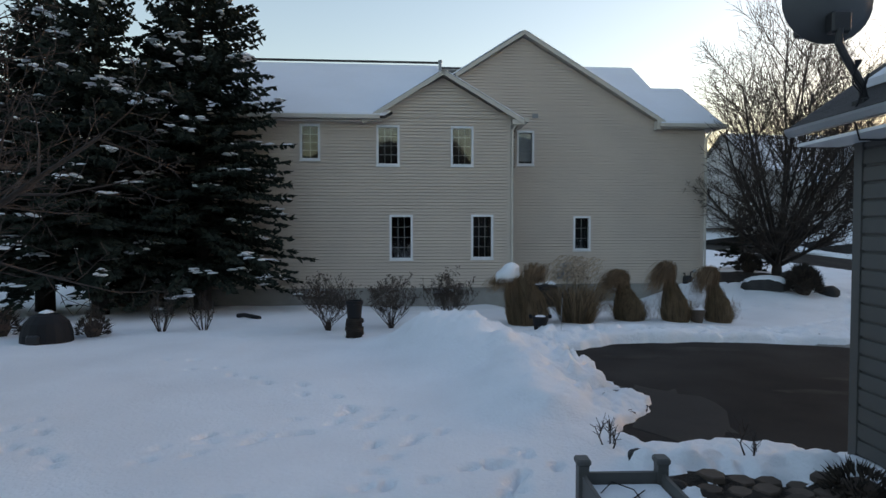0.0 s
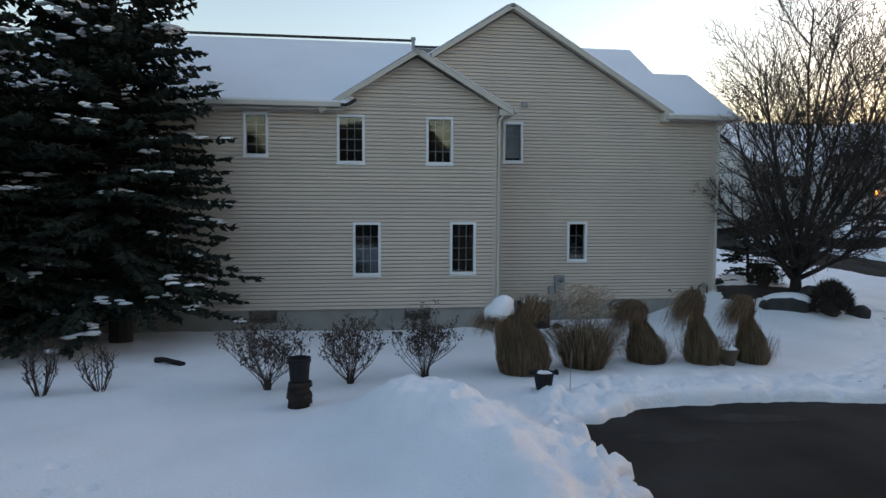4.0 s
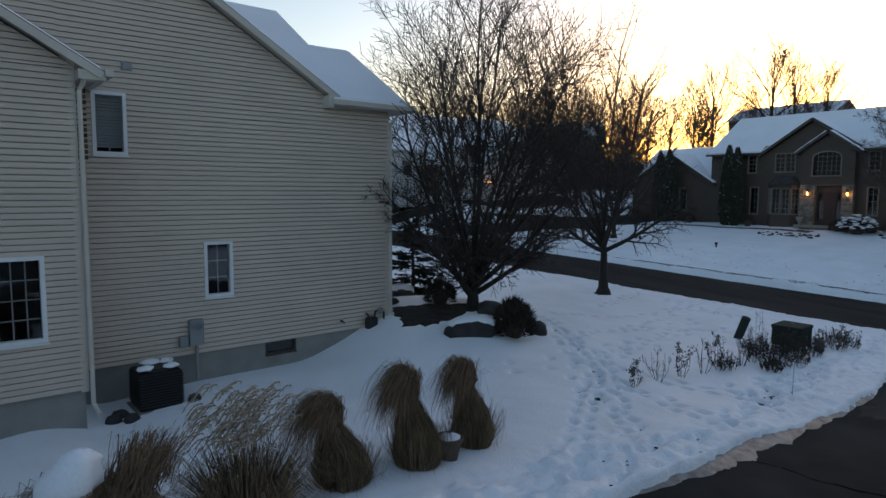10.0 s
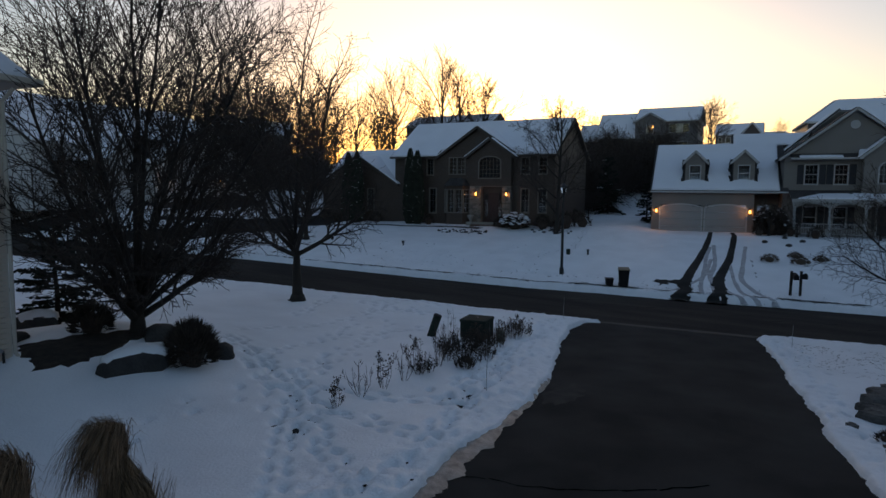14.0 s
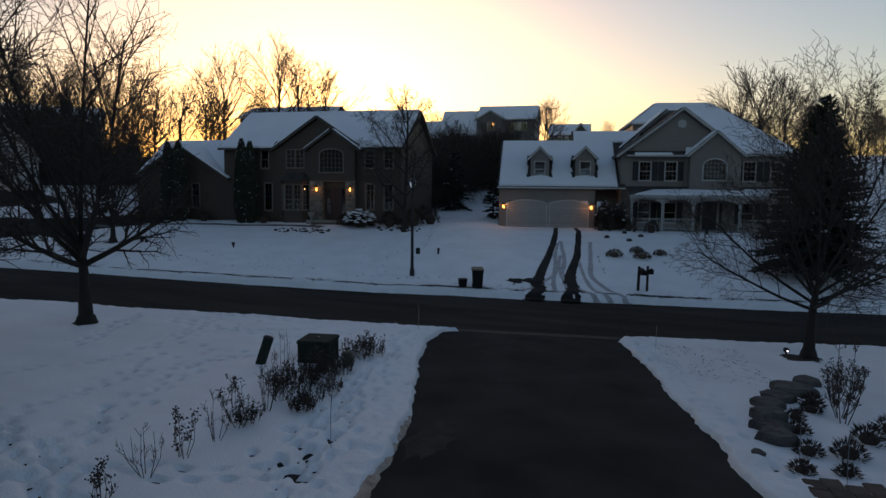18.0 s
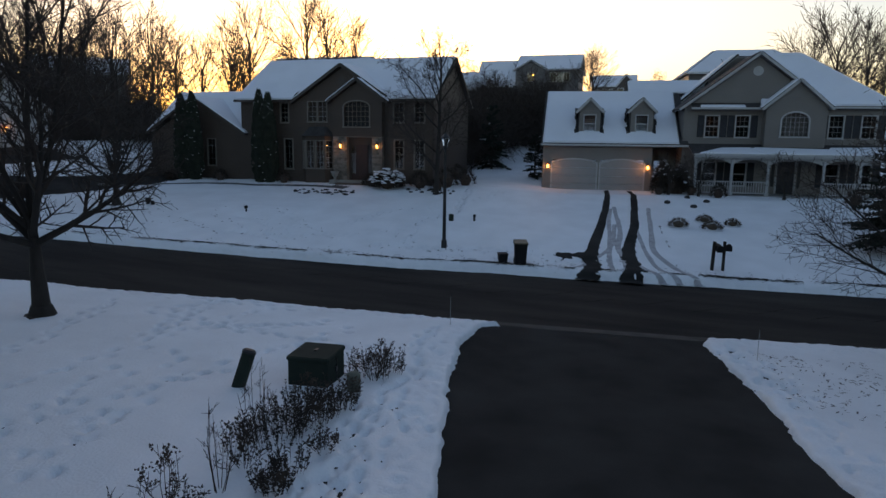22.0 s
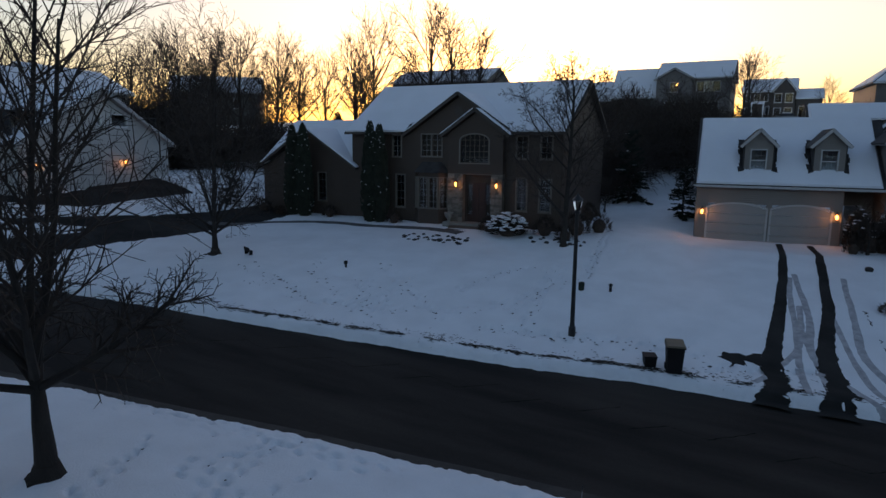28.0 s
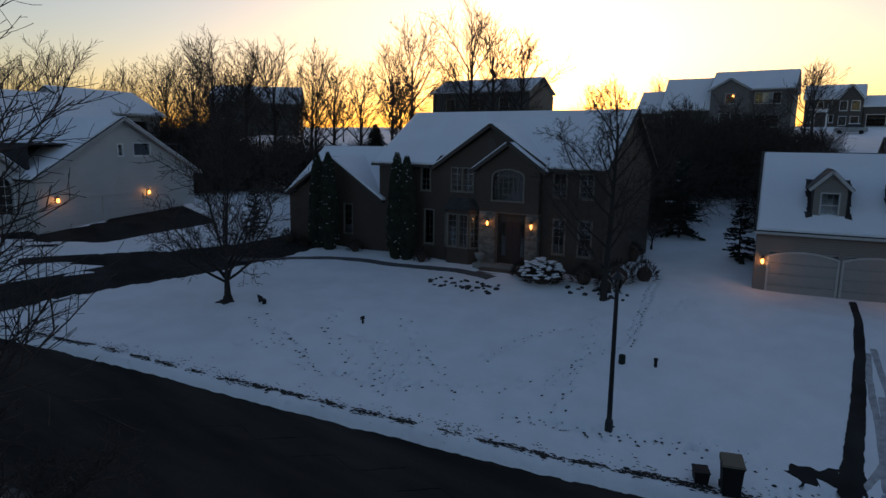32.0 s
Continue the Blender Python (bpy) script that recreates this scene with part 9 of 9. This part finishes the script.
grey_garage()
DISH = mat("dark_grey_dish", (0.055, 0.058, 0.062), 0.5, var=0.08, bump=0.03)
di = thing("satellite_dish", pose(5.98, -15.30, 3.80), "grey satellite dish on a bent mast at the eave", "satellite dish")
g = Mesh()
g.tube([(0.04, 0, -0.05), (-0.03, -0.02, 0.16), (-0.16, 0.0, 0.40), (-0.21, 0.02, 0.52), (-0.21, 0.02, 0.66)], 0.035, 10)
part("mast", g, DARK_METAL, di)
part("foot", boxes((-0.05, 0.16, -0.08, 0.08, -0.05, 0.02), bev=0.01), DARK_METAL, di)
g = Mesh()
n = 32
loops = []
for f, dy in ((0.02, 0.0), (0.35, 0.012), (0.7, 0.05), (1.0, 0.11), (1.0, 0.125), (0.7, 0.065), (0.35, 0.027), (0.02, 0.015)):
    loops.append([(-0.19 + 0.43 * f * math.cos(2 * math.pi * i / n), 0.12 + dy, 0.98 + 0.40 * f * math.sin(2 * math.pi * i / n)) for i in range(n)])
g.loft(loops)
part("reflector", g, DISH, di, smooth=True)
part("bracket", boxes((-0.28, -0.10, 0.0, 0.13, 0.62, 0.82), bev=0.02), DARK_METAL, di)
g = Mesh()
g.tube([(-0.19, 0.25, 0.60), (-0.19, 0.60, 0.78)], 0.018, 6)
g.box(-0.26, -0.12, 0.58, 0.70, 0.76, 0.86, bev=0.02)
part("feed_arm", g, DARK_METAL, di)
g = Mesh()
for k in range(3):
    g.tube([(-0.05 - 0.02 * k, -0.05, 0.36), (-0.14, -0.08, 0.22 - 0.04 * k), (-0.05, -0.08, 0.10 - 0.03 * k), (0.02, -0.05, 0.24)], 0.009, 5)
g.tube([(-0.02, -0.04, 0.1), (-0.12, -0.06, -0.14), (-0.08, -0.1, -0.36), (0.2, -0.5, -0.42), (0.34, -1.5, -0.38)], 0.010, 5)
part("cable", g, BLACK, di, "looped black cable")

pb = thing("raised_bed", pose(3.62, -16.45, top_z(3.3, -16.4) - 0.08, 0, 0, 2) @ Matrix.Diagonal((0.76, 0.9, 0.86, 1)), "grey raised planter bed filled with snow", "planter")
for x, y in ((-0.42, 0.42), (0.42, 0.42), (-0.42, -0.9), (0.42, -0.9)):
    p_ = part("post", boxes((x - 0.055, x + 0.055, y - 0.055, y + 0.055, 0, 0.56)), SIDING_D, pb)
    part("cap", boxes((x - 0.075, x + 0.075, y - 0.075, y + 0.075, 0.56, 0.62), bev=0.015), SIDING_D, p_)
part("board", boxes((-0.37, 0.37, 0.40, 0.44, 0.02, 0.48)), SIDING_D, pb)
part("board", boxes((-0.37, 0.37, -0.92, -0.88, 0.02, 0.48)), SIDING_D, pb)
part("board", boxes((-0.44, -0.40, -0.85, 0.37, 0.02, 0.48)), SIDING_D, pb)
part("board", boxes((0.40, 0.44, -0.85, 0.37, 0.02, 0.48)), SIDING_D, pb)
part("snow", boxes((-0.40, 0.40, -0.88, 0.40, 0.2, 0.38), bev=0.03), SNOW, pb, "level snow filling")
g = Mesh()
g.tube([(-0.3, 0.2, 0.38), (-0.15, 0.3, 0.44), (0.02, 0.15, 0.43), (0.05, -0.1, 0.38)], 0.006, 5)
g.tube([(-0.1, 0.0, 0.385), (0.15, 0.2, 0.40)], 0.006, 5)
part("hose", g, BLACK, pb, "thin black drip hose")

pt = tagged(new("patio"), "uneven brown stone pavers set in soil", "paving", kind="structure")
rng = random.Random(5)
for i in range(5):
    for j in range(1, 4):
        x, y = 4.50 + 0.27 * i + (0.13 if j % 2 else 0) + rng.uniform(-0.02, 0.02), -15.12 - 0.24 * j + rng.uniform(-0.02, 0.02)
        g = Mesh()
        k = 7
        rr = [rng.uniform(0.105, 0.135) for _ in range(k)]
        z = top_z(x, y) + 0.012 + rng.uniform(0, 0.012)
        g.loft([[(x + s * r * math.cos(2 * math.pi * q / k), y + s * r * math.sin(2 * math.pi * q / k), z + dz) for q, r in enumerate(rr)] for s, dz in ((1, -0.04), (1, 0.008), (0.9, 0.02))])
        part("paver", g, BRICK, pt)
pt2 = tagged(new("front_walk"), "brown rectangular pavers beside the driveway", "paving", kind="structure")
for i in range(8):
    for j in range(9):
        x, y = 15.6 + 0.36 * i + (0.18 if j % 2 else 0), -13.5 - 0.30 * j
        if x + y > 4.4 + 0.45:
            continue
        z = top_z(x, y) + 0.015
        g = Mesh()
        g.box(x - 0.17, x + 0.17, y - 0.14, y + 0.14, z - 0.05, z + 0.012, bev=0.008)
        part("paver", g, BRICK, pt2)
rock("patio_stone", "dark rounded stone beside the planter", 4.25, -15.5, 0.12, 0.09, 0.08, 300)
rock("patio_stone", "dark rounded stone beside the planter", 4.1, -14.9, 0.10, 0.08, 0.09, 301)
round_bush("dark_bush", "dark shrub heap against the garage wall", 5.85, -15.6, 0.34, 0.30, 302, 420, 0.0)
flowering_shrub("thin dead stalks at the snow bank", 3.95, -14.4, 0.42, 0.14, 310, 3, False, "dead stalks")
flowering_shrub("thin dead stalks at the snow bank", 5.3, -14.75, 0.36, 0.25, 311, 2, False, "dead stalks")
# small garden spotlight by the kerbside tree
sp = thing("garden_spotlight", pose(29.75, -16.25, top_z(29.75, -16.25)), "small black garden spotlight shining white", "lamp")
part("stake", turned(((0.02, -0.1), (0.02, 0.1)), 8), BLACK, sp)
part("housing", boxes((-0.14, 0.10, -0.07, 0.07, 0.08, 0.22), bev=0.03), BLACK, sp)
g = Mesh()
g.loft([[(x, 0.03 * math.cos(2 * math.pi * i / 12), 0.15 + 0.03 * math.sin(2 * math.pi * i / 12)) for i in range(12)] for x in (-0.16, -0.139)])
part("lens", g, glow("spot_glow", (0.9, 0.95, 1.0), 1.0), sp)
# dark flecks laid in the bottoms of footprints
rng = random.Random(41)
m = Mesh()
for px, py, a in PRINTS:
    if rng.random() < (0.85 if px > 33 else 0.55):
        z = top_z(px, py)
        r = rng.uniform(0.03, 0.08) * (1.25 if px > 33 else 0.6 if px > 6 else 1.0)
        ox, oy = rng.uniform(-0.05, 0.05), rng.uniform(-0.03, 0.03)
        k = len(m.v)
        m.v.append((px + ox, py + oy, z + 0.022))
        m.v += [(px + ox + r * rng.uniform(0.6, 1.5) * math.cos(i * 0.9), py + oy + r * rng.uniform(0.5, 1.1) * math.sin(i * 0.9), z + rng.uniform(0.0, 0.012)) for i in range(7)]
        m.f += [(k, k + 1 + i, k + 1 + (i + 1) % 7) for i in range(7)]
tagged(part("trodden_grass", m, MULCH), "dark flecks in the bottoms of the footprints", "grass", kind="stuff")
# icy crust and cracks on the driveway
ICE = mat("icy_crust", (0.26, 0.25, 0.235), 0.5, var=0.3, scale=5, fine=30, bump=0.5, dist=0.02)
EDGE_LINE = ((10.4, -7.30), (11, -7.28), (13.5, -7.08), (16.4, -7.0), (19.4, -6.75), (22, -6.1))
APRON = ((10.4, 0.03), (11.6, 0.22), (13.0, 0.42), (13.6, 0.26), (14.4, 0.34), (15.4, 0.2), (17.0, 0.16), (18.6, 0.1), (20.4, 0.02))
m = Mesh()
rr = random.Random(31)
for i in range(126):
    x = 10.4 + 0.08 * i
    y = lerp_table(x, EDGE_LINE) + 0.16
    w = 0.1 + lerp_table(x, APRON) * (0.8 + 0.25 * math.sin(7 * x) * math.sin(2.3 * x) + rr.uniform(-0.1, 0.1))
    m.v += [(x + rr.uniform(-0.01, 0.01), y - w * f, ground_z(x, y - w * f) + dz + rr.uniform(-0.006, 0.006)) for f, dz in ((0, 0.05), (0.3, 0.045), (0.65, 0.022), (1.0, -0.012))]
    if i:
        m.f += [(4 * i - 4 + j, 4 * i - 3 + j, 4 * i + 1 + j, 4 * i + j) for j in range(3)]
tagged(part("ice_crust", m, ICE, smooth=True), "grey icy crust melting along the driveway edge", "ice", kind="structure")
PALE_ASPHALT = mat("pale_worn_asphalt", (0.050, 0.048, 0.045), 0.95, spec=0.1, var=0.3, scale=2.5, fine=60, bump=0.3, dist=0.008, tint=(0.025, 0.025, 0.025))


def flat_patch(name, label, category, cx, cy, rx, ry, material, seed):
    rr = random.Random(seed)
    g_ = Mesh()
    n = 26
    ring = [(cx + rx * math.cos(2 * math.pi * i / n) * rr.uniform(0.7, 1.15), cy + ry * math.sin(2 * math.pi * i / n) * rr.uniform(0.7, 1.15)) for i in range(n)]
    g_.v = [(cx, cy, ground_z(cx, cy) - 0.008)] + [(x, y, ground_z(x, y) - 0.010) for x, y in ring]
    g_.f = [(0, 1 + i, 1 + (i + 1) % n) for i in range(n)]
    return tagged(part(name, g_, material), label, category, kind="structure")


flat_patch("worn_patch", "paler worn asphalt at the driveway edge", "asphalt patch", 18.6, -7.35, 1.2, 0.42, PALE_ASPHALT, 1)
WET = mat("wet_asphalt", (0.010, 0.008, 0.007), 0.6, spec=0.25, var=0.3, scale=3, fine=50, bump=0.3, dist=0.008)
flat_patch("wet_patch", "dark wet asphalt beside the snow pile", "stain", 5.25, -12.7, 0.75, 1.45, WET, 5)
flat_patch("salt_stain", "pale salt stain on the asphalt", "stain", 5.9, -9.15, 0.75, 0.2, PALE_ASPHALT, 6)
flat_patch("salt_stain", "pale salt stain on the asphalt", "stain", 7.4, -8.3, 0.9, 0.22, PALE_ASPHALT, 2)
flat_patch("salt_stain", "pale salt stain on the asphalt", "stain", 9.6, -10.6, 1.1, 0.2, PALE_ASPHALT, 3)
flat_patch("salt_stain", "pale salt stain on the asphalt", "stain", 8.0, -11.6, 0.8, 0.14, PALE_ASPHALT, 4)


CRACK_DARK = mat("crack_shadow", (0.004, 0.004, 0.004), 1.0, spec=0.0, var=0.1)


def crack(label, pts, seed, z_of, wide=0.018):
    rr = random.Random(seed)
    g_ = Mesh()
    for (xa, ya), (xb, yb) in zip(pts, pts[1:]):
        n = max(2, int(math.dist((xa, ya), (xb, yb)) / 0.12))
        row = []
        for i in range(n + 1):
            x, y = xa + (xb - xa) * i / n + rr.uniform(-0.03, 0.03), ya + (yb - ya) * i / n + rr.uniform(-0.03, 0.03)
            w = wide * rr.uniform(0.3, 1.0)
            k = len(g_.v)
            g_.v += [(x - w, y - w, z_of(x, y)), (x + w, y + w, z_of(x, y))]
            if i:
                g_.f.append((k - 2, k - 1, k + 1, k))
    return tagged(part("asphalt_crack", g_, CRACK_DARK), label, "crack", kind="structure")


crack("thin dark crack across the driveway", ((13.05, -7.35), (13.2, -7.76), (13.22, -8.24), (13.47, -8.93), (13.87, -9.59), (14.21, -10.09), (14.83, -10.74)), 1, lambda x, y: ground_z(x, y) - 0.009)
for k in range(9):
    y = 14 - 3.6 * k
    x = lerp_table(y, NEAR_KERB) + 1.4 + (k * 37 % 40) / 10
    crack("fine meandering crack in the street", [(x, y), (x + 0.8, y - 0.9), (x + 0.5, y - 2.0), (x + 1.6, y - 3.1)], 10 + k, lambda x, y: street_z(y) - 0.014, 0.012)
